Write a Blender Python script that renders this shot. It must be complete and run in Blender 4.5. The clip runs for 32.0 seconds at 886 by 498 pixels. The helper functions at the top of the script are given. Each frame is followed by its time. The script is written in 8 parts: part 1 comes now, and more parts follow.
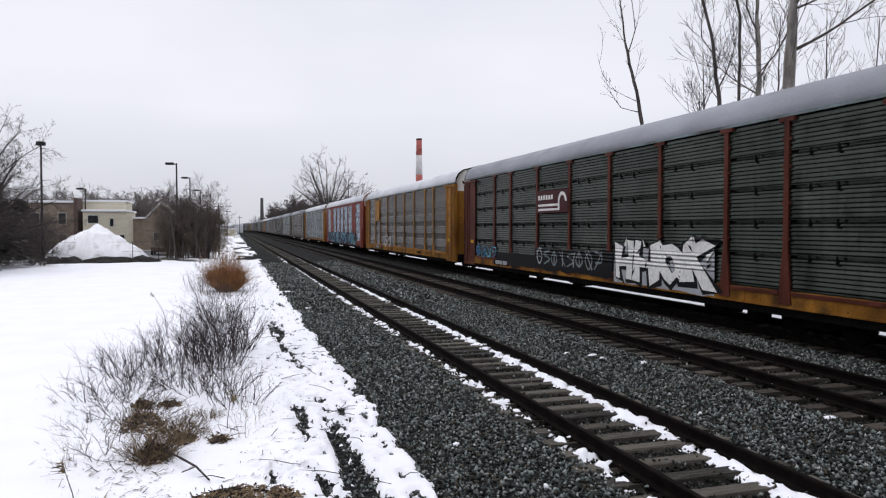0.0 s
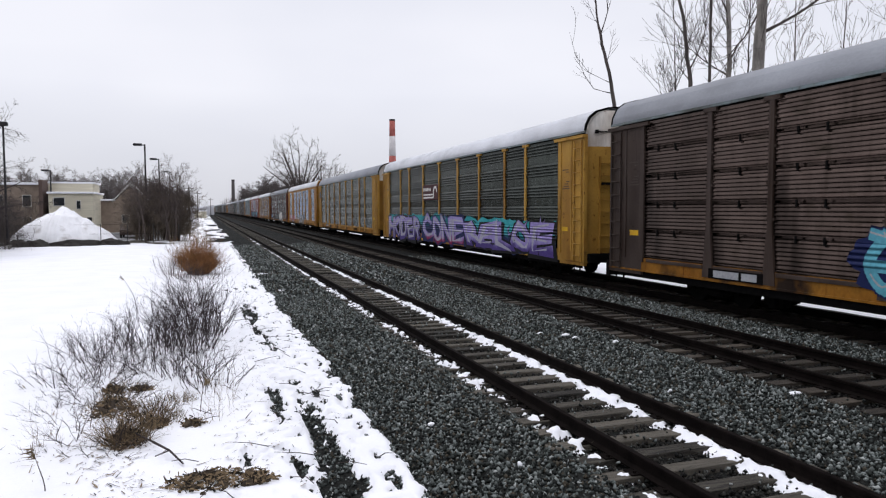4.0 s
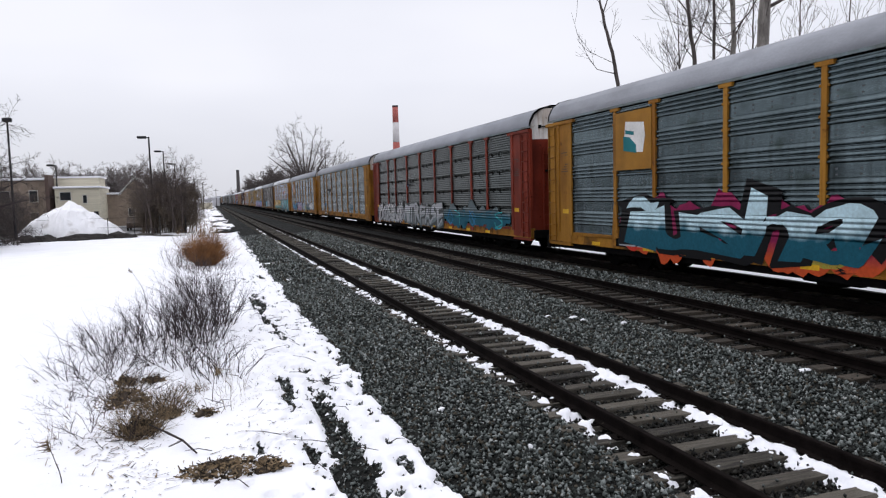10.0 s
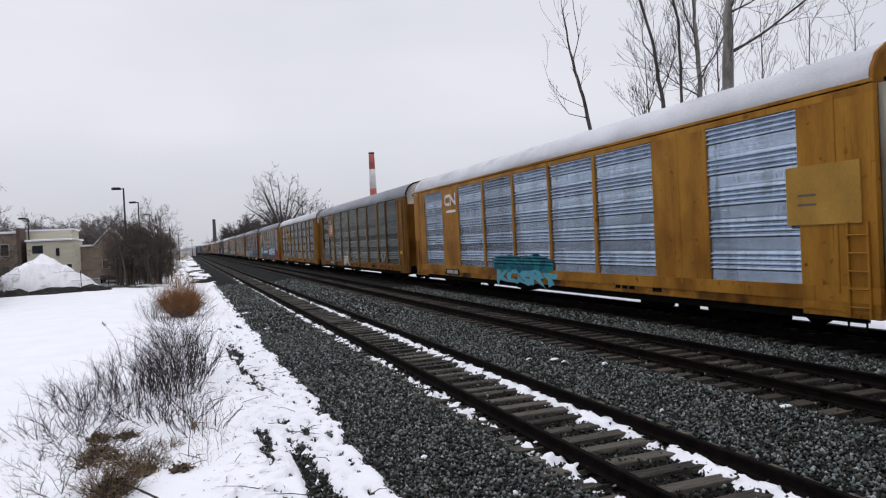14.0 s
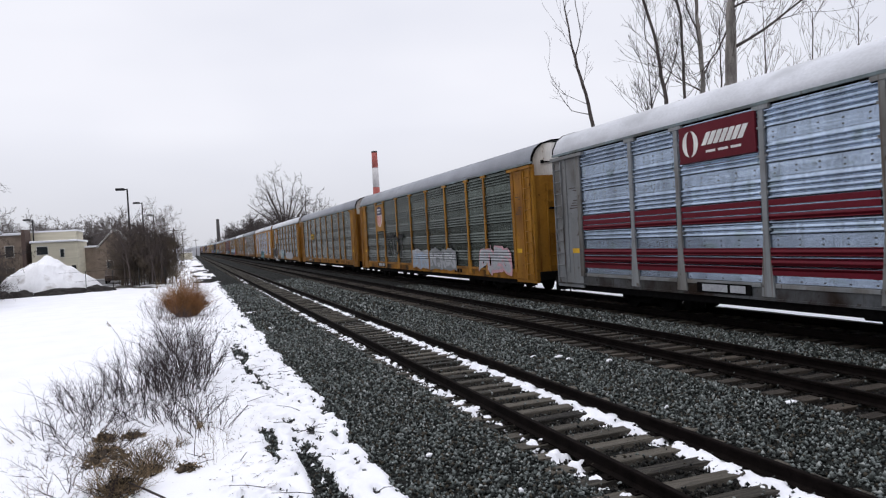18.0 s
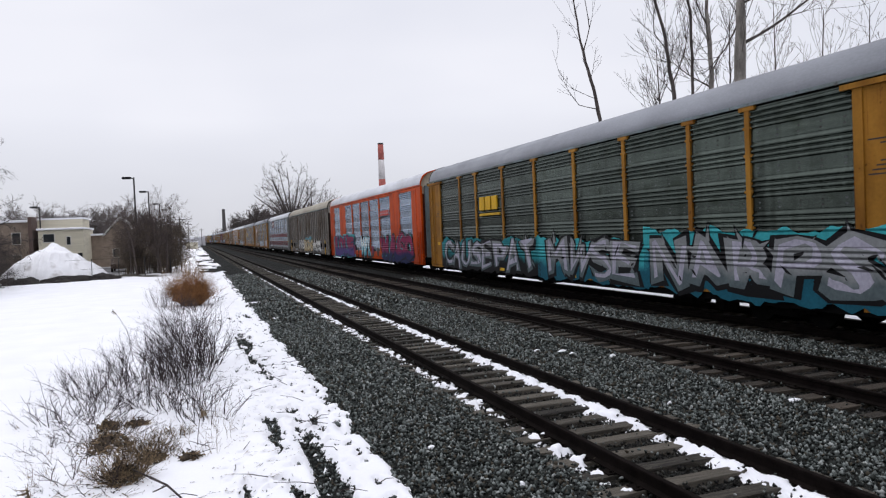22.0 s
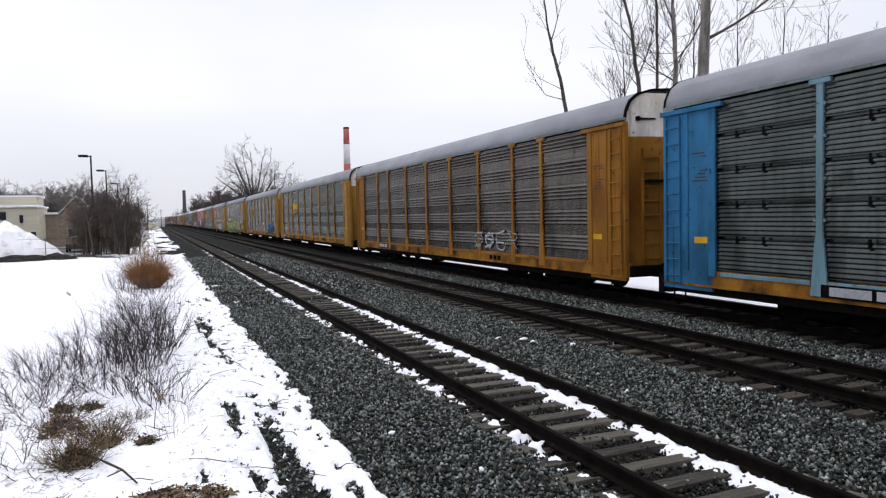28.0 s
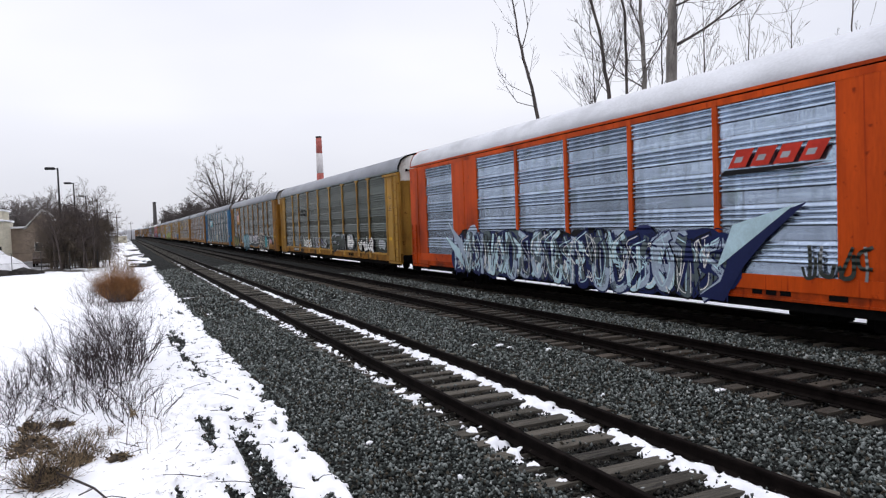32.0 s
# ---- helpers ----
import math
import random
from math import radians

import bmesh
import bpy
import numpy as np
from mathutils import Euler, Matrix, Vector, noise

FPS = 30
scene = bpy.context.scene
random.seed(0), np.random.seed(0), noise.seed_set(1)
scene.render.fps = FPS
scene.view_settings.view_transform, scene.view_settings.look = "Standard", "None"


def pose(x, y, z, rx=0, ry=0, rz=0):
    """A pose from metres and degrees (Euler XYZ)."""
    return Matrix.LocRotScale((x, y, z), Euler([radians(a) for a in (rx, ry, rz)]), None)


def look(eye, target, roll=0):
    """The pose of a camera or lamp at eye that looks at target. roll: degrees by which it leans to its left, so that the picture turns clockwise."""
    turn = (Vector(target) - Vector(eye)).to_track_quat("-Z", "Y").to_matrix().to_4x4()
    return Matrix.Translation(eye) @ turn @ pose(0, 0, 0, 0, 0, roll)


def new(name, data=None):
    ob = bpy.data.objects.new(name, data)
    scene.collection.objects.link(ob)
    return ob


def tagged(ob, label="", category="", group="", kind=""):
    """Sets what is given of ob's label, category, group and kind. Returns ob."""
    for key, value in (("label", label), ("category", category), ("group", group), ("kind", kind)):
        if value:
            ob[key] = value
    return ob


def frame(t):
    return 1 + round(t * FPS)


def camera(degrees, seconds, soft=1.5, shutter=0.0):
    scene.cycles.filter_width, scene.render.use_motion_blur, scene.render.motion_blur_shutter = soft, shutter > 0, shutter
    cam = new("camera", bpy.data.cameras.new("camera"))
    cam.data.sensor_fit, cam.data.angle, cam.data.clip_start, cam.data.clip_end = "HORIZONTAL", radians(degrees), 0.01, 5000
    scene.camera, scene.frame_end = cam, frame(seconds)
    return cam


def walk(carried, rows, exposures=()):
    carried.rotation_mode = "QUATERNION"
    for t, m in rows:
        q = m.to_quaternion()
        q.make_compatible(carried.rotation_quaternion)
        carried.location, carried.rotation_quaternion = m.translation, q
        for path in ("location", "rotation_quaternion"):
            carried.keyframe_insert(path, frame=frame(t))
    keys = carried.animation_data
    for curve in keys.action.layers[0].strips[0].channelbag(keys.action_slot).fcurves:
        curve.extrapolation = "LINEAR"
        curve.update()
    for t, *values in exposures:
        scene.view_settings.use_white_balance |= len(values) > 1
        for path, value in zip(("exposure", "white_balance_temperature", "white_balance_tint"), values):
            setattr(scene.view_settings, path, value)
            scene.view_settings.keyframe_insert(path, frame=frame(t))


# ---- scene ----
FOV, EYE = 64.70, 2.93
ROWS = [
    (0.0, -16.75, -1.76, 0.00),
    (0.5, -16.74, -3.46, -0.15),
    (1.0, -16.48, -3.64, 0.01),
    (1.5, -17.55, -3.78, -0.26),
    (2.0, -17.06, -3.12, -0.28),
    (2.5, -16.88, -2.10, -0.69),
    (3.0, -18.10, -2.85, -0.11),
    (3.5, -18.72, -3.15, 0.08),
    (5.5, -19.08, -3.66, -0.98),
    (6.0, -19.32, -3.40, -0.60),
    (6.5, -21.74, -3.86, -0.72),
    (7.0, -20.98, -3.06, -0.88),
    (7.5, -21.54, -3.79, -0.55),
    (8.0, -21.31, -4.00, -0.69),
    (8.5, -22.41, -3.85, -0.33),
    (9.0, -22.68, -4.13, -0.59),
    (9.5, -20.11, -3.64, -1.34),
    (10.0, -18.35, -4.47, -1.58),
    (10.5, -17.14, -1.86, -3.33),
    (11.0, -17.54, -1.96, -3.02),
    (11.5, -17.73, -1.83, -2.77),
    (12.0, -18.35, -0.53, -2.15),
    (12.5, -20.82, -0.87, -2.41),
    (13.0, -21.43, -1.08, -2.28),
    (13.5, -20.11, -0.30, -2.27),
    (14.0, -20.25, -0.89, -2.82),
    (14.5, -20.30, -0.89, -2.37),
    (16.5, -20.51, -0.61, -3.01),
    (17.0, -20.02, -2.29, -2.88),
    (17.5, -19.43, -1.63, -3.43),
    (18.0, -19.95, -1.03, -3.27),
    (18.5, -20.97, -1.24, -3.44),
    (19.0, -22.62, -1.26, -3.06),
    (19.5, -20.59, -1.05, -3.32),
    (20.0, -19.06, 0.25, -2.93),
    (20.5, -19.56, -1.52, -1.54),
    (21.0, -20.28, -2.81, -1.37),
    (21.5, -19.35, -2.53, -0.77),
    (22.0, -19.52, -1.59, -2.48),
    (22.5, -22.03, -2.26, -2.53),
    (23.0, -23.17, -2.26, -2.21),
    (23.5, -26.44, -1.85, -1.78),
    (24.0, -27.81, -2.55, -1.52),
    (24.5, -27.26, -3.17, -1.43),
    (25.0, -27.33, -2.88, -1.34),
    (25.5, -27.09, -3.24, -0.96),
    (26.0, -24.01, -1.47, -1.09),
    (26.5, -23.54, -2.72, -0.41),
    (28.5, -22.23, -2.79, -1.37),
    (29.0, -22.50, -2.96, -1.46),
    (29.5, -21.61, -0.34, -1.68),
    (30.0, -23.24, -0.88, -2.13),
    (30.5, -22.91, -1.07, -2.22),
    (31.0, -23.82, -1.93, -1.77),
    (31.5, -24.00, -2.25, -1.88),
    (32.0, -24.50, -2.19, -2.12),
]
cam = camera(FOV, 32.0, soft=1.2, shutter=0.02)
walk(cam, [(t, pose(0, 0, EYE, 90 + pitch, 0, yaw) @ pose(0, 0, 0, 0, 0, roll)) for t, yaw, pitch, roll in ROWS],
     exposures=[(0, 0.03), (3, 0.05), (6, 0.1), (7, 0.16), (8, 0.16), (9, 0.27), (10, 0.1), (11, -0.02), (13, 0.04), (14, -0.12), (17, 0.02), (18, 0.06), (20, -0.03), (21, 0.0), (22, 0.02), (23, 0.15), (25, 0.42), (26, 0.24), (29, 0.2), (30, 0.06), (32, 0.17)])

# ---- world and light: a bright overcast winter day ----
world = bpy.data.worlds.new("overcast_sky")
scene.world = world
world.use_nodes = True
wn, wl = world.node_tree.nodes, world.node_tree.links
wn.clear()
w_out = wn.new("ShaderNodeOutputWorld")
w_bg = wn.new("ShaderNodeBackground")
w_sky = wn.new("ShaderNodeTexSky")
w_sky.sky_type = "NISHITA"
w_sky.sun_disc = False
w_sky.sun_elevation, w_sky.sun_rotation = radians(74), radians(-69)
w_co = wn.new("ShaderNodeTexCoord")
w_map = wn.new("ShaderNodeMapping")
w_map.inputs["Scale"].default_value = (1.0, 1.0, 2.6)
w_noise = wn.new("ShaderNodeTexNoise")
w_noise.inputs["Scale"].default_value = 1.7
w_noise.inputs["Detail"].default_value = 3.0
w_ramp = wn.new("ShaderNodeValToRGB")
w_ramp.color_ramp.elements[0].position, w_ramp.color_ramp.elements[0].color = 0.3, (7.42, 7.58, 8.5, 1)
w_ramp.color_ramp.elements[1].position, w_ramp.color_ramp.elements[1].color = 0.72, (9.06, 9.08, 9.78, 1)
w_mix = wn.new("ShaderNodeMixRGB")
w_mix.inputs["Fac"].default_value = 0.94
wl.new(w_co.outputs["Generated"], w_map.inputs["Vector"])
wl.new(w_map.outputs["Vector"], w_noise.inputs["Vector"])
wl.new(w_noise.outputs["Fac"], w_ramp.inputs["Fac"])
wl.new(w_sky.outputs["Color"], w_mix.inputs["Color1"])
wl.new(w_ramp.outputs["Color"], w_mix.inputs["Color2"])
w_sep = wn.new("ShaderNodeSeparateXYZ")
w_high = wn.new("ShaderNodeMapRange")      # the cloud grows brighter towards the zenith
w_high.inputs["From Min"].default_value, w_high.inputs["From Max"].default_value = 0.42, 0.95
w_high.inputs["To Min"].default_value, w_high.inputs["To Max"].default_value = 1.0, 1.75
w_mul = wn.new("ShaderNodeMixRGB")
w_mul.blend_type = "MULTIPLY"
w_mul.inputs["Fac"].default_value = 1.0
wl.new(w_co.outputs["Generated"], w_sep.inputs["Vector"])
wl.new(w_sep.outputs["Z"], w_high.inputs["Value"])
wl.new(w_mix.outputs["Color"], w_mul.inputs["Color1"])
wl.new(w_high.outputs["Result"], w_mul.inputs["Color2"])
w_low = wn.new("ShaderNodeMapRange")       # and a shade greyer near the horizon
w_low.inputs["From Min"].default_value, w_low.inputs["From Max"].default_value = 0.0, 0.16
w_low.inputs["To Min"].default_value, w_low.inputs["To Max"].default_value = 0.80, 1.0
w_grey = wn.new("ShaderNodeMixRGB")
w_grey.blend_type = "MULTIPLY"
w_grey.inputs["Fac"].default_value = 1.0
wl.new(w_sep.outputs["Z"], w_low.inputs["Value"])
wl.new(w_mul.outputs["Color"], w_grey.inputs["Color1"])
wl.new(w_low.outputs["Result"], w_grey.inputs["Color2"])
wl.new(w_grey.outputs["Color"], w_bg.inputs["Color"])
w_bg.inputs["Strength"].default_value = 0.1
wl.new(w_bg.outputs["Background"], w_out.inputs["Surface"])
sun = new("sun", bpy.data.lights.new("sun", "SUN"))
sun.data.energy, sun.data.angle, sun.data.color = 0.5, radians(35), (1.0, 0.97, 0.93)
sun.matrix_world = look((-16, 6, 60), (0, 0, 0))


# ---- materials ----
MATS = {}


def mat(name, color, rough=0.8, metal=0.0, vary=0.15, scale=6.0, fine=60.0, bump=0.15, stain=None, stain_at=0.6, stain_scale=1.5,
        stretch=(1, 1, 1), spec=0.3, per_object=0.0, per_island=0.0, dist=0.01):
    """A painted, stony or woody surface: base colour varied at two scales, an optional stain and fine relief."""
    if name in MATS:
        return MATS[name]
    m = bpy.data.materials.new(name)
    m.use_nodes = True
    n, l = m.node_tree.nodes, m.node_tree.links
    bsdf = n["Principled BSDF"]
    co = n.new("ShaderNodeTexCoord")
    mp = n.new("ShaderNodeMapping")
    mp.inputs["Scale"].default_value = stretch
    l.new(co.outputs["Object"], mp.inputs["Vector"])
    big, small = n.new("ShaderNodeTexNoise"), n.new("ShaderNodeTexNoise")
    for node, s, d in ((big, scale, 4), (small, fine, 3)):
        node.inputs["Scale"].default_value, node.inputs["Detail"].default_value = s, d
        l.new(mp.outputs["Vector"], node.inputs["Vector"])
    add = n.new("ShaderNodeMath")
    add.operation = "MULTIPLY_ADD"
    add.inputs[1].default_value = 0.45
    l.new(small.outputs["Fac"], add.inputs[0])
    l.new(big.outputs["Fac"], add.inputs[2])
    fac = add.outputs[0]
    for amount, node, socket in ((per_object, "ShaderNodeObjectInfo", "Random"), (per_island, "ShaderNodeNewGeometry", "Random Per Island")):
        if amount:
            src, more = n.new(node), n.new("ShaderNodeMath")
            more.operation = "MULTIPLY_ADD"
            more.inputs[1].default_value = amount
            l.new(src.outputs[socket], more.inputs[0])
            l.new(fac, more.inputs[2])
            less = n.new("ShaderNodeMath")
            less.operation = "SUBTRACT"
            less.inputs[1].default_value = amount / 2
            l.new(more.outputs[0], less.inputs[0])
            fac = less.outputs[0]
    ramp = n.new("ShaderNodeValToRGB")
    lo = [max(0, c * (1 - 2.2 * vary)) for c in color]
    hi = [min(1, c * (1 + 2.2 * vary)) for c in color]
    ramp.color_ramp.elements[0].position, ramp.color_ramp.elements[0].color = 0.38, (*lo, 1)
    ramp.color_ramp.elements[1].position, ramp.color_ramp.elements[1].color = 1.05 if per_object + per_island < 0.5 else 1.0, (*hi, 1)
    l.new(fac, ramp.inputs["Fac"])
    out = ramp.outputs["Color"]
    if stain:
        st, sr, mx = n.new("ShaderNodeTexNoise"), n.new("ShaderNodeValToRGB"), n.new("ShaderNodeMixRGB")
        st.inputs["Scale"].default_value, st.inputs["Detail"].default_value = stain_scale, 6
        l.new(mp.outputs["Vector"], st.inputs["Vector"])
        sr.color_ramp.elements[0].position, sr.color_ramp.elements[0].color = stain_at - 0.08, (0, 0, 0, 1)
        sr.color_ramp.elements[1].position, sr.color_ramp.elements[1].color = stain_at + 0.1, (1, 1, 1, 1)
        l.new(st.outputs["Fac"], sr.inputs["Fac"])
        l.new(sr.outputs["Color"], mx.inputs["Fac"])
        l.new(out, mx.inputs["Color1"])
        mx.inputs["Color2"].default_value = (*stain, 1)
        out = mx.outputs["Color"]
    l.new(out, bsdf.inputs["Base Color"])
    bsdf.inputs["Roughness"].default_value = rough
    bsdf.inputs["Metallic"].default_value = metal
    bsdf.inputs["Specular IOR Level"].default_value = spec
    if bump:
        b = n.new("ShaderNodeBump")
        b.inputs["Strength"].default_value, b.inputs["Distance"].default_value = bump, dist
        l.new(small.outputs["Fac"], b.inputs["Height"])
        l.new(b.outputs["Normal"], bsdf.inputs["Normal"])
    MATS[name] = m
    return m


M_SNOW = mat("snow", (0.795, 0.80, 0.835), 0.7, vary=0.025, scale=0.8, fine=30, bump=0.25, spec=0.2)
M_SNOW_OLD = mat("trodden_snow", (0.80, 0.80, 0.82), 0.75, vary=0.05, scale=1.2, fine=20, bump=0.4, stain=(0.45, 0.43, 0.42), stain_at=0.66, stain_scale=1.0, spec=0.2)
# near-black bed: the shade in the gaps between stones is in its colour
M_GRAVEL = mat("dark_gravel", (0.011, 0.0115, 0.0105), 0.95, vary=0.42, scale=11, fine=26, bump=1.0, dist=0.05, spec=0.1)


def stone_mat(name, shades):
    """Broken stone: every stone takes one of the given shades."""
    m = mat(name, (0.10, 0.105, 0.105), 0.75, vary=0.3, scale=8, fine=60, bump=0.3, spec=0.15)
    n, l = m.node_tree.nodes, m.node_tree.links
    pick, ramp = n.new("ShaderNodeNewGeometry"), n.new("ShaderNodeValToRGB")
    els = ramp.color_ramp.elements
    ramp.color_ramp.interpolation = "CONSTANT"
    els[0].color = (*shades[0], 1)
    els[1].position, els[1].color = 0.965, (*shades[-1], 1)
    for k, c in enumerate(shades[1:-1]):
        els.new((k + 1) / (len(shades) - 1) * 0.965).color = (*c, 1)
    l.new(pick.outputs["Random Per Island"], ramp.inputs["Fac"])
    l.new(ramp.outputs["Color"], n["Principled BSDF"].inputs["Base Color"])
    return m


M_STONE = stone_mat("ballast_stone", [(0.014, 0.016, 0.015), (0.100, 0.114, 0.108), (0.027, 0.031, 0.028), (0.187, 0.204, 0.196), (0.037, 0.042, 0.039), (0.141, 0.157, 0.153), (0.050, 0.043, 0.032), (0.079, 0.088, 0.083), (0.012, 0.014, 0.013), (0.31, 0.325, 0.315)])
# oil stain and the shade under the train, both in these dark colours
M_OILSHADE_STONE = stone_mat("oily_ballast_stone", [(0.0062, 0.0062, 0.0056), (0.0279, 0.0267, 0.0229), (0.0087, 0.0081, 0.0074), (0.0434, 0.0434, 0.0384), (0.0124, 0.0112, 0.0093), (0.0236, 0.0211, 0.0174), (0.0074, 0.0074, 0.0074), (0.0992, 0.1023, 0.0961)])
M_OILSHADE_BED = mat("oily_gravel", (0.007, 0.0065, 0.006), 0.95, vary=0.4, scale=11, fine=26, bump=1.0, dist=0.05, spec=0.1)
M_EARTH = mat("wet_earth", (0.028, 0.025, 0.023), 0.95, vary=0.3, scale=3, fine=30, bump=0.6)
M_TIE = mat("weathered_tie", (0.052, 0.046, 0.037), 0.9, vary=0.4, scale=5, fine=40, bump=0.6, stretch=(0.5, 6, 6), per_object=0.5)
M_TIE_OILY = mat("oily_tie", (0.036, 0.029, 0.022), 0.85, vary=0.35, scale=5, fine=40, bump=0.6, stretch=(0.5, 6, 6), per_object=0.5)
M_RAIL = mat("rusty_rail", (0.006, 0.0045, 0.004), 0.85, 0.0, vary=0.35, scale=4, fine=40, bump=0.3, spec=0.04)
M_RAILTOP = mat("worn_rail_head", (0.25, 0.225, 0.205), 0.45, 0.4, vary=0.15, scale=4, fine=60, bump=0.1)
M_ASPHALT = mat("wet_asphalt", (0.05, 0.05, 0.052), 0.6, vary=0.2, scale=0.3, fine=30, bump=0.2, stain=(0.6, 0.6, 0.62), stain_at=0.62, stain_scale=0.12)
M_BARK = mat("grey_bark", (0.060, 0.050, 0.046), 0.9, vary=0.3, scale=3, fine=25, bump=0.6, stretch=(1, 1, 0.3))
M_TWIG = mat("dark_twig", (0.036, 0.028, 0.027), 0.9, vary=0.25, scale=3, fine=20, bump=0)
M_TWIG_PALE = mat("pale_twig", (0.075, 0.059, 0.054), 0.9, vary=0.25, scale=3, fine=20, bump=0)
# twigs for far woods: distance haze is mixed into the colour
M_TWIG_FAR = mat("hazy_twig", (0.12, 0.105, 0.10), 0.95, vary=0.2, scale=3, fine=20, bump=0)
M_BUSH = mat("purple_brown_twig", (0.022, 0.0145, 0.0155), 0.9, vary=0.3, scale=3, fine=20, bump=0)
M_ORANGE_GRASS = mat("rusty_dry_grass", (0.20, 0.095, 0.035), 0.9, vary=0.35, scale=3, fine=20, bump=0)
M_STRAW = mat("dead_straw", (0.15, 0.11, 0.065), 0.95, vary=0.35, scale=6, fine=30, bump=0)
M_LEAFLITTER = mat("leaf_litter", (0.054, 0.040, 0.027), 0.95, vary=0.45, scale=9, fine=40, bump=0.8, dist=0.04)
M_DARKMETAL = mat("dark_metal", (0.02, 0.02, 0.022), 0.6, 0.2, vary=0.2, spec=0.2)
# grimy steel, with the shade under the cars deepened in its colour
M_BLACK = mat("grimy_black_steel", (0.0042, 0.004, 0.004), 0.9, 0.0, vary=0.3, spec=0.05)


# ---- mesh helpers ----
def part(name, data, material, parent, label=""):
    """Links mesh data (or a bmesh) as one part under its thing."""
    if isinstance(data, bmesh.types.BMesh):
        me = bpy.data.meshes.new(name)
        data.to_mesh(me)
        data.free()
        data = me
    if material and not data.materials:
        for m in (material if isinstance(material, (list, tuple)) else [material]):
            data.materials.append(m)
    ob = new(name, data)
    ob.parent = parent
    if label:
        ob["label"] = label
    return ob


def mesh_from(name, verts, faces, smooth=False):
    me = bpy.data.meshes.new(name)
    me.from_pydata([tuple(v) for v in verts], [], [tuple(q) for q in faces])
    if smooth:
        me.polygons.foreach_set("use_smooth", [True] * len(me.polygons))
    me.update()
    return me


def thing(name, at, label, category, group="", kind="", rz=0):
    ob = new(name)
    ob.empty_display_size = 0.1
    ob.matrix_world = pose(*at, 0, 0, rz)
    return tagged(ob, label, category, group, kind)


def box(bm, x0, x1, y0, y1, z0, z1, bevel=0.0):
    vs = [bm.verts.new((x, y, z)) for z in (z0, z1) for y in (y0, y1) for x in (x0, x1)]
    fs = [bm.faces.new([vs[i] for i in q]) for q in ((0, 2, 3, 1), (4, 5, 7, 6), (0, 1, 5, 4), (2, 6, 7, 3), (0, 4, 6, 2), (1, 3, 7, 5))]
    if bevel:
        es = list({e for f in fs for e in f.edges})
        bmesh.ops.bevel(bm, geom=es, offset=bevel, segments=1, affect="EDGES", profile=0.5)
    return bm


def boxes(*rows, bevel=0.0):
    bm = bmesh.new()
    for r in rows:
        box(bm, *r, bevel=bevel)
    return bm


def cyl(bm, p, q, r0, r1=None, n=8, cap=True):
    p, q = Vector(p), Vector(q)
    r1 = r0 if r1 is None else r1
    d = (q - p).normalized()
    a = d.orthogonal().normalized()
    b = d.cross(a)
    rings = []
    for c, r in ((p, r0), (q, r1)):
        rings.append([bm.verts.new(c + (a * math.cos(2 * math.pi * i / n) + b * math.sin(2 * math.pi * i / n)) * r) for i in range(n)])
    for i in range(n):
        f = bm.faces.new((rings[0][i], rings[0][(i + 1) % n], rings[1][(i + 1) % n], rings[1][i]))
        f.smooth = True
    if cap:
        bm.faces.new(rings[0][::-1])
        bm.faces.new(rings[1])
    return bm


def extrude_profile(name, pts, y0, y1, closed=True, steps=1, caps=True):
    """A profile in x and z, drawn out along y."""
    k = len(pts)
    verts = [(x, y0 + (y1 - y0) * s / steps, z) for s in range(steps + 1) for x, z in pts]
    faces = []
    for s in range(steps):
        for i in range(k if closed else k - 1):
            j = (i + 1) % k
            faces.append((s * k + i, s * k + j, (s + 1) * k + j, (s + 1) * k + i))
    if closed and caps:
        faces.append(tuple(range(k))[::-1])
        faces.append(tuple(range(steps * k, steps * k + k)))
    return mesh_from(name, verts, faces)


def fbm(x, y, z=0.0, octaves=4):
    return noise.fractal(Vector((x, y, z)), 1.0, 2.0, octaves)


# ---- ground, snow and ballast ----
NEAR_X, MID_X, TRAIN_X = 5.31, 9.85, 14.07
NEAR_Z, MID_Z, TRAIN_Z = 0.18, 0.33, 0.33      # heights of the rail heads


def bend(y):
    """How far the line has swung to the left at y."""
    return 5.0 * (max(0.0, y - 330.0) / 270.0) ** 2


def bent(me):
    """Lets a mesh that runs along the tracks follow the bend."""
    for v in me.vertices:
        v.co.x -= bend(v.co.y)
    return me



def spread(*runs):
    """Grid lines: runs of (start, end, first step, growth)."""
    out = []
    for a, b, step, grow in runs:
        v, sgn = a, (1 if b > a else -1)
        while (b - v) * sgn > 1e-6:
            out.append(v)
            v += sgn * step
            step *= grow
    out.append(runs[-1][1])
    return out


def sheet(name, xs, ys, height):
    verts = [(x, y, height(x, y)) for y in ys for x in xs]
    k = len(xs)
    faces = [(j * k + i, j * k + i + 1, (j + 1) * k + i + 1, (j + 1) * k + i) for j in range(len(ys) - 1) for i in range(k - 1)]
    return mesh_from(name, verts, faces, True)


BED = [(0.1, -0.10), (0.5, -0.055), (1.6, -0.05), (2.4, -0.05), (3.5, -0.02), (4.1, -0.02), (4.22, -0.07), (6.57, -0.075), (6.67, -0.02), (7.2, 0.0), (8.2, 0.10), (8.5, 0.10), (8.6, 0.075), (11.1, 0.075), (11.2, 0.115), (12.7, 0.12), (12.8, 0.08), (15.4, 0.08), (16.9, 0.02), (18.4, -0.25)]


def bed_height(x):
    for (x0, z0), (x1, z1) in zip(BED, BED[1:]):
        if x0 <= x <= x1:
            return z0 + (z1 - z0) * (x - x0) / (x1 - x0)
    return -0.3


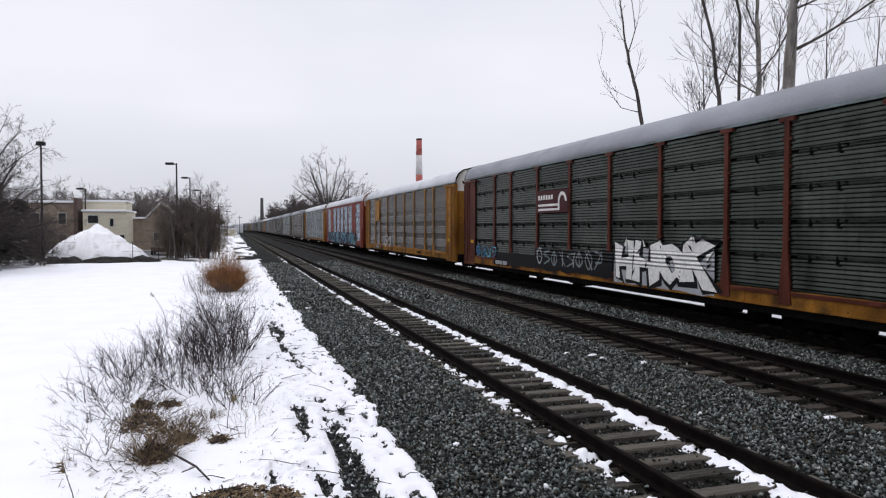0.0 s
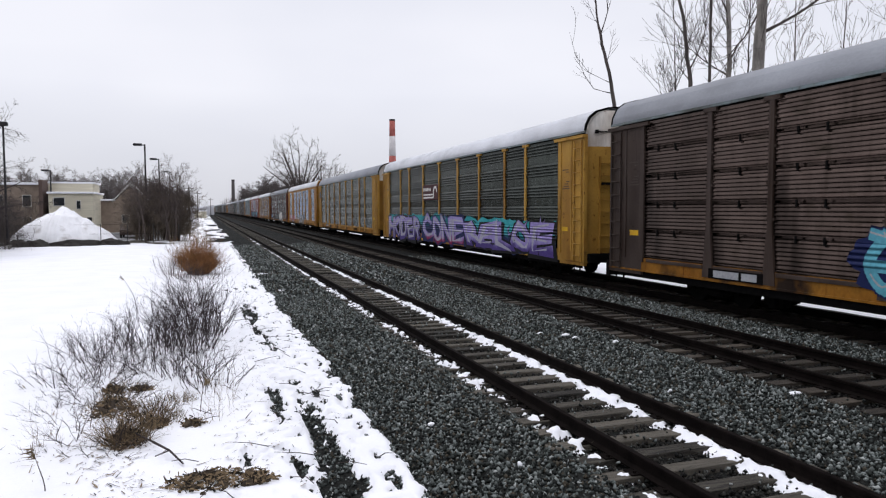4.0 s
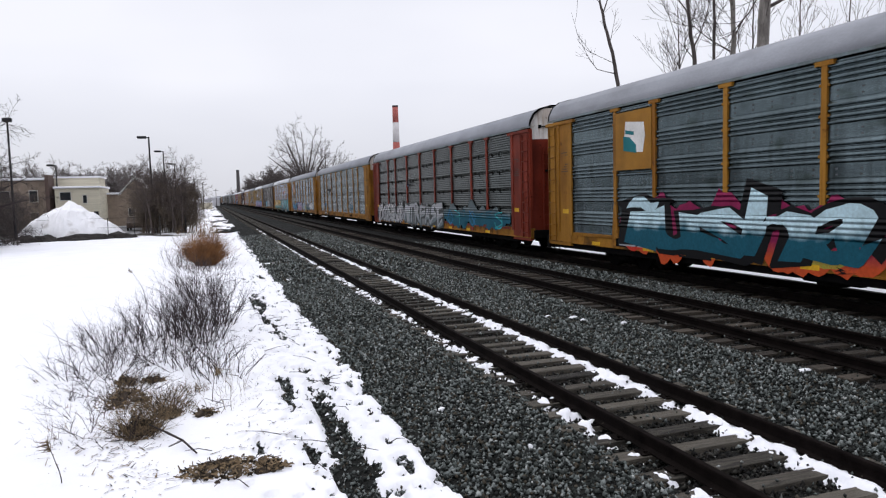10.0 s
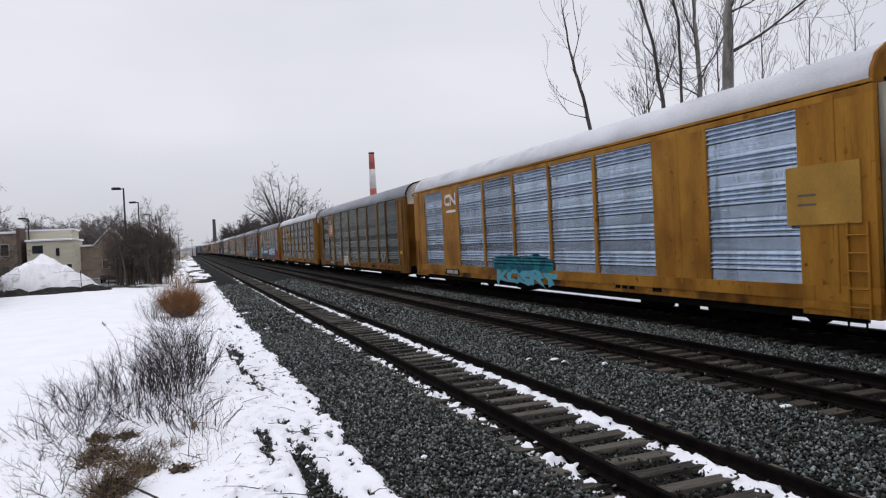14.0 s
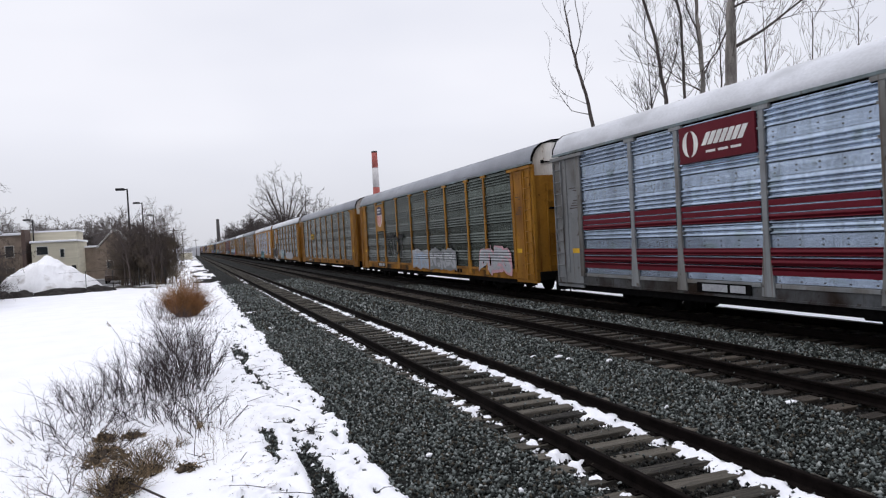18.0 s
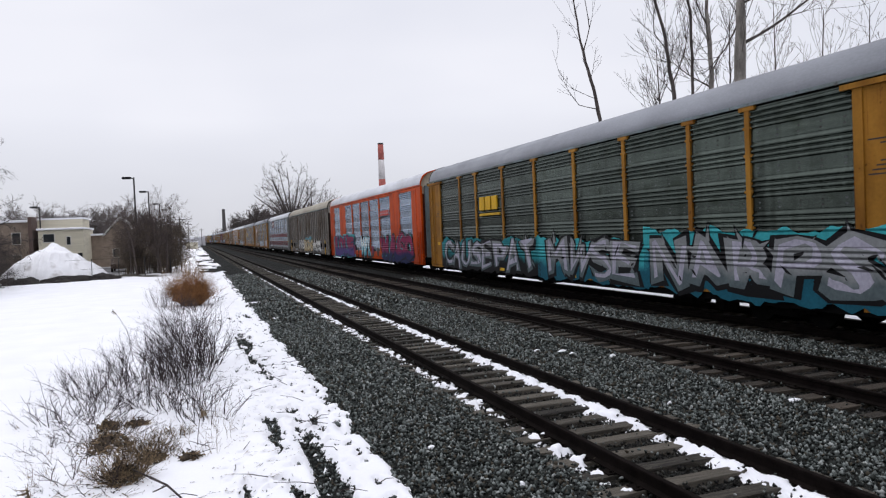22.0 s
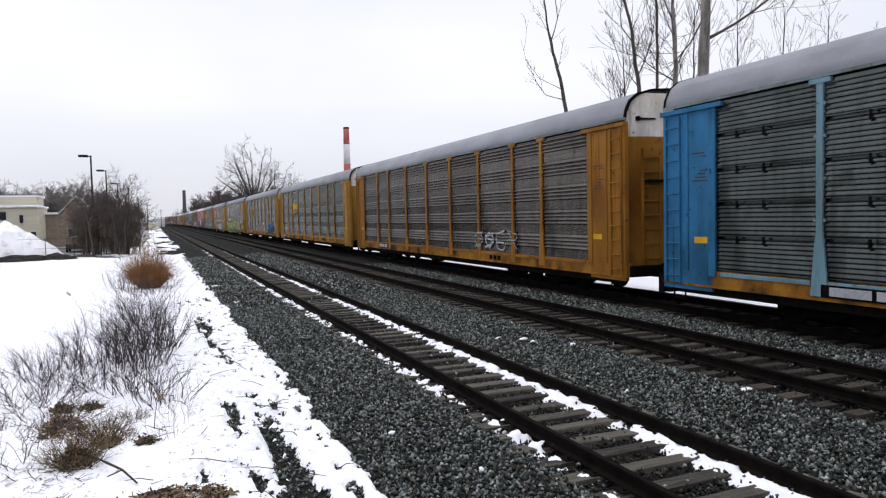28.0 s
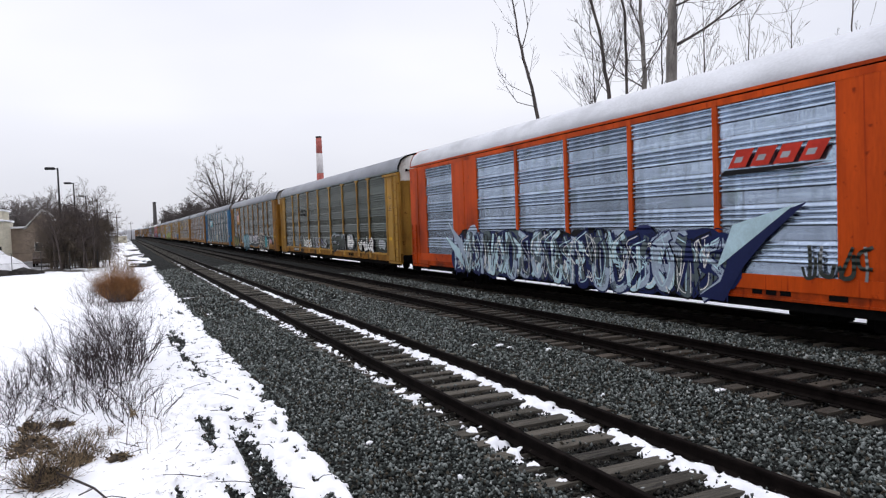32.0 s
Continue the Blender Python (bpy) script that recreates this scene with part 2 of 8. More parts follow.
gx = [-3000, -1400, -700, -350, -180, -100] + spread((-60, 70, 6, 1.0), (70, 3000, 40, 1.7))
gy = spread((-200, 120, 12, 1.0), (120, 4500, 20, 1.35))
ground = new("ground", sheet("ground", gx, gy, lambda x, y: -0.32 + (0.0 if abs(x) < 80 and y < 130 else 0.25 * fbm(x * 0.01, y * 0.01))))
ground.data.materials.append(mat("winter_field", (0.20, 0.19, 0.185), 0.95, vary=0.3, scale=0.05, fine=2, bump=0.2, stain=(0.78, 0.79, 0.82), stain_at=0.47, stain_scale=0.02))
tagged(ground, "snow-patched winter ground reaching the horizon", "ground", kind="structure")

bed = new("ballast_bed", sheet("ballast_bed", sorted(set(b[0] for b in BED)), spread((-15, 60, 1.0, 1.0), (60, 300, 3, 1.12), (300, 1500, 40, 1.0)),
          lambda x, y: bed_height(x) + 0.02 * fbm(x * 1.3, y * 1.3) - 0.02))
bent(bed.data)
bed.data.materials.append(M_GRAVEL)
tagged(bed, "dark grey crushed-stone ballast bed under the tracks", "ballast", kind="structure")


BARE = [(1.34, 6.9, 0.20, 0.8), (1.30, 8.1, 0.17, 0.9), (1.34, 9.1, 0.10, 0.5), (1.28, 10.1, 0.08, 0.5), (0.96, 8.1, 0.09, 0.5), (1.72, 11.2, 0.13, 1.2), (1.86, 9.2, 0.06, 0.3), (1.34, 14.6, 0.14, 1.6), (1.75, 15.2, 0.08, 1.0), (1.36, 20.4, 0.11, 1.3), (1.12, 20.8, 0.08, 0.8), (1.72, 27.5, 0.13, 3.0)]     # bare gravel in the wheel ruts


def melt(x, y):
    """Above zero where the snow of the verge has melted off the gravel."""
    edge = x - (2.12 + 0.16 * fbm(x * 0.8, y * 0.55, 3.0) + 0.10 * fbm(x * 4, y * 4, 1.0) + 0.02 * max(0, y - 30) ** 0.5)
    m = edge * 1.2
    fade = max(0.0, 1 - max(0.0, y - 16) / 26)
    if x < 0.25:
        return min(m, -0.2)
    ruts = 0.32 * math.exp(-((x - 1.50 - 0.08 * math.sin(y * 0.4)) / 0.15) ** 2) + 0.30 * math.exp(-((x - 1.12 - 0.1 * math.sin(y * 0.33 + 1)) / 0.14) ** 2)
    ruts += sum(0.66 * math.exp(-((x - a) / c) ** 2 - ((y - b) / d) ** 2) for a, b, c, d in BARE)
    patch = ruts * (0.45 + 0.55 * fade) + 0.60 * fbm(x * 2.2, y * 0.32, 2.0) + 0.46 * fbm(x * 7.5, y * 1.7, 9.0) + 0.36 * fbm(x * 16, y * 8, 4.0) - 0.44
    m = max(m, patch * 0.45)
    speck = fbm(x * 7.5, y * 4.0, 12.0) - 0.50 + (0.19 if 0.8 < x < 2.1 else 0.03)
    return max(m, speck * 0.5 * (0.3 + 0.7 * fade))


def snow_height(x, y):
    base = 0.006 + 0.016 * fbm(x * 0.5, y * 0.4) + 0.007 * fbm(x * 2.5, y * 2.5, 4.0)
    if x < -0.5:
        base += 0.10 * min(1, (-0.5 - x) / 4) + 0.05 * fbm(x * 0.15, y * 0.12)
    if y < 4 or x < -3:
        return base
    m = melt(x, y)
    return base - min(1.0, max(0.0, m * 10 + 0.06)) * 0.13


sx = spread((2.95, -1.2, 0.055, 1.0), (-1.2, -5, 0.13, 1.02), (-5, -75, 0.35, 1.12))[::-1]
sy = spread((-12, 5, 1.2, 1.0), (5, 18, 0.07, 1.0), (18, 64.5, 0.09, 1.018))
snow = new("snow_cover", sheet("snow_cover", sx, sy, snow_height))
snow.data.materials.append(M_SNOW)
tagged(snow, "white melting snow over the verge and open field", "snow", kind="structure")
far_snow = new("snow_field", sheet("snow_field", spread((16.9, 60, 0.5, 1.06)), spread((-12, 260, 1.5, 1.02)),
               lambda x, y: -0.02 + 0.05 * fbm(x * 0.4, y * 0.3) - (0.25 if x < 17.3 + 0.5 * fbm(1, y * 0.5) else 0)))
far_snow.data.materials.append(M_SNOW)
tagged(far_snow, "white snow along the far side of the railway", "snow", kind="structure")
verge = new("far_verge", sheet("far_verge", spread((-7, 2.6, 0.2, 1.0)), spread((64.5, 420, 0.5, 1.02)),
            lambda x, y: -0.03 + 0.12 * fbm(x * 0.35, y * 0.12, 2) - 0.3 * min(1.0, max(0.0, 3 * (fbm(x * 0.45, y * 0.06, 6.0) + 0.25 * fbm(x * 2, y * 0.5, 3.0) + 0.2 * (x - 1.2) - 0.2))) - (0.25 if x < -3.5 - 2 * fbm(2, y * 0.05) else 0)))
verge.data.materials.append(M_SNOW_OLD)
tagged(verge, "patchy snow on the verge farther down the line", "snow", kind="structure")

# ballast stones, thinning out with distance
rng = np.random.default_rng(5)
OCTA = np.array([(1, 0, 0), (-1, 0, 0), (0, 1, 0), (0, -1, 0), (0, 0, 1), (0, 0, -1)], float)
OFACE = np.array([(0, 2, 4), (2, 1, 4), (1, 3, 4), (3, 0, 4), (2, 0, 5), (1, 2, 5), (3, 1, 5), (0, 3, 5)])


def stones(name, bands, lift=0.0):
    """bands: x0, x1, y0, y1, stones to a square metre, mean radius."""
    v_all, f_all, base = [], [], 0
    for x0, x1, y0, y1, dens, rad in bands:
        k = int((x1 - x0) * (y1 - y0) * dens)
        c = np.column_stack([rng.uniform(x0, x1, k), rng.uniform(y0, y1, k), np.zeros(k)])
        c[:, 2] = np.interp(c[:, 0], [b[0] for b in BED], [b[1] for b in BED]) + rng.uniform(-0.75, 0.6, k) * rad + lift
        r = rad * rng.uniform(0.6, 1.35, (k, 1, 1)) * rng.uniform(0.65, 1.2, (k, 6, 1)) * rng.uniform(0.6, 1.15, (k, 1, 3))
        v = OCTA[None] + rng.uniform(-0.35, 0.35, (k, 6, 3))
        a = rng.uniform(0, 2 * math.pi, k)
        ca, sa = np.cos(a)[:, None], np.sin(a)[:, None]
        v = v * r
        v = np.stack([v[..., 0] * ca - v[..., 1] * sa, v[..., 0] * sa + v[..., 1] * ca, v[..., 2]], -1) + c[:, None]
        v_all.append(v.reshape(-1, 3))
        f_all.append((OFACE[None] + (base + 6 * np.arange(k))[:, None, None]).reshape(-1, 3))
        base += 6 * k
    v, f = np.concatenate(v_all), np.concatenate(f_all)
    me = bpy.data.meshes.new(name)
    me.vertices.add(len(v))
    me.vertices.foreach_set("co", v.ravel())
    me.loops.add(f.size)
    me.loops.foreach_set("vertex_index", f.ravel().astype(np.int32))
    me.polygons.add(len(f))
    me.polygons.foreach_set("loop_start", np.arange(0, f.size, 3, dtype=np.int32))
    me.update()
    me.validate()
    return me


gravel = new("ballast_stones", stones("ballast_stones", [
    (1.95, 4.2, 5.0, 13, 640, 0.030), (1.95, 4.2, 13, 24, 420, 0.035), (1.95, 4.2, 24, 60, 100, 0.058),
    (6.5, 8.62, 3.5, 13, 640, 0.030), (6.5, 8.62, 13, 26, 420, 0.035), (6.62, 8.55, 26, 60, 90, 0.06),
    (11.15, 12.75, 6.0, 18, 480, 0.034), (11.15, 12.75, 18, 40, 170, 0.05)]))
gravel.data.materials.append(M_STONE)
oily = new("oily_stones", stones("oily_stones", [(4.2, 6.55, 3.0, 13, 480, 0.030), (4.2, 6.55, 13, 26, 220, 0.038), (4.2, 6.55, 26, 50, 60, 0.05), (8.58, 11.12, 5.0, 14, 240, 0.034), (8.58, 11.12, 14, 30, 120, 0.042), (12.8, 15.4, 6, 20, 140, 0.034)]))
oily.data.materials.append(M_OILSHADE_STONE)
tagged(oily, "dark oily ballast stones between the rails", "ballast", kind="stuff")
# black sheets: oil plus the train's shade, put into the gravel's colour
for x0, x1 in ((8.66, 11.04), (12.86, 15.3)):
    ob = new("oily_ballast", sheet("oily_ballast", [x0, (x0 + x1) / 2, x1], spread((-15, 60, 1.0, 1.0), (60, 300, 3, 1.12), (300, 900, 40, 1.0)), lambda x, y: bed_height(x) + 0.02 * fbm(x * 1.3, y * 1.3) - 0.004))
    bent(ob.data)
    ob.data.materials.append(M_OILSHADE_BED)
    tagged(ob, "black oil-stained gravel between the rails", "ballast", kind="structure")
stray = new("stray_stones", stones("stray_stones", [(4.1, 6.5, 3.0, 26, 16, 0.026), (8.7, 11.0, 5.0, 26, 10, 0.026)], 0.082))
stray.data.materials.append(M_STONE)
tagged(stray, "loose ballast stones lying on the ties", "ballast", kind="stuff")
tagged(gravel, "grey crushed ballast stones with scattered pale ones", "ballast", kind="stuff")
bare = new("rut_gravel", stones("rut_gravel", [(0.3, 1.98, 5.5, 16, 520, 0.022), (0.3, 1.98, 16, 30, 200, 0.03)], 0.0))
bare.data.materials.append(M_STONE)
tagged(bare, "dark gravel showing through the melting snow", "gravel", kind="stuff")

# ---- tracks ----
RAIL = [(-0.07, -0.18), (0.07, -0.18), (0.07, -0.165), (0.012, -0.14), (0.010, -0.05), (0.036, -0.038), (0.036, -0.006), (0.028, 0), (-0.028, 0), (-0.036, -0.006), (-0.036, -0.038), (-0.010, -0.05), (-0.012, -0.14), (-0.07, -0.165)]


def tie_mesh(seed, material=M_TIE):
    r = random.Random(seed)
    bm = boxes((-1.3, 1.3, -0.115, 0.115, -0.17, 0.0), bevel=0.012)
    for v in bm.verts:
        v.co += Vector((r.uniform(-0.03, 0.03), r.uniform(-0.01, 0.01), r.uniform(-0.012, 0.006)))
    me = bpy.data.meshes.new("tie")
    bm.to_mesh(me)
    bm.free()
    me.materials.append(material)
    return me


TIES = [tie_mesh(s) for s in range(6)]
OILY = [tie_mesh(s, M_TIE_OILY) for s in range(6)]


def track(name, x, z, label, y_near, y_far):
    t = thing(name, (x, 0, z), label, "railway track", kind="structure")
    for side in (-1, 1):
        me = bent(extrude_profile("rail", [(side * 0.753 + a, b) for a, b in RAIL], -25, 1400, steps=30))
        me.materials.append(M_RAIL)
        me.materials.append(M_RAILTOP)
        for p in me.polygons:
            if p.normal.z > 0.6 and p.center.z > -0.02:
                p.material_index = 1
        part("rail", me, None, t, "rusty steel rail with a worn bright head")
    r = random.Random(int(x * 10))
    y, rest, plates = -6.0, bmesh.new(), bmesh.new()
    while y < 330:
        dy, dz = r.uniform(-0.03, 0.03), r.uniform(-0.02, 0.004)
        if y_near <= y <= y_far:
            ob = part("tie", (TIES if x == NEAR_X else OILY)[r.randrange(6)], None, t)
            ob.matrix_local = pose(r.uniform(-0.06, 0.06), y + dy, -0.183 + dz, 0, 0, r.uniform(-1.2, 1.2))
        else:
            box(rest, -1.3, 1.3, y - 0.115, y + 0.115, -0.33, -0.185)
        if y_near <= y <= y_far:
            for side in (-0.753, 0.753):
                box(plates, side - 0.17, side + 0.17, y + dy - 0.09, y + dy + 0.09, -0.185, -0.172)
                for sx_ in (-0.11, 0.11):
                    box(plates, side + sx_ - 0.014, side + sx_ + 0.014, y + dy + sx_ * 0.4 - 0.014, y + dy + sx_ * 0.4 + 0.014, -0.172, -0.145)
        y += 0.545
    tagged(part("far_ties", rest, M_TIE if x == NEAR_X else M_TIE_OILY, t), kind="stuff")
    tagged(part("tie_plates", plates, M_RAIL, t), kind="stuff")
    return t


track("near_track", NEAR_X, NEAR_Z, "rusty railway track on weathered ties with snow along it", 2.0, 62)
track("middle_track", MID_X, MID_Z, "dark railway track with oily ties in grey ballast", 3.5, 62)
track("train_track", TRAIN_X, TRAIN_Z, "railway track in shadow under the passing train", 3.5, 30)


def drift(name, x, half, y0, y1, field, label):
    """Thin old snow with frayed edges: a fine sheet that dips under the stones where none lies."""
    xs = [x - half + 2 * half * i / 16 for i in range(17)]
    ob = new(name, sheet(name, xs, spread((y0, 22, 0.035, 1.0), (22, y1, 0.05, 1.012)), lambda u, v: max(-0.13, min(0.03, field(u - x, v) * 0.55)) + 0.004 + 0.008 * fbm(u * 9, v * 9)))
    ob.data.materials.append(M_SNOW)
    tagged(ob, label, "snow", kind="stuff")


def tie_wave(y):
    return math.cos(2 * math.pi * (y + 6.0) / 0.545)


drift("snow_strip", NEAR_X + 0.753 - 0.22, 0.24, 2.5, 75,
      lambda u, y: 0.035 - abs(u - 0.08) * 1.0 + 0.05 * tie_wave(y) + 0.10 * fbm(1.0, y * 0.8) + 0.13 * fbm(u * 7, y * 4.5, 2.0) + 0.06 * fbm(u * 16, y * 11, 5.0) - (0.12 if 24.5 < y < 27 else 0.0) - 0.0025 * max(0, y - 20),
      "thin ragged strip of snow lying inside the rail")
drift("snow_strip", NEAR_X - 0.753 - 0.24, 0.2, 3.5, 75,
      lambda u, y: -0.075 - abs(u - 0.04) * 0.8 + 0.11 * tie_wave(y) + 0.14 * fbm(3.0, y * 0.7) + 0.12 * fbm(u * 7, y * 4.5, 8.0) + 0.06 * fbm(u * 16, y * 11, 3.0),
      "small ragged clumps of snow left on the tie ends")
spots = bmesh.new()
for x, y, s in ((7.35, 14.55, 0.08), (7.72, 14.0, 0.12), (7.75, 13.6, 0.08), (8.2, 12.7, 0.10), (8.45, 8.2, 0.10), (7.0, 9.3, 0.05), (2.9, 9.0, 0.05), (3.4, 7.2, 0.04), (2.6, 26, 0.2), (2.5, 33, 0.3)):
    m = pose(x, y, bed_height(x) + 0.01, 0, 0, 20) @ Matrix.Diagonal((s, s * 0.55, 0.035, 1))
    ball = bmesh.ops.create_icosphere(spots, subdivisions=2, radius=1.0, matrix=m)
    for v in ball["verts"]:
        v.co += Vector((0.05 * fbm(v.co.x * 8, v.co.y * 8), 0.05 * fbm(v.co.x * 8, v.co.y * 8, 3), 0))
me = bpy.data.meshes.new("snow_spots")
spots.to_mesh(me)
spots.free()
me.materials.append(M_SNOW)
tagged(new("snow_spots", me), "last spots of snow on the ballast", "snow", kind="stuff")


# ---- the train: a long string of autorack cars ----
HALF, END, PITCH = 14.0, 14.32, 30.22    # half the panelled length, half the body, and the distance from car to car
LEAD = 37.07                      # where the panelled part of car 0 ends at the start


def gone(t):
    """How far the train has run after t seconds."""
    return 25.76 * t + 0.0150 * t * t


PALETTE = {
    "yellow": (0.31, 0.145, 0.019), "sootyellow": (0.20, 0.088, 0.012), "pale_yellow": (0.40, 0.225, 0.045), "ochre": (0.29, 0.13, 0.018), "orange": (0.45, 0.056, 0.003), "red": (0.19, 0.03, 0.016),
    "rust": (0.095, 0.026, 0.016), "blue": (0.03, 0.16, 0.33), "grey": (0.20, 0.21, 0.215), "brown": (0.135, 0.115, 0.097), "darkbrown": (0.055, 0.04, 0.034),
    "white": (0.72, 0.71, 0.68), "cream": (0.55, 0.52, 0.44), "silver": (0.33, 0.395, 0.49), "dullsilver": (0.153, 0.190, 0.201), "dullgreen": (0.088, 0.098, 0.083), "green": (0.054, 0.065, 0.056),
    "darkgreen": (0.034, 0.039, 0.033), "greybrown": (0.074, 0.067, 0.06), "roof": (0.25, 0.26, 0.285), "snowroof": (0.56, 0.57, 0.60), "beige": (0.36, 0.33, 0.27), "black": (0.006, 0.006, 0.007),
    "paleblue": (0.15, 0.27, 0.34), "slate": (0.088, 0.114, 0.122), "teal": (0.012, 0.16, 0.18), "cyan": (0.10, 0.34, 0.43), "purple": (0.07, 0.055, 0.22), "pink": (0.50, 0.18, 0.24),
    "coal": (0.048, 0.055, 0.053), "darkgrey": (0.085, 0.09, 0.095), "lightgrey": (0.35, 0.36, 0.38), "palebrown": (0.22, 0.20, 0.178), "maroon": (0.105, 0.008, 0.016), "darkmaroon": (0.05, 0.008, 0.011), "navy": (0.012, 0.018, 0.075), "signred": (0.50, 0.035, 0.02), "signyellow": (0.62, 0.36, 0.02),
    "ice": (0.46, 0.63, 0.69), "deepteal": (0.010, 0.085, 0.125), "aqua": (0.035, 0.30, 0.33), "lilac": (0.27, 0.22, 0.47), "violet": (0.065, 0.04, 0.18), "crimson": (0.21, 0.013, 0.065), "limedull": (0.30, 0.33, 0.055), "limedark": (0.13, 0.16, 0.02), "sand": (0.38, 0.27, 0.11), "ember": (0.48, 0.07, 0.02), "rose": (0.52, 0.30, 0.33), "lavender": (0.34, 0.33, 0.40), "palelime": (0.52, 0.60, 0.22), "flesh": (0.44, 0.34, 0.21),
}


def paint(key, use="steel"):
    c = PALETTE[key]
    if use == "panel":
        return panel_mat(key, c)
    if use == "sill":
        return grimy(key + "_sill", tuple(v * 0.85 for v in c), rough=0.65, vary=0.22, scale=1.2, fine=15, bump=0.1, stain=(0.020, 0.012, 0.008), stain_at=0.56, stain_scale=0.9, stretch=(1, 1, 0.8))
    if use == "door":
        return grimy(key + "_door", tuple(v * 0.88 for v in c), rough=0.55, vary=0.12, scale=0.8, fine=14, bump=0.06)
    if use == "roof":
        return mat(key + "_roof", c, 0.6, 0.1, vary=0.10, scale=0.9, fine=22, bump=0.06, stain=tuple(v * 0.72 for v in c), stain_at=0.62, stain_scale=0.8, stretch=(1, 0.5, 1), spec=0.3)
    if use == "spray":
        return spray_mat(key)
    if use == "sign":
        return mat(key + "_sign", tuple(v * 0.85 for v in c), 0.55, vary=0.12, scale=1.5, fine=20, bump=0.04, spec=0.15)
    return grimy(key + "_paint", c, rough=0.5, vary=0.14, scale=0.9, fine=12, bump=0.08, stretch=(1, 1.6, 0.32))


def link_math(n, l, op, a, b=None):
    """A math node on sockets or plain numbers; gives its output."""
    node = n.new("ShaderNodeMath")
    node.operation = op
    for k, v in enumerate((a, b)):
        if isinstance(v, (int, float)):
            node.inputs[k].default_value = v
        elif v is not None:
            l.new(v, node.inputs[k])
    return node.outputs[0]


def weather(m, layers):
    """Lays grime, runs and bloom over a paint: each layer has its stretch, size, threshold, softness and tint. Every object is soiled in its own way."""
    n, l = m.node_tree.nodes, m.node_tree.links
    bsdf = n["Principled BSDF"]
    base = bsdf.inputs["Base Color"].links[0].from_socket
    co, info, shift = n.new("ShaderNodeTexCoord"), n.new("ShaderNodeObjectInfo"), n.new("ShaderNodeVectorMath")
    spin = n.new("ShaderNodeVectorMath")
    spin.operation = "SCALE"
    spin.inputs[0].default_value = (7.0, 31.0, 13.0)
    l.new(info.outputs["Random"], spin.inputs["Scale"])
    l.new(co.outputs["Object"], shift.inputs[0])
    l.new(spin.outputs[0], shift.inputs[1])
    for stretch, scale, lo, hi, tint, blend in layers:
        mp, tx, rm, mx = n.new("ShaderNodeMapping"), n.new("ShaderNodeTexNoise"), n.new("ShaderNodeMapRange"), n.new("ShaderNodeMixRGB")
        mp.inputs["Scale"].default_value = stretch
        tx.inputs["Scale"].default_value, tx.inputs["Detail"].default_value = scale, 6
        l.new(shift.outputs[0], mp.inputs["Vector"])
        l.new(mp.outputs["Vector"], tx.inputs["Vector"])
        rm.inputs["From Min"].default_value, rm.inputs["From Max"].default_value = lo, hi
        l.new(tx.outputs["Fac"], rm.inputs["Value"])
        mx.blend_type = blend
        l.new(rm.outputs["Result"], mx.inputs["Fac"])
        l.new(base, mx.inputs["Color1"])
        mx.inputs["Color2"].default_value = (*tint, 1)
        base = mx.outputs["Color"]
    l.new(base, bsdf.inputs["Base Color"])
    return m


def panel_mat(key, c):
    """Old galvanised or painted sheet: cloudy zinc, run-down grime in streaks, dark blotches and a dull metal sheen."""
    name = key + "_panel"
    if name in MATS:
        return MATS[name]
    pale = key == "silver"
    gain = 0.98 if pale else 1.5 if max(c) < 0.12 else 1.12
    m = mat(name, tuple(v * gain for v in c), 0.24 if pale else 0.24, 0.9 if pale else 0.82, vary=0.18, scale=0.7, fine=16, bump=0.05, stain=tuple(v * (0.74 if pale else 0.55) for v in c), stain_at=0.57, stain_scale=0.8, stretch=(1, 1.3, 0.35), per_object=0.28, spec=0.2)
    k = 0.84 if pale else 0.6
    m.node_tree.nodes["Principled BSDF"].inputs["Specular Tint"].default_value = (0.68, 0.68, 0.68, 1)
    return weather(m, [((1, 9, 0.5), 1.0, 0.52, 0.75, (k, k, k * 0.96), "MULTIPLY"), ((1, 0.8, 1.5), 1.5, 0.58, 0.72, (k * 0.92, k * 0.95, k * 0.85), "MULTIPLY"), ((1, 0.25, 9), 1.2, 0.50, 0.72, (1.35, 1.35, 1.33), "MULTIPLY"), ((1, 3, 3), 2.5, 0.66, 0.74, (k * 0.7, k * 0.7, k * 0.66), "MULTIPLY")])


def grimy(name, c, **more):
    """Painted steel of doors, posts and sills: faded coats, rusty runs, black grime and scrapes."""
    if name in MATS:
        return MATS[name]
    m = mat(name, c, spec=0.12, **more)
    return weather(m, [((1, 1.6, 0.25), 0.8, 0.45, 0.72, (0.66, 0.56, 0.46), "MULTIPLY"), ((1, 14, 0.3), 1.0, 0.62, 0.72, (0.55, 0.42, 0.32), "MULTIPLY"), ((1, 1, 0.7), 0.55, 0.50, 0.74, (0.42, 0.34, 0.28), "MULTIPLY"), ((1, 1, 1), 5.0, 0.64, 0.72, (0.45, 0.36, 0.30), "MULTIPLY")])


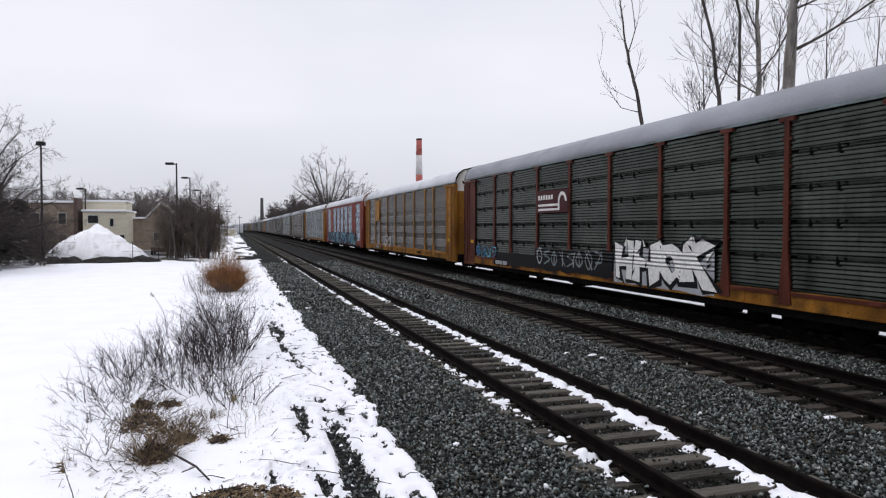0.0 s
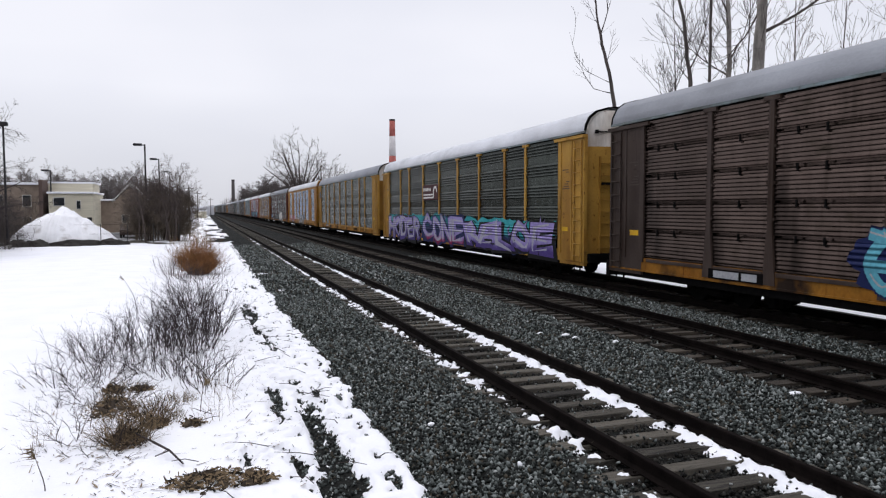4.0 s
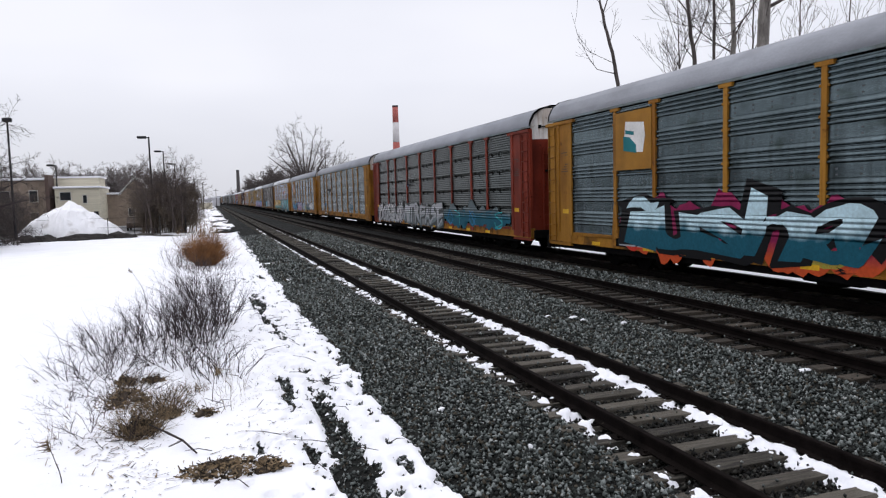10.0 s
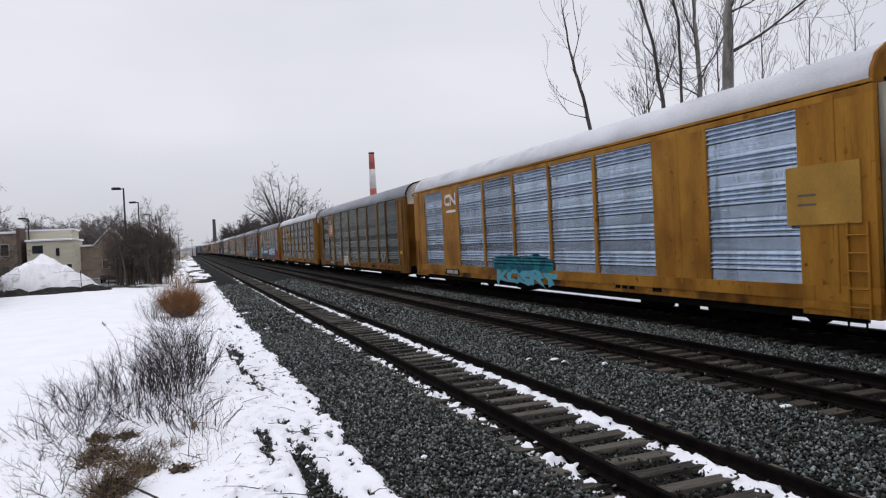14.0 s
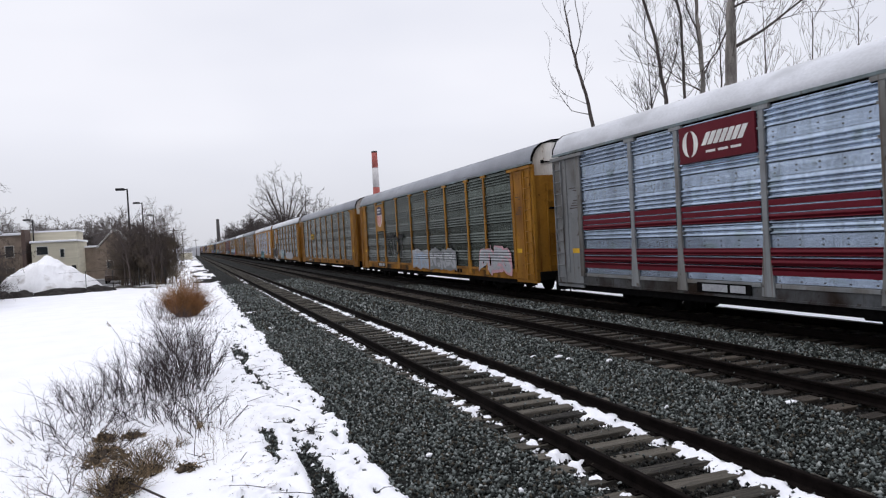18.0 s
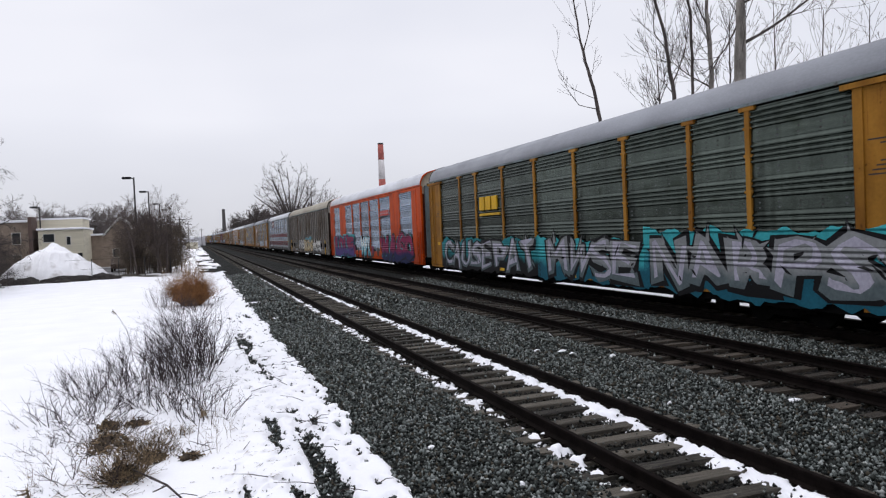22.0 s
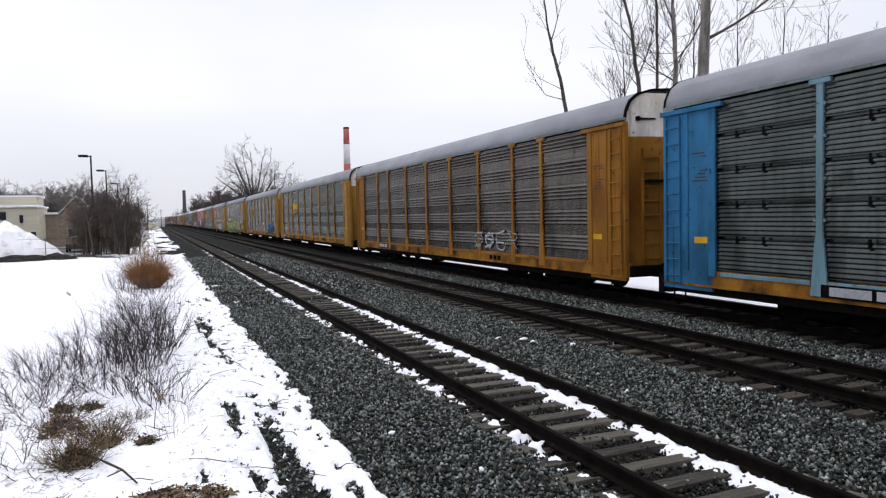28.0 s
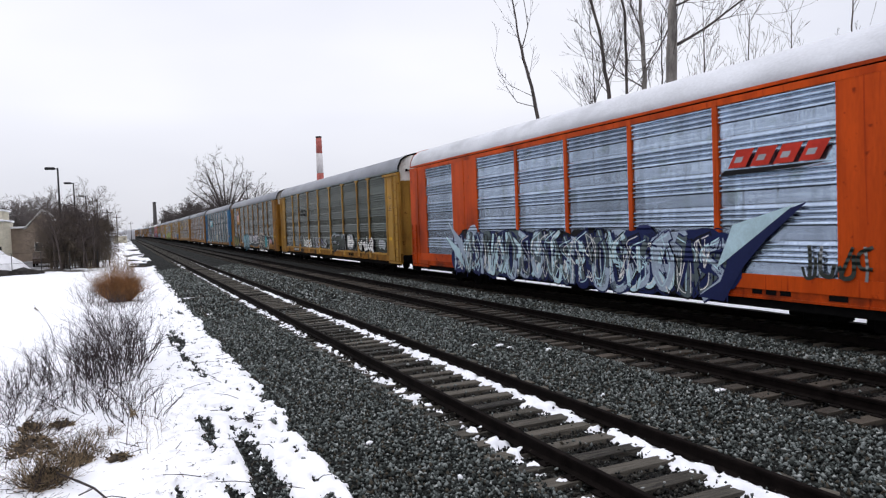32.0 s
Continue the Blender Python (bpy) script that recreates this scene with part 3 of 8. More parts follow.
def spray_mat(low, high="", at=1.4):
    """Sprayed enamel over the rolled sheets: one colour, or a fade from low to high about a height, mottled, with the ridges felt beneath."""
    name = "_".join(k for k in (low, high, str(at) if high else "", "spray") if k)
    if name in MATS:
        return MATS[name]
    m = bpy.data.materials.new(name)
    m.use_nodes = True
    n, l = m.node_tree.nodes, m.node_tree.links
    bsdf = n["Principled BSDF"]
    co, sep, big, fine = n.new("ShaderNodeTexCoord"), n.new("ShaderNodeSeparateXYZ"), n.new("ShaderNodeTexNoise"), n.new("ShaderNodeTexNoise")
    l.new(co.outputs["Object"], sep.inputs[0])
    for node, sc in ((big, 1.6), (fine, 14)):
        node.inputs["Scale"].default_value, node.inputs["Detail"].default_value = sc, 4
        l.new(co.outputs["Object"], node.inputs["Vector"])
    z = sep.outputs["Z"]
    c0, c1 = PALETTE[low], PALETTE[high or low]
    mix = n.new("ShaderNodeMixRGB")
    mix.inputs["Color1"].default_value, mix.inputs["Color2"].default_value = (*c0, 1), (*c1, 1)
    if high:
        rm = n.new("ShaderNodeMapRange")
        rm.inputs["From Min"].default_value, rm.inputs["From Max"].default_value = at - 0.14, at + 0.16
        l.new(link_math(n, l, "ADD", z, link_math(n, l, "MULTIPLY", big.outputs["Fac"], 0.7)), rm.inputs["Value"])
        rm.inputs["From Min"].default_value += 0.35
        rm.inputs["From Max"].default_value += 0.35
        l.new(rm.outputs["Result"], mix.inputs["Fac"])
    tone = n.new("ShaderNodeMixRGB")
    tone.blend_type = "MULTIPLY"
    tone.inputs["Fac"].default_value = 1.0
    shade = link_math(n, l, "ADD", link_math(n, l, "MULTIPLY", big.outputs["Fac"], 0.5), link_math(n, l, "MULTIPLY", fine.outputs["Fac"], 0.7))
    l.new(mix.outputs["Color"], tone.inputs["Color1"])
    l.new(link_math(n, l, "ADD", shade, 0.36), tone.inputs["Color2"])
    l.new(tone.outputs["Color"], bsdf.inputs["Base Color"])
    row = link_math(n, l, "FRACT", link_math(n, l, "DIVIDE", link_math(n, l, "SUBTRACT", z, 1.08), 0.816))
    ridge = link_math(n, l, "COSINE", link_math(n, l, "MULTIPLY", link_math(n, l, "SUBTRACT", row, 0.45), 2 * math.pi / 0.15))
    on = link_math(n, l, "MULTIPLY", link_math(n, l, "GREATER_THAN", row, 0.375), link_math(n, l, "GREATER_THAN", z, 1.08))
    b = n.new("ShaderNodeBump")
    b.inputs["Strength"].default_value, b.inputs["Distance"].default_value = 0.8, 0.028
    l.new(link_math(n, l, "MULTIPLY", ridge, on), b.inputs["Height"])
    l.new(b.outputs["Normal"], bsdf.inputs["Normal"])
    bsdf.inputs["Roughness"].default_value = 0.55
    bsdf.inputs["Specular IOR Level"].default_value = 0.12
    MATS[name] = m
    return m


SILL_Z, FLOOR_Z, EAVE_Z = 0.49, 0.98, 5.28
ROOF = [(-1.56, 5.28), (-1.53, 5.47), (-1.38, 5.77), (-1.10, 5.98), (-0.62, 6.11), (0.0, 6.16)]
ROOF = ROOF + [(-x, z) for x, z in ROOF[-2::-1]]
CACHE = {}


def cached(key, build, material):
    """One mesh for all alike parts of one material."""
    key = (key, material.name if material else "")
    if key not in CACHE:
        made = build()
        if isinstance(made, bmesh.types.BMesh):
            me = bpy.data.meshes.new("part")
            made.to_mesh(me)
            made.free()
            made = me
        if material:
            made.materials.append(material)
        CACHE[key] = made
    return CACHE[key]


def section(z0, z1, seams=False):
    """A stack of steel sheets with rolled ridges, seen in section."""
    pts = []
    rows = 5
    h = (z1 - z0) / rows
    for k in range(rows):
        b = z0 + k * h
        if seams:
            pts += [(-0.03, b - 0.012), (0.09, b), (0.09, b + 0.055), (-0.020, b + 0.06), (-0.020, b + 0.085)]
            spots = [0.17 + 0.125 * i for i in range(7)]
        else:
            pts += [(-0.004, b), (-0.006, b + 0.01)]
            spots = [0.45, 0.60, 0.75, 0.90]
        wave = h * (spots[1] - spots[0])
        for c in spots:
            out = 0.024 if seams else 0.044
            pts += [(0.004 - out * f, b + h * c + wave * (g - 0.5)) for g, f in ((0.0, 0.0), (0.10, 0.45), (0.22, 0.92), (0.32, 1.0), (0.48, 0.86), (0.72, 0.42), (0.90, 0.08))]
        pts += [(0.004, b + h * spots[-1] + wave * 0.5), (0.004, b + h - 0.004)]
    return pts


def corrugated(width, z0, z1, seams=False):
    return extrude_profile("panel", section(z0, z1, seams), -width / 2, width / 2, closed=False)


def louvred(width, z0, z1):
    """A smooth sheet with groups of pressed slots."""
    pts = [(0.0, z0)]
    for c in (0.17, 0.42, 0.67, 0.92):
        for i in range(5):
            zz = z0 + (z1 - z0) * c + (i - 2) * 0.055
            pts += [(0.0, zz - 0.018), (-0.016, zz - 0.006), (-0.016, zz + 0.004), (0.0, zz + 0.008)]
    pts.append((0.0, z1))
    return extrude_profile("panel", pts, -width / 2, width / 2, closed=False)


def put(name, car, me, y=0.0, x=0.0, z=0.0, label="", turn=0.0, parent=None):
    ob = new(name, me)
    ob.parent = parent or car
    ob.matrix_local = pose(x, y, z, 0, 0, turn)
    if label:
        ob["label"] = label
    return ob


def wheelset():
    bm = bmesh.new()
    for side in (-1, 1):
        cyl(bm, (side * 0.69, 0, 0.455), (side * 0.82, 0, 0.455), 0.455, n=20)
        cyl(bm, (side * 0.66, 0, 0.455), (side * 0.69, 0, 0.455), 0.48, n=20)
    cyl(bm, (-0.9, 0, 0.455), (0.9, 0, 0.455), 0.09, n=8)
    return bm


def side_frame():
    bm = boxes((-0.09, 0.09, -1.15, 1.15, 0.52, 0.66), (-0.09, 0.09, -0.45, 0.45, 0.22, 0.36), (-0.11, 0.11, -0.32, 0.32, 0.36, 0.56),
               (-0.13, 0.13, -1.02, -0.70, 0.33, 0.56), (-0.13, 0.13, 0.70, 1.02, 0.33, 0.56), bevel=0.02)
    for s in (-1, 1):
        cyl(bm, (0, s * 0.42, 0.30), (0, s * 0.85, 0.55), 0.09, n=6)
    return bm


def air_hose():
    """A brake hose that hangs from the end sill in a slack curve, with its valve."""
    bm = bmesh.new()
    pts = [Vector((0.42 - 0.30 * f, 0.18 + 0.55 * f, 0.72 - 1.5 * f * (1 - f) - 0.12 * f)) for f in (0, 0.15, 0.3, 0.45, 0.6, 0.75, 0.9, 1.0)]
    for p, q in zip(pts, pts[1:]):
        cyl(bm, p, q, 0.032, n=6)
    box(bm, 0.36, 0.5, 0.02, 0.22, 0.66, 0.80)
    return bm


def grab_iron():
    bm = bmesh.new()
    for p, q in (((-1.25, 0.15, 1.25), (-0.6, 0.15, 1.25)), ((-1.25, 0.0, 1.25), (-1.25, 0.15, 1.25)), ((-0.6, 0.0, 1.25), (-0.6, 0.15, 1.25))):
        cyl(bm, Vector(p), Vector(q), 0.016, n=6)
    return bm


def ladder(h, w=0.5, step=0.42):
    bm = boxes((-0.02, 0.02, -w / 2 - 0.02, -w / 2 + 0.02, 0, h), (-0.02, 0.02, w / 2 - 0.02, w / 2 + 0.02, 0, h))
    z = 0.2
    while z < h:
        cyl(bm, (-0.02, -w / 2, z), (-0.02, w / 2, z), 0.017, n=6)
        z += step
    return bm


def post_t(h):
    """A side post, with a tee head and a foot that widens."""
    bm = boxes((-0.058, 0.03, -0.075, 0.075, 0.3, h), (-0.07, 0.03, -0.24, 0.24, h - 0.10, h))
    vs = [bm.verts.new(c) for c in ((-0.062, -0.20, -0.30), (-0.062, 0.20, -0.30), (-0.062, 0.08, 1.0), (-0.062, -0.08, 1.0), (0.03, -0.20, -0.30), (0.03, 0.20, -0.30), (0.03, 0.08, 1.0), (0.03, -0.08, 1.0))]
    for q in ((0, 1, 2, 3), (4, 7, 6, 5), (0, 4, 5, 1), (1, 5, 6, 2), (2, 6, 7, 3), (3, 7, 4, 0)):
        bm.faces.new([vs[i] for i in q])
    for z in (1.25, 2.1, 2.95, 3.6):
        for s in (-0.11, 0.11):
            box(bm, -0.055, 0.0, s - 0.02, s + 0.02, z - 0.03, z + 0.03)
    return bm


def post_flat(h):
    return boxes((-0.06, 0.03, -0.08, 0.08, 0.0, h), bevel=0.01)


def end_shape(z0, z1, bulge, inset=0.0):
    """The car's end between two heights: curved in plan, cut by the roof line above."""
    cols, verts, faces = 12, [], []
    for i in range(cols + 1):
        x = -1.42 + 2.84 * i / cols
        y = bulge * (1 - abs(x / 1.42) ** 2.5)
        top = min(z1, float(np.interp(x, [a for a, _ in ROOF], [b for _, b in ROOF])) - 0.02)
        verts += [(x, y, z0), (x, y, max(z0, top)), (x, -0.3, z0), (x, -0.3, max(z0, top))]
    for i in range(cols):
        a, b = 4 * i, 4 * i + 4
        faces += [(a, b, b + 1, a + 1), (a + 1, b + 1, b + 3, a + 3), (a, a + 2, b + 2, b)]
    return mesh_from("end_door", verts, faces)


def roof_mesh(ribs):
    if not ribs:
        me = extrude_profile("roof", ROOF + [(x * 0.97, z - 0.05) for x, z in ROOF[::-1]], -END + 0.05, END - 0.05)
        for p in me.polygons:
            p.use_smooth = len(p.vertices) == 4 and p.normal.z > 0.1
        return me
    pts_lo, pts_hi = ROOF, [(x * 1.012, z + 0.028) for x, z in ROOF]
    verts, faces, k = [], [], len(ROOF)
    n = int(2 * (END - 0.05) / 0.2)
    row = 0
    for i in range(n + 1):
        y = -END + 0.05 + i * 0.2
        for dy, prof in ((0.0, pts_lo), (0.06, pts_hi), (0.11, pts_hi), (0.15, pts_lo)):
            verts += [(x, min(y + dy, END - 0.05), z) for x, z in prof]
            if row:
                faces += [((row - 1) * k + j, (row - 1) * k + j + 1, row * k + j + 1, row * k + j) for j in range(k - 1)]
            row += 1
    return mesh_from("roof", verts, faces)


def letters(bm, u0, u1, z0, z1, count, seed, mats, style="blob"):
    """Spray paint on the near side, from u0 to u1 metres behind the far end: looping, outlined shapes over a cloud of colour."""
    r = random.Random(seed)
    w, h = (u1 - u0) / count, z1 - z0

    def face(pts, depth, mi):
        f = bm.faces.new([bm.verts.new((-1.600 - depth, HALF - u, z)) for u, z in pts])
        f.material_index = mi

    def cloud(cu, cz, ru, rz, depth, mi):
        ph = [r.uniform(0, 6.28) for _ in range(3)]
        ring = []
        for i in range(30):
            a = 2 * math.pi * i / 30
            s = 1 + 0.10 * math.sin(3 * a + ph[0]) + 0.09 * math.sin(5 * a + ph[1]) + 0.07 * math.sin(8 * a + ph[2])
            ring.append((cu + ru * s * math.copysign(abs(math.cos(a)) ** 0.7, math.cos(a)), cz + rz * s * math.copysign(abs(math.sin(a)) ** 0.7, math.sin(a))))
        face(ring, depth, mi)

    def curve(pts, n=5):
        pts = [Vector(p) for p in pts]
        pts = [pts[0] * 2 - pts[1]] + pts + [pts[-1] * 2 - pts[-2]]
        out = []
        for a, b, c, d in zip(pts, pts[1:], pts[2:], pts[3:]):
            for k in range(n):
                t = k / n
                out.append(0.5 * (2 * b + (c - a) * t + (2 * a - 5 * b + 4 * c - d) * t * t + (3 * b - a - 3 * c + d) * t ** 3))
        return out + [pts[-2]]

    def stroke(pts, width, depth, mi, taper=0.0):
        for k, (a, b) in enumerate(zip(pts, pts[1:])):
            d = b - a
            if d.length < 1e-4:
                continue
            wd = width * (1 - taper * k / len(pts)) / 2
            nrm, d = Vector((-d.y, d.x)).normalized() * wd, d.normalized() * wd * 0.55
            face([tuple(a - d + nrm), tuple(b + d + nrm), tuple(b + d - nrm), tuple(a - d - nrm)], depth + 0.0001 * (k % 3), mi)

    def glyph(cu, lean):
        """Two or three strokes in a tall cell: an upright, a bowl or a slash."""
        out, top, low = [], z0 + h * r.uniform(0.82, 1.0), z0 + h * r.uniform(0.0, 0.12)
        left, right, mid = cu - w * 0.36, cu + w * 0.36, (top + low) / 2 + r.uniform(-0.1, 0.1) * h
        kinds = r.sample(("bar", "bowl", "hook", "slash", "wave", "loop"), r.choice((2, 2, 3)))
        for k in kinds:
            if k == "bar":
                x = r.choice((left, cu, right))
                p = [(x, low), (x + 0.02, mid), (x + lean, top)]
            elif k == "bowl":
                s = r.choice((-1, 1))
                p = [(cu - s * w * 0.3, top), (cu + s * w * 0.34, top - 0.18 * h), (cu + s * w * 0.3, mid), (cu - s * w * 0.25, mid - 0.04 * h)]
            elif k == "hook":
                s = r.choice((-1, 1))
                p = [(cu - s * w * 0.34, mid + 0.15 * h), (cu - s * w * 0.3, low + 0.1 * h), (cu + s * w * 0.2, low), (cu + s * w * 0.4, low + 0.3 * h)]
            elif k == "slash":
                p = [(left, low), (cu, mid), (right + lean, top)] if r.random() < 0.5 else [(left, top), (cu, mid), (right, low)]
            elif k == "wave":
                p = [(right, top - 0.05 * h), (left, top - 0.2 * h), (right, low + 0.3 * h), (left, low)]
            else:
                p = [(cu, top), (right, mid), (cu, low), (left, mid), (cu, top)]
            out.append(curve(p))
        return out

    last = len(mats) - 1
    if style != "tag":
        back = [m for m in range(1, last)] or [0]
        n = max(2, int((u1 - u0) / 1.1))
        for i in range(n):
            cloud(u0 + (u1 - u0) * (i + 0.5) / n, (z0 + z1) / 2 + r.uniform(-0.06, 0.06) * h, (u1 - u0) / n * 0.75, h * r.uniform(0.40, 0.52), 0.0006 * (i % 4), r.choice(back + [0, 0]) if style == "wild" else 0)
    for i in range(count):
        cu = u0 + w * (i + 0.5) + r.uniform(-0.06, 0.06) * w
        d0 = 0.005 + 0.0025 * (i % 3)
        lean = r.uniform(-0.1, 0.18) * w
        if style == "tag":
            for line in glyph(cu, lean)[:2]:
                stroke(line, r.uniform(0.05, 0.09), d0, r.randrange(len(mats)))
            continue
        thick = min(0.27, max(0.12, w * 0.25))
        fill = 1 + (i + seed) % max(1, last - 1) if last > 1 else last
        lines = glyph(cu, lean)
        for line in lines:
            stroke(line, thick + 0.09, d0, 0)
        for line in lines:
            stroke(line, thick, d0 + 0.009, fill if style == "blob" else r.randint(1, max(1, last - 1)))
        for line in lines:
            off = Vector((-thick * 0.22, thick * 0.18))
            stroke([p + off for p in line[: len(line) * 2 // 3]], thick * 0.16, d0 + 0.0105, last)
        for _ in range(3 if style == "wild" else 1):
            a = Vector((cu + r.uniform(-0.5, 0.5) * w, z0 + r.uniform(0.05, 0.95) * h))
            pts = [a, a + Vector((r.uniform(-0.4, 0.4) * w, r.uniform(-0.3, 0.3) * h)), a + Vector((r.uniform(-0.5, 0.5) * w, r.uniform(-0.5, 0.5) * h))]
            pts = [Vector((min(max(p.x, u0), u1), min(max(p.y, z0), z1))) for p in pts]
            stroke(curve(pts), r.uniform(0.03, 0.06), d0 + 0.012, r.choice((0, last)), 0.7)
        if r.random() < 0.5:
            a = Vector((cu + r.uniform(-0.4, 0.4) * w, z0 + r.uniform(-0.02, 0.3) * h))
            stroke([a, a + Vector((r.uniform(-0.03, 0.03), -r.uniform(0.1, 0.25)))], 0.035, d0 + 0.011, 0)


GLYPHS = {}


def glyph(ch, fat):
    """One letter of the built-in font, fattened, as points and faces, with the box of its plain form."""
    if (ch, fat) not in GLYPHS:
        cu = bpy.data.curves.new("glyph", "FONT")
        cu.body, cu.size, cu.offset, cu.resolution_u, cu.fill_mode = ch, 1.0, fat, 3, "FRONT"
        ob = bpy.data.objects.new("glyph", cu)
        me = bpy.data.meshes.new_from_object(ob)
        GLYPHS[ch, fat] = ([(v.co.x, v.co.y) for v in me.vertices], [tuple(p.vertices) for p in me.polygons])
        bpy.data.meshes.remove(me)
        bpy.data.objects.remove(ob)
        bpy.data.curves.remove(cu)
    return GLYPHS[ch, fat]


def piece(car, text, u0, u1, z0, z1, fill, edge="black", halo="", shine="", seed=1, fat=0.055, grow=0.0, wave=0.14, label=""):
    """A sprayed word that fills u0..u1 and z0..z1: halo, drop shade, outline, fill and highlights, each letter bent and tilted by itself.
    fill: one colour, or low, high and the height where they fade. grow: how much taller the last letters stand."""
    r = random.Random(seed)
    fill = (fill,) if isinstance(fill, str) else fill
    keys = [edge or fill[0], halo or fill[0], shine or fill[0]]
    mats = [spray_mat(*fill)] + [spray_mat(k) for k in keys]
    bm = bmesh.new()
    cells = [0.62 if ch in "iIlj1:!.t" else 1.2 if ch in "MWmw" else 1.0 for ch in text]
    unit, u = (u1 - u0) / sum(cells), u0
    for i, (ch, cell) in enumerate(zip(text, cells)):
        w = unit * cell
        if ch == " ":
            u += w
            continue
        plain = glyph(ch, 0.0)[0]
        x0, x1 = min(p[0] for p in plain), max(p[0] for p in plain)
        y0, y1 = min(0.0, min(p[1] for p in plain)), max(p[1] for p in plain)
        top = z1 + grow * (i / max(1, len(text) - 1) - 0.5) + r.uniform(-0.07, 0.05) * (z1 - z0)
        if ch.islower() and y1 < 0.6:
            top -= 0.22 * (z1 - z0)
        low = z0 + r.uniform(-0.05, 0.06) * (z1 - z0)
        tilt, ph, bow = r.uniform(-0.16, 0.16), r.uniform(0, 6.28), r.uniform(-1, 1) * wave
        inset = (fat + 0.02) * (top - low) / (y1 - y0)
        for layer, (extra, mi, depth, du, dz) in enumerate(((0.10, 2, 0.0, 0, 0), (0.05, 1, 0.003, 0.05, -0.05), (0.045, 1, 0.0055, 0, 0), (0.0, 0, 0.0095, 0, 0), (-fat * 1.15, 3, 0.012, -0.035, 0.04))):
            if (layer == 0 and not halo) or (layer == 4 and not shine) or (layer in (1, 2) and not edge):
                continue
            if layer == 1 and fat < 0.03:
                continue
            verts, faces = glyph(ch, round(fat + extra, 4))
            made = []
            for x, y in verts:
                fx, fy = (x - x0) / (x1 - x0), (y - y0) / (y1 - y0)
                zz = low + inset + fy * (top - low - 2 * inset)
                uu = u + inset * 0.7 + fx * (w * 1.04 - 1.4 * inset)
                uu += w * (tilt * (fy - 0.5) + bow * math.sin(3.0 * fy + ph) + 0.10 * (fx - 0.5) * math.cos(5 * fy + ph))
                zz += (top - low) * 0.05 * math.sin(4 * fx + ph)
                if fat > 0.025:
                    uu, zz = uu + 0.24 * fbm(uu * 1.5, zz * 1.5, seed, 3), zz + 0.22 * fbm(uu * 1.5 + 50, zz * 1.5, seed, 3)
                made.append(bm.verts.new((-1.600 - depth - 0.0012 * (i % 2), HALF - uu - du, zz + dz)))
            for f in faces:
                bm.faces.new([made[k] for k in f]).material_index = mi
        if fat > 0.04 and edge:
            for _ in range(3):
                a, ln = r.choice((0.5, 1.1, 1.9, 2.6, -0.6, -2.4)) + r.uniform(-0.25, 0.25), (top - low) * r.uniform(0.22, 0.40)
                d = Vector((math.cos(a), math.sin(a)))
                p = Vector((u + w * (0.5 + 0.34 * d.x), (low + top) / 2 + (top - low) * 0.36 * d.y))
                side = Vector((-d.y, d.x)) * ln * r.uniform(0.22, 0.34)
                hook = d * ln + Vector((-d.y, d.x)) * ln * r.uniform(-0.35, 0.35)
                for size, mi, depth in ((1.0, 1, 0.0062), (0.62, 0, 0.0102)):
                    tip_, s_ = p + hook * (size * 0.5 + 0.5), side * size
                    bm.faces.new([bm.verts.new((-1.600 - depth - 0.0012 * (i % 2), HALF - q.x, q.y)) for q in (p - s_, p + s_, p + s_ * 0.6 + hook * 0.5 * size, tip_)]).material_index = mi
            for _ in range(2):
                a, b = Vector((u + w * r.uniform(0.1, 0.9), low + (top - low) * r.uniform(0.1, 0.9))), Vector((r.uniform(-0.3, 0.3) * w, r.uniform(-0.35, 0.35) * (top - low)))
                c = Vector((-b.y, b.x)).normalized() * 0.028
                bm.faces.new([bm.verts.new((-1.600 - 0.0125 - 0.0012 * (i % 2), HALF - q.x, q.y)) for q in (a - c, a + b * 0.6 - c * 1.4, a + b, a + b * 0.4 + c * 1.4)]).material_index = 1
        u += w
    part("graffiti", bm, mats, car, label or "sprayed lettering with an outline")["kind"] = "stuff"


def buffed(car, u0, u1, z0, z1, key, seed=1, rough=0.10):
    """A patch of paint rolled or sprayed over the side, with a ragged edge; key: one colour, or low, high and height."""
    bm, n, h = bmesh.new(), max(8, int((u1 - u0) * 7)), z1 - z0
    a, b = [], []
    for k in range(n + 1):
        u = u0 + (u1 - u0) * k / n
        end = min(1.0, 4 * min(k, n - k) / n + 0.15) ** 0.5 if rough > 0.12 else 1.0
        mid = (z0 + z1) / 2
        zt = mid + (h * (0.5 + rough * 1.6 * fbm(u * 1.1, seed * 3.7, 0.0, 5))) * end
        zb = mid - (h * (0.5 + rough * 1.2 * fbm(u * 1.4, seed * 5.1, 4.0, 5))) * end
        a.append(bm.verts.new((-1.5985, HALF - u, zt)))
        b.append(bm.verts.new((-1.5985, HALF - u, zb)))
    for k in range(n):
        bm.faces.new((a[k], a[k + 1], b[k + 1], b[k]))
    part("paint_patch", bm, spray_mat(*((key,) if isinstance(key, str) else key)), car)["kind"] = "stuff"


def outline(car, name, pts, key, label="", depth=0.056):
    """A flat painted shape from its corners (u, z)."""
    bm = bmesh.new()
    bm.faces.new([bm.verts.new((-1.565 - depth, HALF - u, z)) for u, z in pts])
    return part(name, bm, paint(key, "sign"), car, label)


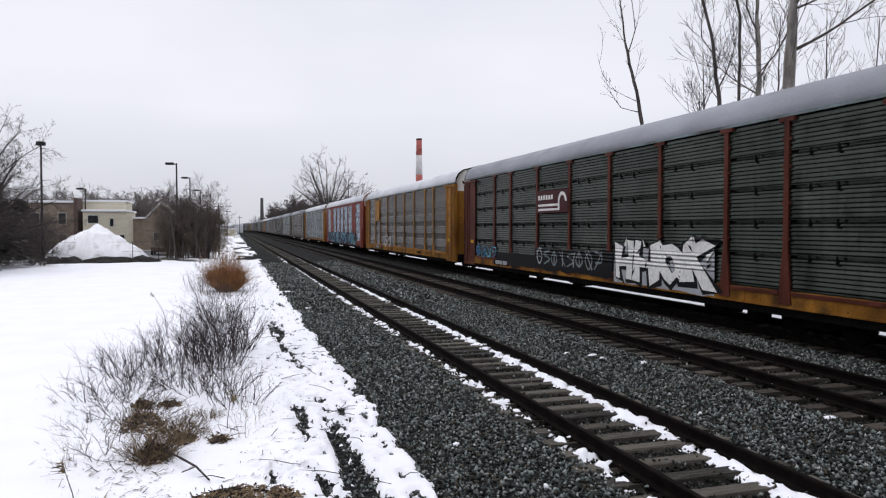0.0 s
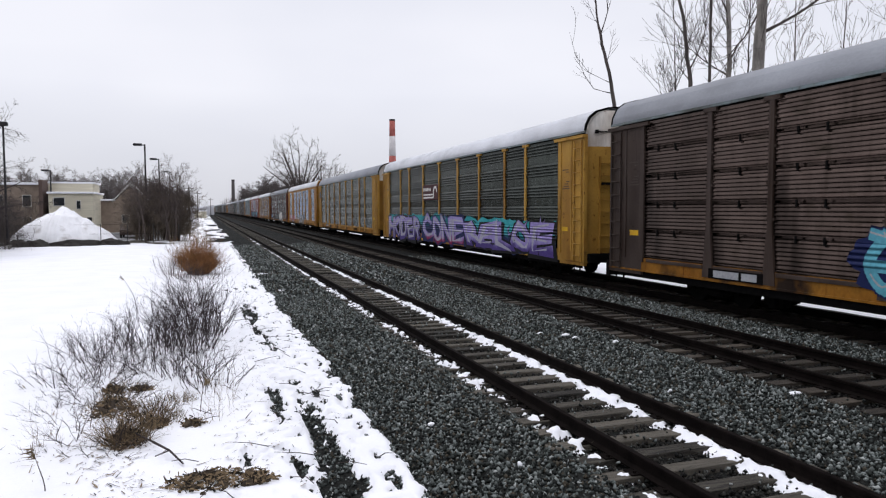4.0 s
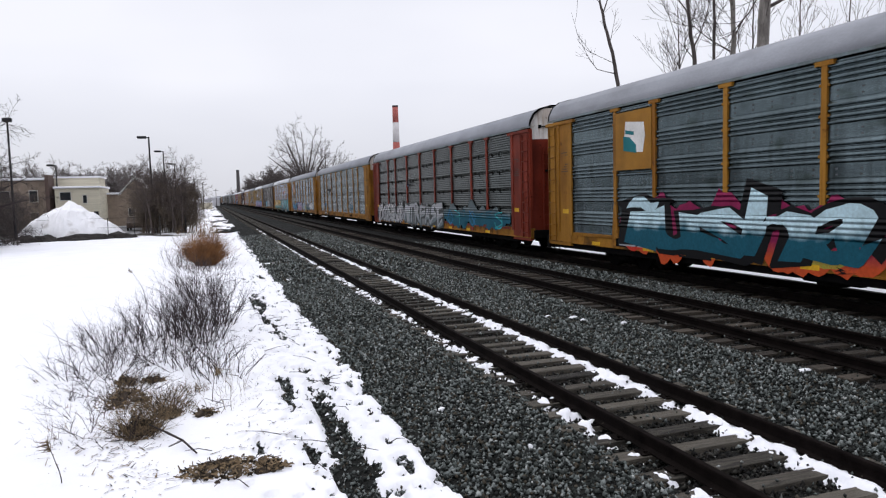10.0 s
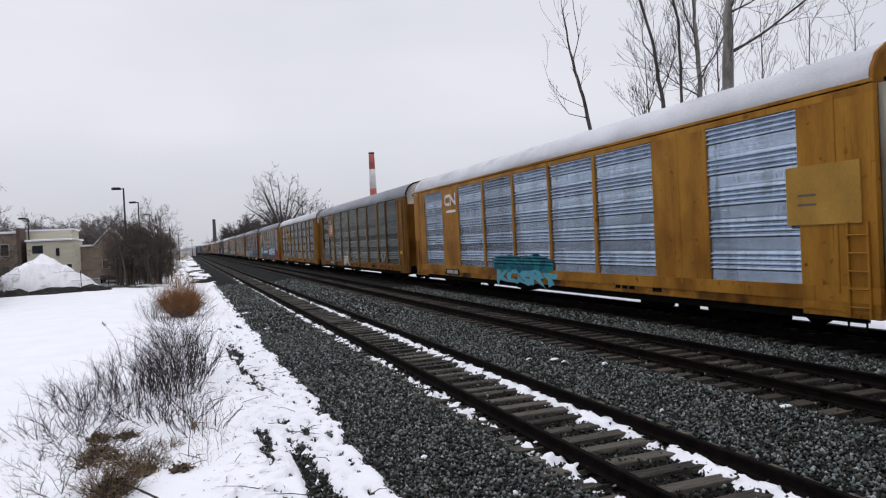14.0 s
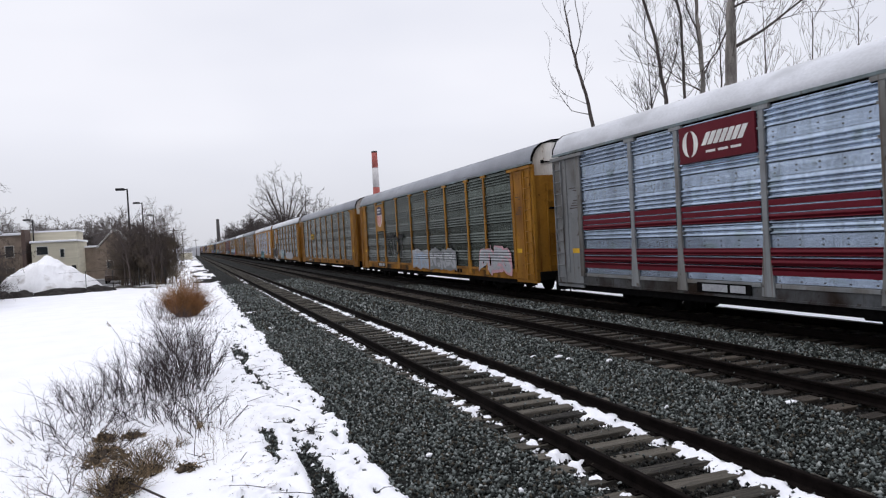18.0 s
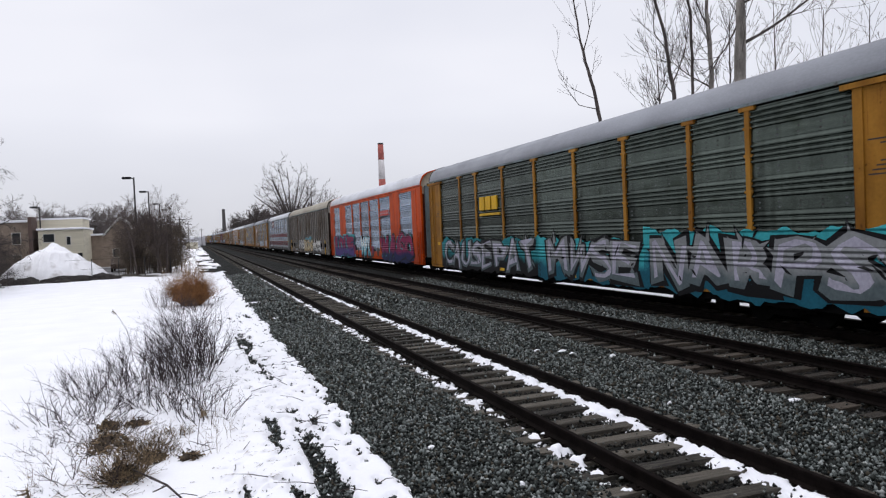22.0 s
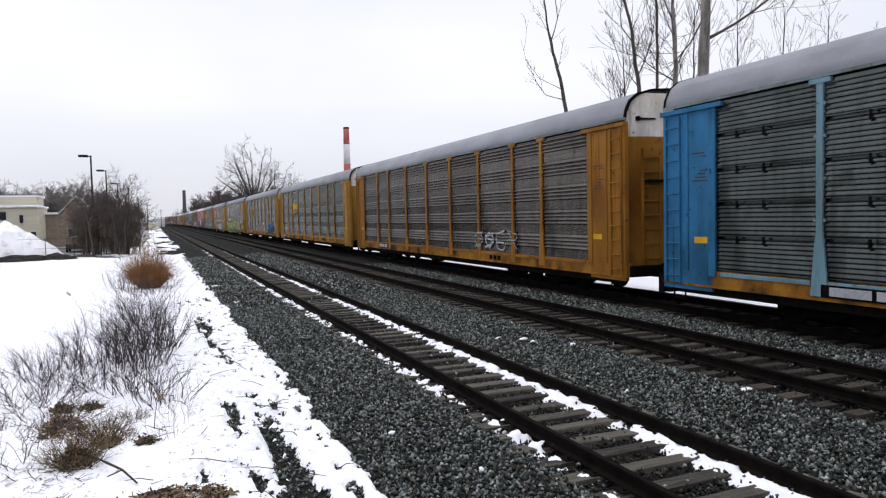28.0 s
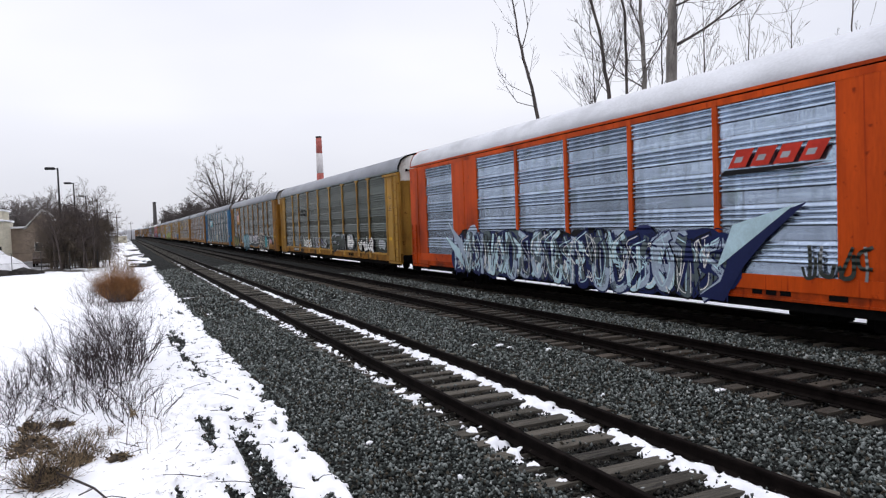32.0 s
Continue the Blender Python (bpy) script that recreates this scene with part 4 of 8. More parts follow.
def words(car, body, u, z, size, material, label="", depth=0.012, shear=0.0, lift=0.0):
    cu = bpy.data.curves.new("lettering", "FONT")
    cu.body, cu.size, cu.extrude, cu.shear, cu.offset = body, size, 0.002, shear, lift
    cu.materials.append(material)
    ob = new("lettering", cu)
    ob.parent = car
    ob.matrix_local = Matrix.Translation((-1.565 - depth, HALF - u, z)) @ Matrix(((0, 0, -1, 0), (-1, 0, 0, 0), (0, 1, 0, 0), (0, 0, 0, 1)))
    if label:
        ob["label"] = label
    return ob


def painted_words(car, body, u, z, size, key, label=""):
    """Words painted on the rolled sheets themselves, so that they follow every ridge."""
    cu = bpy.data.curves.new("lettering", "FONT")
    cu.body, cu.size, cu.offset, cu.resolution_u, cu.fill_mode = body, size, 0.012, 4, "FRONT"
    ob = bpy.data.objects.new("lettering", cu)
    me = bpy.data.meshes.new_from_object(ob)
    bpy.data.objects.remove(ob)
    bpy.data.curves.remove(cu)
    bm = bmesh.new()
    bm.from_mesh(me)
    bpy.data.meshes.remove(me)
    for v in bm.verts:
        v.co = (-1.535, HALF - u - v.co.x, z + v.co.y)
    pts = section(FLOOR_Z + 0.10, 5.16)
    for _x, zz in pts:
        if z - 0.3 < zz < z + size:
            bmesh.ops.bisect_plane(bm, geom=bm.verts[:] + bm.edges[:] + bm.faces[:], plane_co=(0, 0, zz), plane_no=(0, 0, 1))
    for v in bm.verts:
        v.co.x = -1.5385 + float(np.interp(v.co.z, [b for _a, b in pts], [a for a, _b in pts]))
    part("lettering", bm, paint(key, "sign"), car, label)


def plate(car, name, u0, u1, z0, z1, key, label="", depth=0.006):
    bm = boxes((-1.565 - depth, -1.56, HALF - u1, HALF - u0, z0, z1))
    return part(name, bm, paint(key, "sign"), car, label)


POSTS_A = [-12.5, -9.6, -7.5, -4.5, -1.5, 1.5, 4.5, 7.5, 9.6, 12.5]
POSTS_B = [-7.5, -4.5, -1.5, 1.5, 4.5, 7.5]


def railcar(n, spec):
    kind, panel, post, sill = spec["kind"], spec["panel"], spec["post"], spec["sill"]
    roof, end, cap = spec.get("roof", "roof"), spec.get("end", post), spec.get("cap", "white")
    car = thing("autorack_car", (TRAIN_X, 0, TRAIN_Z), spec["label"], "railway car", "cars of the train")
    steel, psteel = paint(sill, "sill"), paint(post)
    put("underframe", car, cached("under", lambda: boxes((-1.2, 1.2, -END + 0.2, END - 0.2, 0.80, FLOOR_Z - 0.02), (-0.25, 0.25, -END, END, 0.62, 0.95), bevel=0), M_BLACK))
    # solid black filling, added so that the car's inside looks unlit
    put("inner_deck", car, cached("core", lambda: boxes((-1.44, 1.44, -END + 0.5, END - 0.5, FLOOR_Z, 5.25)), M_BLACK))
    sill_key = "sill_b" if kind == "B" else "sill_a"
    for s in (-1, 1):
        put("side_sill", car, cached((sill_key, s), lambda: boxes(*([(-1.57, -1.40, -END, END, 0.69, FLOOR_Z + 0.12), (-1.595, -1.56, -END, END, 0.69, 0.74)] if s < 0 else
            [(1.40, 1.57, -END, END, SILL_Z + 0.12, FLOOR_Z + 0.12)])), steel))
    # full-length black bars that paint in the shade below the sills
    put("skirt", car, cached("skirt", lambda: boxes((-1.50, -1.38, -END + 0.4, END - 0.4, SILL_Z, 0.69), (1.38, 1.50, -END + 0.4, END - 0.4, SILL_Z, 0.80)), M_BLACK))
    put("roof", car, cached(("roof", kind == "C"), lambda: roof_mesh(kind == "C"), paint(roof, "roof")))
    put("eave_rail", car, cached("eave", lambda: boxes((-1.575, -1.52, -END + 0.02, END - 0.02, 5.205, 5.275), (1.52, 1.575, -END + 0.02, END - 0.02, 5.205, 5.275)), psteel if kind == "B" else paint("dullsilver")))
    z0, z1 = FLOOR_Z + 0.10, 5.16
    # near side
    pm = paint(panel, "panel")
    seams = spec.get("seams", False)
    if kind == "A":
        for a, b in zip(POSTS_A, POSTS_A[1:]):
            put("panel", car, cached(("corr", round(b - a, 2), seams), lambda: corrugated(b - a, z0, z1, seams), pm), (a + b) / 2, -1.535)
        for a, b in zip(POSTS_A, POSTS_A[1:]):
            if seams:
                holes = put("seam_clip", car, cached(("clips", round(b - a, 2)), lambda: boxes(*[(-0.03, 0.0, y - 0.025, y + 0.025, z0 + (z1 - z0) / 5 * k - 0.10, z0 + (z1 - z0) / 5 * k + 0.07) for k in range(1, 5) for y in ((-0.02, 0.75) if b - a > 2.5 else (-0.02,))], *[(-0.026, 0.0, y - 0.06, y + 0.03, z0 + (z1 - z0) / 5 * k - 0.12, z0 + (z1 - z0) / 5 * k - 0.08) for k in range(1, 5) for y in (-0.02,)]), M_BLACK), (a + b) / 2, -1.545)
            else:
                holes = put("vent_strip", car, cached(("holes", round(b - a, 2)), lambda: boxes(*[(-0.010, 0.0, y - 0.028, y + 0.028, z0 + (z1 - z0) / 5 * (k + f) - 0.016, z0 + (z1 - z0) / 5 * (k + f) + 0.016) for k in range(5) for f in (0.09, 0.24) for y in [(b - a) * (j - 2) / 5.0 for j in range(5)]]), paint("darkgrey")), (a + b) / 2, -1.531)
            holes["kind"] = "stuff"
        for a, b in zip(POSTS_A, POSTS_A[1:]):
            put("panel_lip", car, cached(("lip", round(b - a, 2)), lambda: boxes((-1.596, -1.55, 0.21 - (b - a) / 2, (b - a) / 2 - 0.21, 0.99, 1.085), bevel=0.006), psteel), (a + b) / 2)
        for y in POSTS_A[1:-1]:
            put("post", car, cached("post_t", lambda: post_t(z1 - z0 + 0.03), psteel), y, -1.535, z0)
        for s in (-1, 1):
            put("end_plate", car, cached(("end_plate", s), lambda: boxes(*[(x0, x1, min(s * p, s * q), max(s * p, s * q), za, zb) for x0, x1, p, q, za, zb in (
                (-1.575, -1.45, 12.56, END - 0.03, SILL_Z + 0.1, 5.16),)]), paint(end, "door")))
            put("door_post", car, cached(("door_post", s), lambda: boxes((-1.605, -1.55, -0.11, 0.11, z0 - 0.1, 5.16)), paint(end, "door")), s * 12.55)
            put("plate_rib", car, cached(("plate_rib", s), lambda: boxes((-1.60, -1.57, -0.04, 0.04, z0, 5.1)), paint(end, "door")), s * 13.4)
            put("door_rail", car, cached(("door_rail", s), lambda: boxes((-1.66, -1.56, min(s * 12.2, s * END), max(s * 12.2, s * END), 5.04, 5.15)), paint(end, "door")))
            put("ladder", car, cached("ladder", lambda: ladder(4.25), paint(end, "door")), s * 13.9, -1.615, 0.72)
            put("notice", car, cached("notice", lambda: boxes((-0.006, 0.0, -0.22, 0.22, -0.08, 0.08)), paint("signyellow", "sign")), s * 12.93, -1.578, 1.85)
            put("stencil", car, cached(("stencil", s), lambda: boxes(*[(-0.005, 0.0, -0.28 + 0.04 * (k % 3), 0.24 - 0.09 * (k % 4), 0.085 * k, 0.085 * k + 0.03) for k in (0, 1, 2, 3, 7, 8)]), paint("darkbrown", "sign")), s * 12.98, -1.577, 3.3)["kind"] = "stuff"
    elif kind == "B":
        for a, b in zip(POSTS_B, POSTS_B[1:]):
            put("panel", car, cached(("corrb", round(b - a, 2)), lambda: corrugated(b - a, z0 + 0.1, z1 - 0.08), pm), (a + b) / 2, -1.535)
        for y in POSTS_B[1:-1]:
            put("post", car, cached("post_f", lambda: post_flat(z1 - z0), psteel), y, -1.535, z0)
        for s in (-1, 1):
            put("panel", car, cached(("corrb", 2.8), lambda: corrugated(2.8, z0 + 0.1, z1 - 0.08), pm), s * 11.1, -1.535)
            put("plate", car, cached("wide_plate", lambda: boxes((-1.585, -1.5, -1.1, 1.1, z0 - 0.05, 5.17), (-1.60, -1.58, -0.03, 0.03, z0, 5.1), bevel=0.01), psteel), s * 8.6)
            put("end_plate", car, cached("corner_plate", lambda: boxes((-1.585, -1.45, -0.91, 0.91, SILL_Z + 0.1, 5.17), (-1.61, -1.58, -0.05, 0.0, z0, 5.1), bevel=0.01), psteel), s * 13.4)
            put("step_ladder", car, cached("ladder_short", lambda: ladder(1.9, 0.45, 0.36), psteel), s * 13.9, -1.62, 0.62)
        put("top_plate", car, cached("top_plate", lambda: boxes((-1.59, -1.5, -END, END, 5.02, 5.165)), psteel))
        put("bottom_plate", car, cached("bottom_plate", lambda: boxes((-1.59, -1.5, -END, END, 0.9, 1.22)), psteel))
    else:
        w = 2 * END / 24
        for k in range(24):
            put("panel", car, cached(("louvre", w), lambda: louvred(w, z0, z1), pm), -END + w * (k + 0.5), -1.535)
        for k in range(25):
            put("post", car, cached("post_c", lambda: boxes((-0.07, 0.03, -0.06, 0.06, -0.50, z1 - z0), bevel=0.01), psteel), min(END - 0.06, max(-END + 0.06, -END + w * k)), -1.535, z0)
        for k, u in enumerate((1.1, 3.8, 24.4, 26.6)):
            put("brake_box", car, cached("brake_box", lambda: boxes((-0.12, 0.0, -0.22, 0.22, -0.2, 0.2), (-0.08, 0.0, -0.06, 0.06, -0.45, 0.3), bevel=0.03), M_BLACK), HALF - u, -1.56, 1.5)
        put("warning_pole", car, cached("warning_pole", lambda: boxes((-0.05, 0.0, -0.05, 0.05, 0.6, 2.1)), paint("signyellow", "spray")), -HALF + 1.4, -1.61)
        put("warning_pole", car, cached("warning_pole", lambda: boxes((-0.05, 0.0, -0.05, 0.05, 0.6, 2.1)), paint("signyellow", "spray")), HALF - 0.8, -1.61)
        for s in (-1, 1):
            put("ladder", car, cached("ladder", lambda: ladder(4.3), psteel), s * 13.9, -1.66, 0.72)
    # far side, both ends, couplers and trucks
    put("far_side", car, cached("far_side", lambda: boxes((1.5, 1.54, -END, END, z0 - 0.1, 5.17), *[(1.54, 1.60, y - 0.08, y + 0.08, z0 - 0.1, 5.17) for y in POSTS_A]), pm))
    for s in (-1, 1):
        put("end_door", car, cached("end_low", lambda: end_shape(0.75, 4.75, 0.22), paint(end, "door")), s * (END - 0.22), 0, 0, turn=0 if s > 0 else 180)
        put("end_cap", car, cached("end_top", lambda: end_shape(4.75, 6.0, 0.22), paint(cap)), s * (END - 0.22), 0, 0, turn=0 if s > 0 else 180)
        put("cap_latch", car, cached(("cap_latch", s), lambda: boxes(*[(min(s * a, s * b), max(s * a, s * b), c, d, e, f) for a, b, c, d, e, f in ((-1.1, -0.5, -0.1, 0.03, 5.24, 5.28), (-1.12, -1.05, -0.14, 0.04, 5.2, 5.32))]), M_BLACK), s * (END - 0.02), 0, 0, turn=0 if s > 0 else 180)
        put("end_ladder", car, cached(("end_ladder", s), lambda: boxes(*[(min(-s * 0.95, -s * 0.35), max(-s * 0.95, -s * 0.35), 0.0, 0.05, 1.2 + 0.42 * k, 1.235 + 0.42 * k) for k in range(8)], *[(-s * x - 0.02, -s * x + 0.02, -0.1, 0.03, 1.0, 4.4) for x in (0.35, 0.95)]), paint(end, "door")), s * (END - 0.02), 0, 0, turn=0 if s > 0 else 180)
        put("cut_lever", car, cached("cut_lever", lambda: boxes((-1.45, 0.1, 0.25, 0.29, 0.66, 0.70), (-1.5, -1.44, 0.1, 0.3, 0.4, 0.9), (-0.6, -0.5, 0.2, 0.5, 0.35, 0.75)), M_BLACK), s * (END - 0.02), 0, 0, turn=0 if s > 0 else 180)
        put("roof_rim", car, cached("roof_rim", lambda: extrude_profile("roof_rim", [(x * 1.006, z + 0.012) for x, z in ROOF] + [(x * 0.97, z - 0.05) for x, z in ROOF[::-1]], -0.035, 0.035), psteel if kind == "B" else M_BLACK), s * (END - 0.06))
        if kind == "B":
            put("end_post", car, cached(("end_post", s), lambda: boxes(*[(x - 0.11, x + 0.11, -0.1, 0.10, 0.7, 5.2) for x in (-1.18, 1.18)], *[(x - 0.16, x + 0.16, 0.08, 0.13, zz, zz + 0.12) for x in (-1.18, 1.18) for zz in (1.4, 2.6, 3.9)]), paint(spec.get("corner", "dullsilver"))), s * (END - 0.02), 0, 0, turn=0 if s > 0 else 180)
        put("brake_step", car, cached("brake_step", lambda: boxes((-0.9, 0.9, 0.0, 0.16, 3.42, 3.5)), M_BLACK), s * (END - 0.02), 0, 0, turn=0 if s > 0 else 180)
        put("coupler", car, cached("coupler", lambda: boxes((-0.11, 0.11, -0.3, 0.72, 0.72, 0.92), (-0.17, 0.10, 0.55, 0.85, 0.66, 0.98), bevel=0.02), M_BLACK), s * (END - 0.02), 0, 0, turn=0 if s > 0 else 180)
        put("sill_step", car, cached("sill_step", lambda: boxes((-0.02, 0.02, -0.22, -0.19, -0.42, 0.2), (-0.02, 0.02, 0.19, 0.22, -0.42, 0.2), (-0.025, 0.025, -0.22, 0.22, -0.43, -0.395), (-0.025, 0.025, -0.22, 0.22, -0.14, -0.11), bevel=0.004), M_BLACK), s * 13.75, -1.52, 0.75)
        put("air_hose", car, cached("air_hose", air_hose, M_BLACK), s * (END - 0.02), 0, 0, turn=0 if s > 0 else 180)
        put("grab_iron", car, cached("grab_iron", grab_iron, M_BLACK), s * (END - 0.02), 0, 0, turn=0 if s > 0 else 180)
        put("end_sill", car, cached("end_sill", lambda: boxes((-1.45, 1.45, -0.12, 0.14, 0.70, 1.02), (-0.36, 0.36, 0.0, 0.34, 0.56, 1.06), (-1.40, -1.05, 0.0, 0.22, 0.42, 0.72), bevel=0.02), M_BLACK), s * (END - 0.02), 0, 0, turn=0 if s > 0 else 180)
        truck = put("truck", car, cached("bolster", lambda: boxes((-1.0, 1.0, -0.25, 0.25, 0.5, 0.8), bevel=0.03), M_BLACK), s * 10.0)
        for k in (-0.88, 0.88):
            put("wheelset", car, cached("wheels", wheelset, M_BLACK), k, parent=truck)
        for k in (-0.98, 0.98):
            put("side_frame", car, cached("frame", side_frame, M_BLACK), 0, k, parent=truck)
    for y, ln, dz in ((-6.6, 1.4, 0.3), (1.8, 1.6, 0.36), (7.9, 0.7, 0.2), (-8.0, 0.7, 0.22)):
        put("brake_rigging", car, cached(("rigging", ln), lambda: boxes((-0.12, 0.12, -ln / 2, ln / 2, 0.0, 0.3), (-0.2, 0.2, -ln / 5, ln / 5, -0.05, 0.3), bevel=0.04), M_BLACK), y, -0.9, dz)
    # reflective yellow marks along the sill, and the number as plain bars
    for u in spec.get("marks", ()):
        put("reflector", car, cached("reflector", lambda: boxes((-0.008, 0.0, -0.26, 0.26, -0.06, 0.06)), paint("signyellow", "spray")), HALF - u, -1.592, 0.78)
    put("number_panel", car, cached("number_panel", lambda: boxes((-0.01, 0, -0.95, 0.95, -0.13, 0.13)), M_BLACK), HALF - spec.get("number", 5.4), -1.588, 0.9)
    put("number_bar", car, cached("number_bar", lambda: boxes((-0.006, 0, -0.75, -0.25, -0.09, 0.09), (-0.006, 0, -0.15, 0.75, -0.09, 0.09)), paint("lightgrey", "spray")), HALF - spec.get("number", 5.4), -1.599, 0.9)
    put("sill_stencil", car, cached("sill_stencil", lambda: boxes(*[(-0.006, 0, y - 0.13, y + 0.13, -0.08, 0.09) for y in (-0.36, 0.0, 0.36)], (-0.006, 0, -1.75, -1.35, -0.09, 0.09)), M_BLACK), HALF - 19.95, -1.573, 0.87)["kind"] = "stuff"
    for row in spec.get("patches", ()):
        buffed(car, *row)
    for row in spec.get("art", ()):
        piece(car, *row)
    for u0, u1, za, zb, count, seed, keys, style in spec.get("graffiti", ()):
        bm = bmesh.new()
        letters(bm, u0, u1, za, zb, count, seed, keys, style)
        part("graffiti", bm, [paint(k, "spray") for k in keys], car, "spray-painted graffiti")["kind"] = "stuff"
    for u0, u1, za, zb, key, *more in spec.get("signs", ()):
        plate(car, "placard", u0, u1, za, zb, key, more[0] if more else "", depth=more[1] if len(more) > 1 else 0.05)
    for pts, key, *more in spec.get("shapes", ()):
        outline(car, "emblem", pts, key, more[0] if more else "", more[1] if len(more) > 1 else 0.056)
    for body, u, z, size, key, *more in spec.get("words", ()):
        words(car, body, u, z, size, paint(key, "spray"), more[0] if more else "", depth=more[1] if len(more) > 1 else 0.055, lift=more[2] if len(more) > 2 else 0.0)
    for row in spec.get("painted", ()):
        painted_words(car, *row)
    return car


# ---- which car is which ----
def spec(label, kind="A", panel="green", post="yellow", sill=None, **more):
    return dict(label=label, kind=kind, panel=panel, post=post, sill=sill or post, **more)


SHIELD = [(4.45, 6.45, 3.2, 5.0, "yellow", "yellow emblem board", 0.045)]


def shield(u0, u1, z0, z1):
    """A railway's shield as plain shapes: a dark head over red and white stripes that end in a curve."""
    w, h = u1 - u0, z1 - z0

    def foot(f):
        return z0 + h * 0.22 * (1 - math.cos((f - 0.5) * math.pi * 0.86)) / 0.78

    fs = [k / 10 for k in range(11)]
    body = [(u0 + w * f, foot(f)) for f in fs] + [(u1, z1 - h * 0.14), (u1 - w * 0.12, z1 - h * 0.06), (u0 + w * 0.5, z1), (u0 + w * 0.12, z1 - h * 0.06), (u0, z1 - h * 0.14)]
    head = [(u0, z1 - h * 0.42), (u1, z1 - h * 0.42)] + body[11:]
    rows = [(body, "white", "plain striped shield", 0.052), (head, "navy", "", 0.055)]
    for k in range(5):
        f0, f1 = 0.05 + 0.19 * k, 0.15 + 0.19 * k
        rows.append(([(u0 + w * f0, foot(f0) + 0.04), (u0 + w * f1, foot(f1) + 0.04), (u0 + w * f1, z1 - h * 0.45), (u0 + w * f0, z1 - h * 0.45)], "signred", "", 0.055))
    for z, n in ((0.16, 3), (0.29, 4)):
        rows += [([(u0 + w * (0.16 + 0.68 * k / n), z1 - h * z - 0.05), (u0 + w * (0.16 + 0.68 * (k + 0.7) / n), z1 - h * z - 0.05), (u0 + w * (0.16 + 0.68 * (k + 0.7) / n), z1 - h * z + 0.05), (u0 + w * (0.16 + 0.68 * k / n), z1 - h * z + 0.05)], "white", "", 0.057) for k in range(n)]
    return rows


def arch(u, z, w, h=0.92):
    """A maroon board with white bars that end in a hooked arch."""
    rows = [([(u, z), (u + w, z), (u + w, z + h), (u, z + h)], "darkmaroon", "maroon emblem board", 0.05)]
    for a, b, c, d in ((0.04, 0.74, 0.10, 0.20), (0.04, 0.70, 0.30, 0.40), (0.04, 0.56, 0.60, 0.80)):
        n = 6 if c > 0.5 else 1
        rows += [([(u + w * (a + (b - a) * k / n), z + h * c), (u + w * (a + (b - a) * (k + (0.72 if n > 1 else 1)) / n), z + h * c), (u + w * (a + (b - a) * (k + (0.72 if n > 1 else 1)) / n), z + h * d), (u + w * (a + (b - a) * k / n), z + h * d)], "white") for k in range(n)]
    cu, cz, ro, ri = u + w * 0.83, z + h * 0.48, w * 0.135, w * 0.085
    arc = [math.pi * (1 - k / 9) for k in range(10)]
    rows.append(([(cu + ro * math.cos(t), cz + ro * math.sin(t)) for t in arc] + [(cu + ri * math.cos(t), cz + ri * math.sin(t)) for t in arc[::-1]], "white"))
    rows.append(([(cu - ro, z + h * 0.10), (cu - ri, z + h * 0.10), (cu - ri, cz), (cu - ro, cz)], "white"))
    return rows


def slanted(u0, u1, z0, z1, key="signred", n=4):
    """A leaning word mark as plain slanted blocks over a dark wedge."""
    w, h = (u1 - u0) / n, z1 - z0
    s = h * 0.45
    rows = [([(u0 + w * k, z0 + h * 0.3), (u0 + w * (k + 0.8), z0 + h * 0.3), (u0 + w * (k + 0.8) + s, z1), (u0 + w * k + s, z1)], key, "" if k else "slanted red word mark as plain blocks") for k in range(n)]
    rows += [([(u0 + w * (k + 0.28), z0 + h * 0.5), (u0 + w * (k + 0.62), z0 + h * 0.5), (u0 + w * (k + 0.62) + s * 0.3, z0 + h * 0.72), (u0 + w * (k + 0.28) + s * 0.3, z0 + h * 0.72)], "lightgrey", "", 0.059) for k in range(n)]
    rows.append(([(u0 - 0.25, z0), (u0 + w * n * 0.75, z0 + h * 0.1), (u1, z0 + h * 0.2), (u0 - 0.1, z0 + h * 0.22)], "black"))
    return rows


def worm(u0, u1, z0, z1, key="black", thick=0.13):
    """A mark drawn as one winding line: an open hook that runs on into a zigzag."""
    w, h = u1 - u0, z1 - z0
    rows = []
    pts = [(0.40, 0.12), (0.10, 0.12), (0.02, 0.3), (0.02, 0.7), (0.10, 0.88), (0.46, 0.88), (0.54, 0.8), (0.54, 0.1)], [(0.54, 0.86), (0.92, 0.14), (0.98, 0.14), (0.98, 0.95)]
    for line in pts:
        line = [Vector((u0 + w * a, z0 + h * b)) for a, b in line]
        for k, (p, q) in enumerate(zip(line, line[1:])):
            d = (q - p).normalized() * thick * 0.5
            m = Vector((-d.y, d.x))
            rows.append(([tuple(p - d * 0.9 + m), tuple(q + d * 0.9 + m), tuple(q + d * 0.9 - m), tuple(p - d * 0.9 - m)], key, "", 0.0560 + 0.0003 * (k % 3)))
    return rows


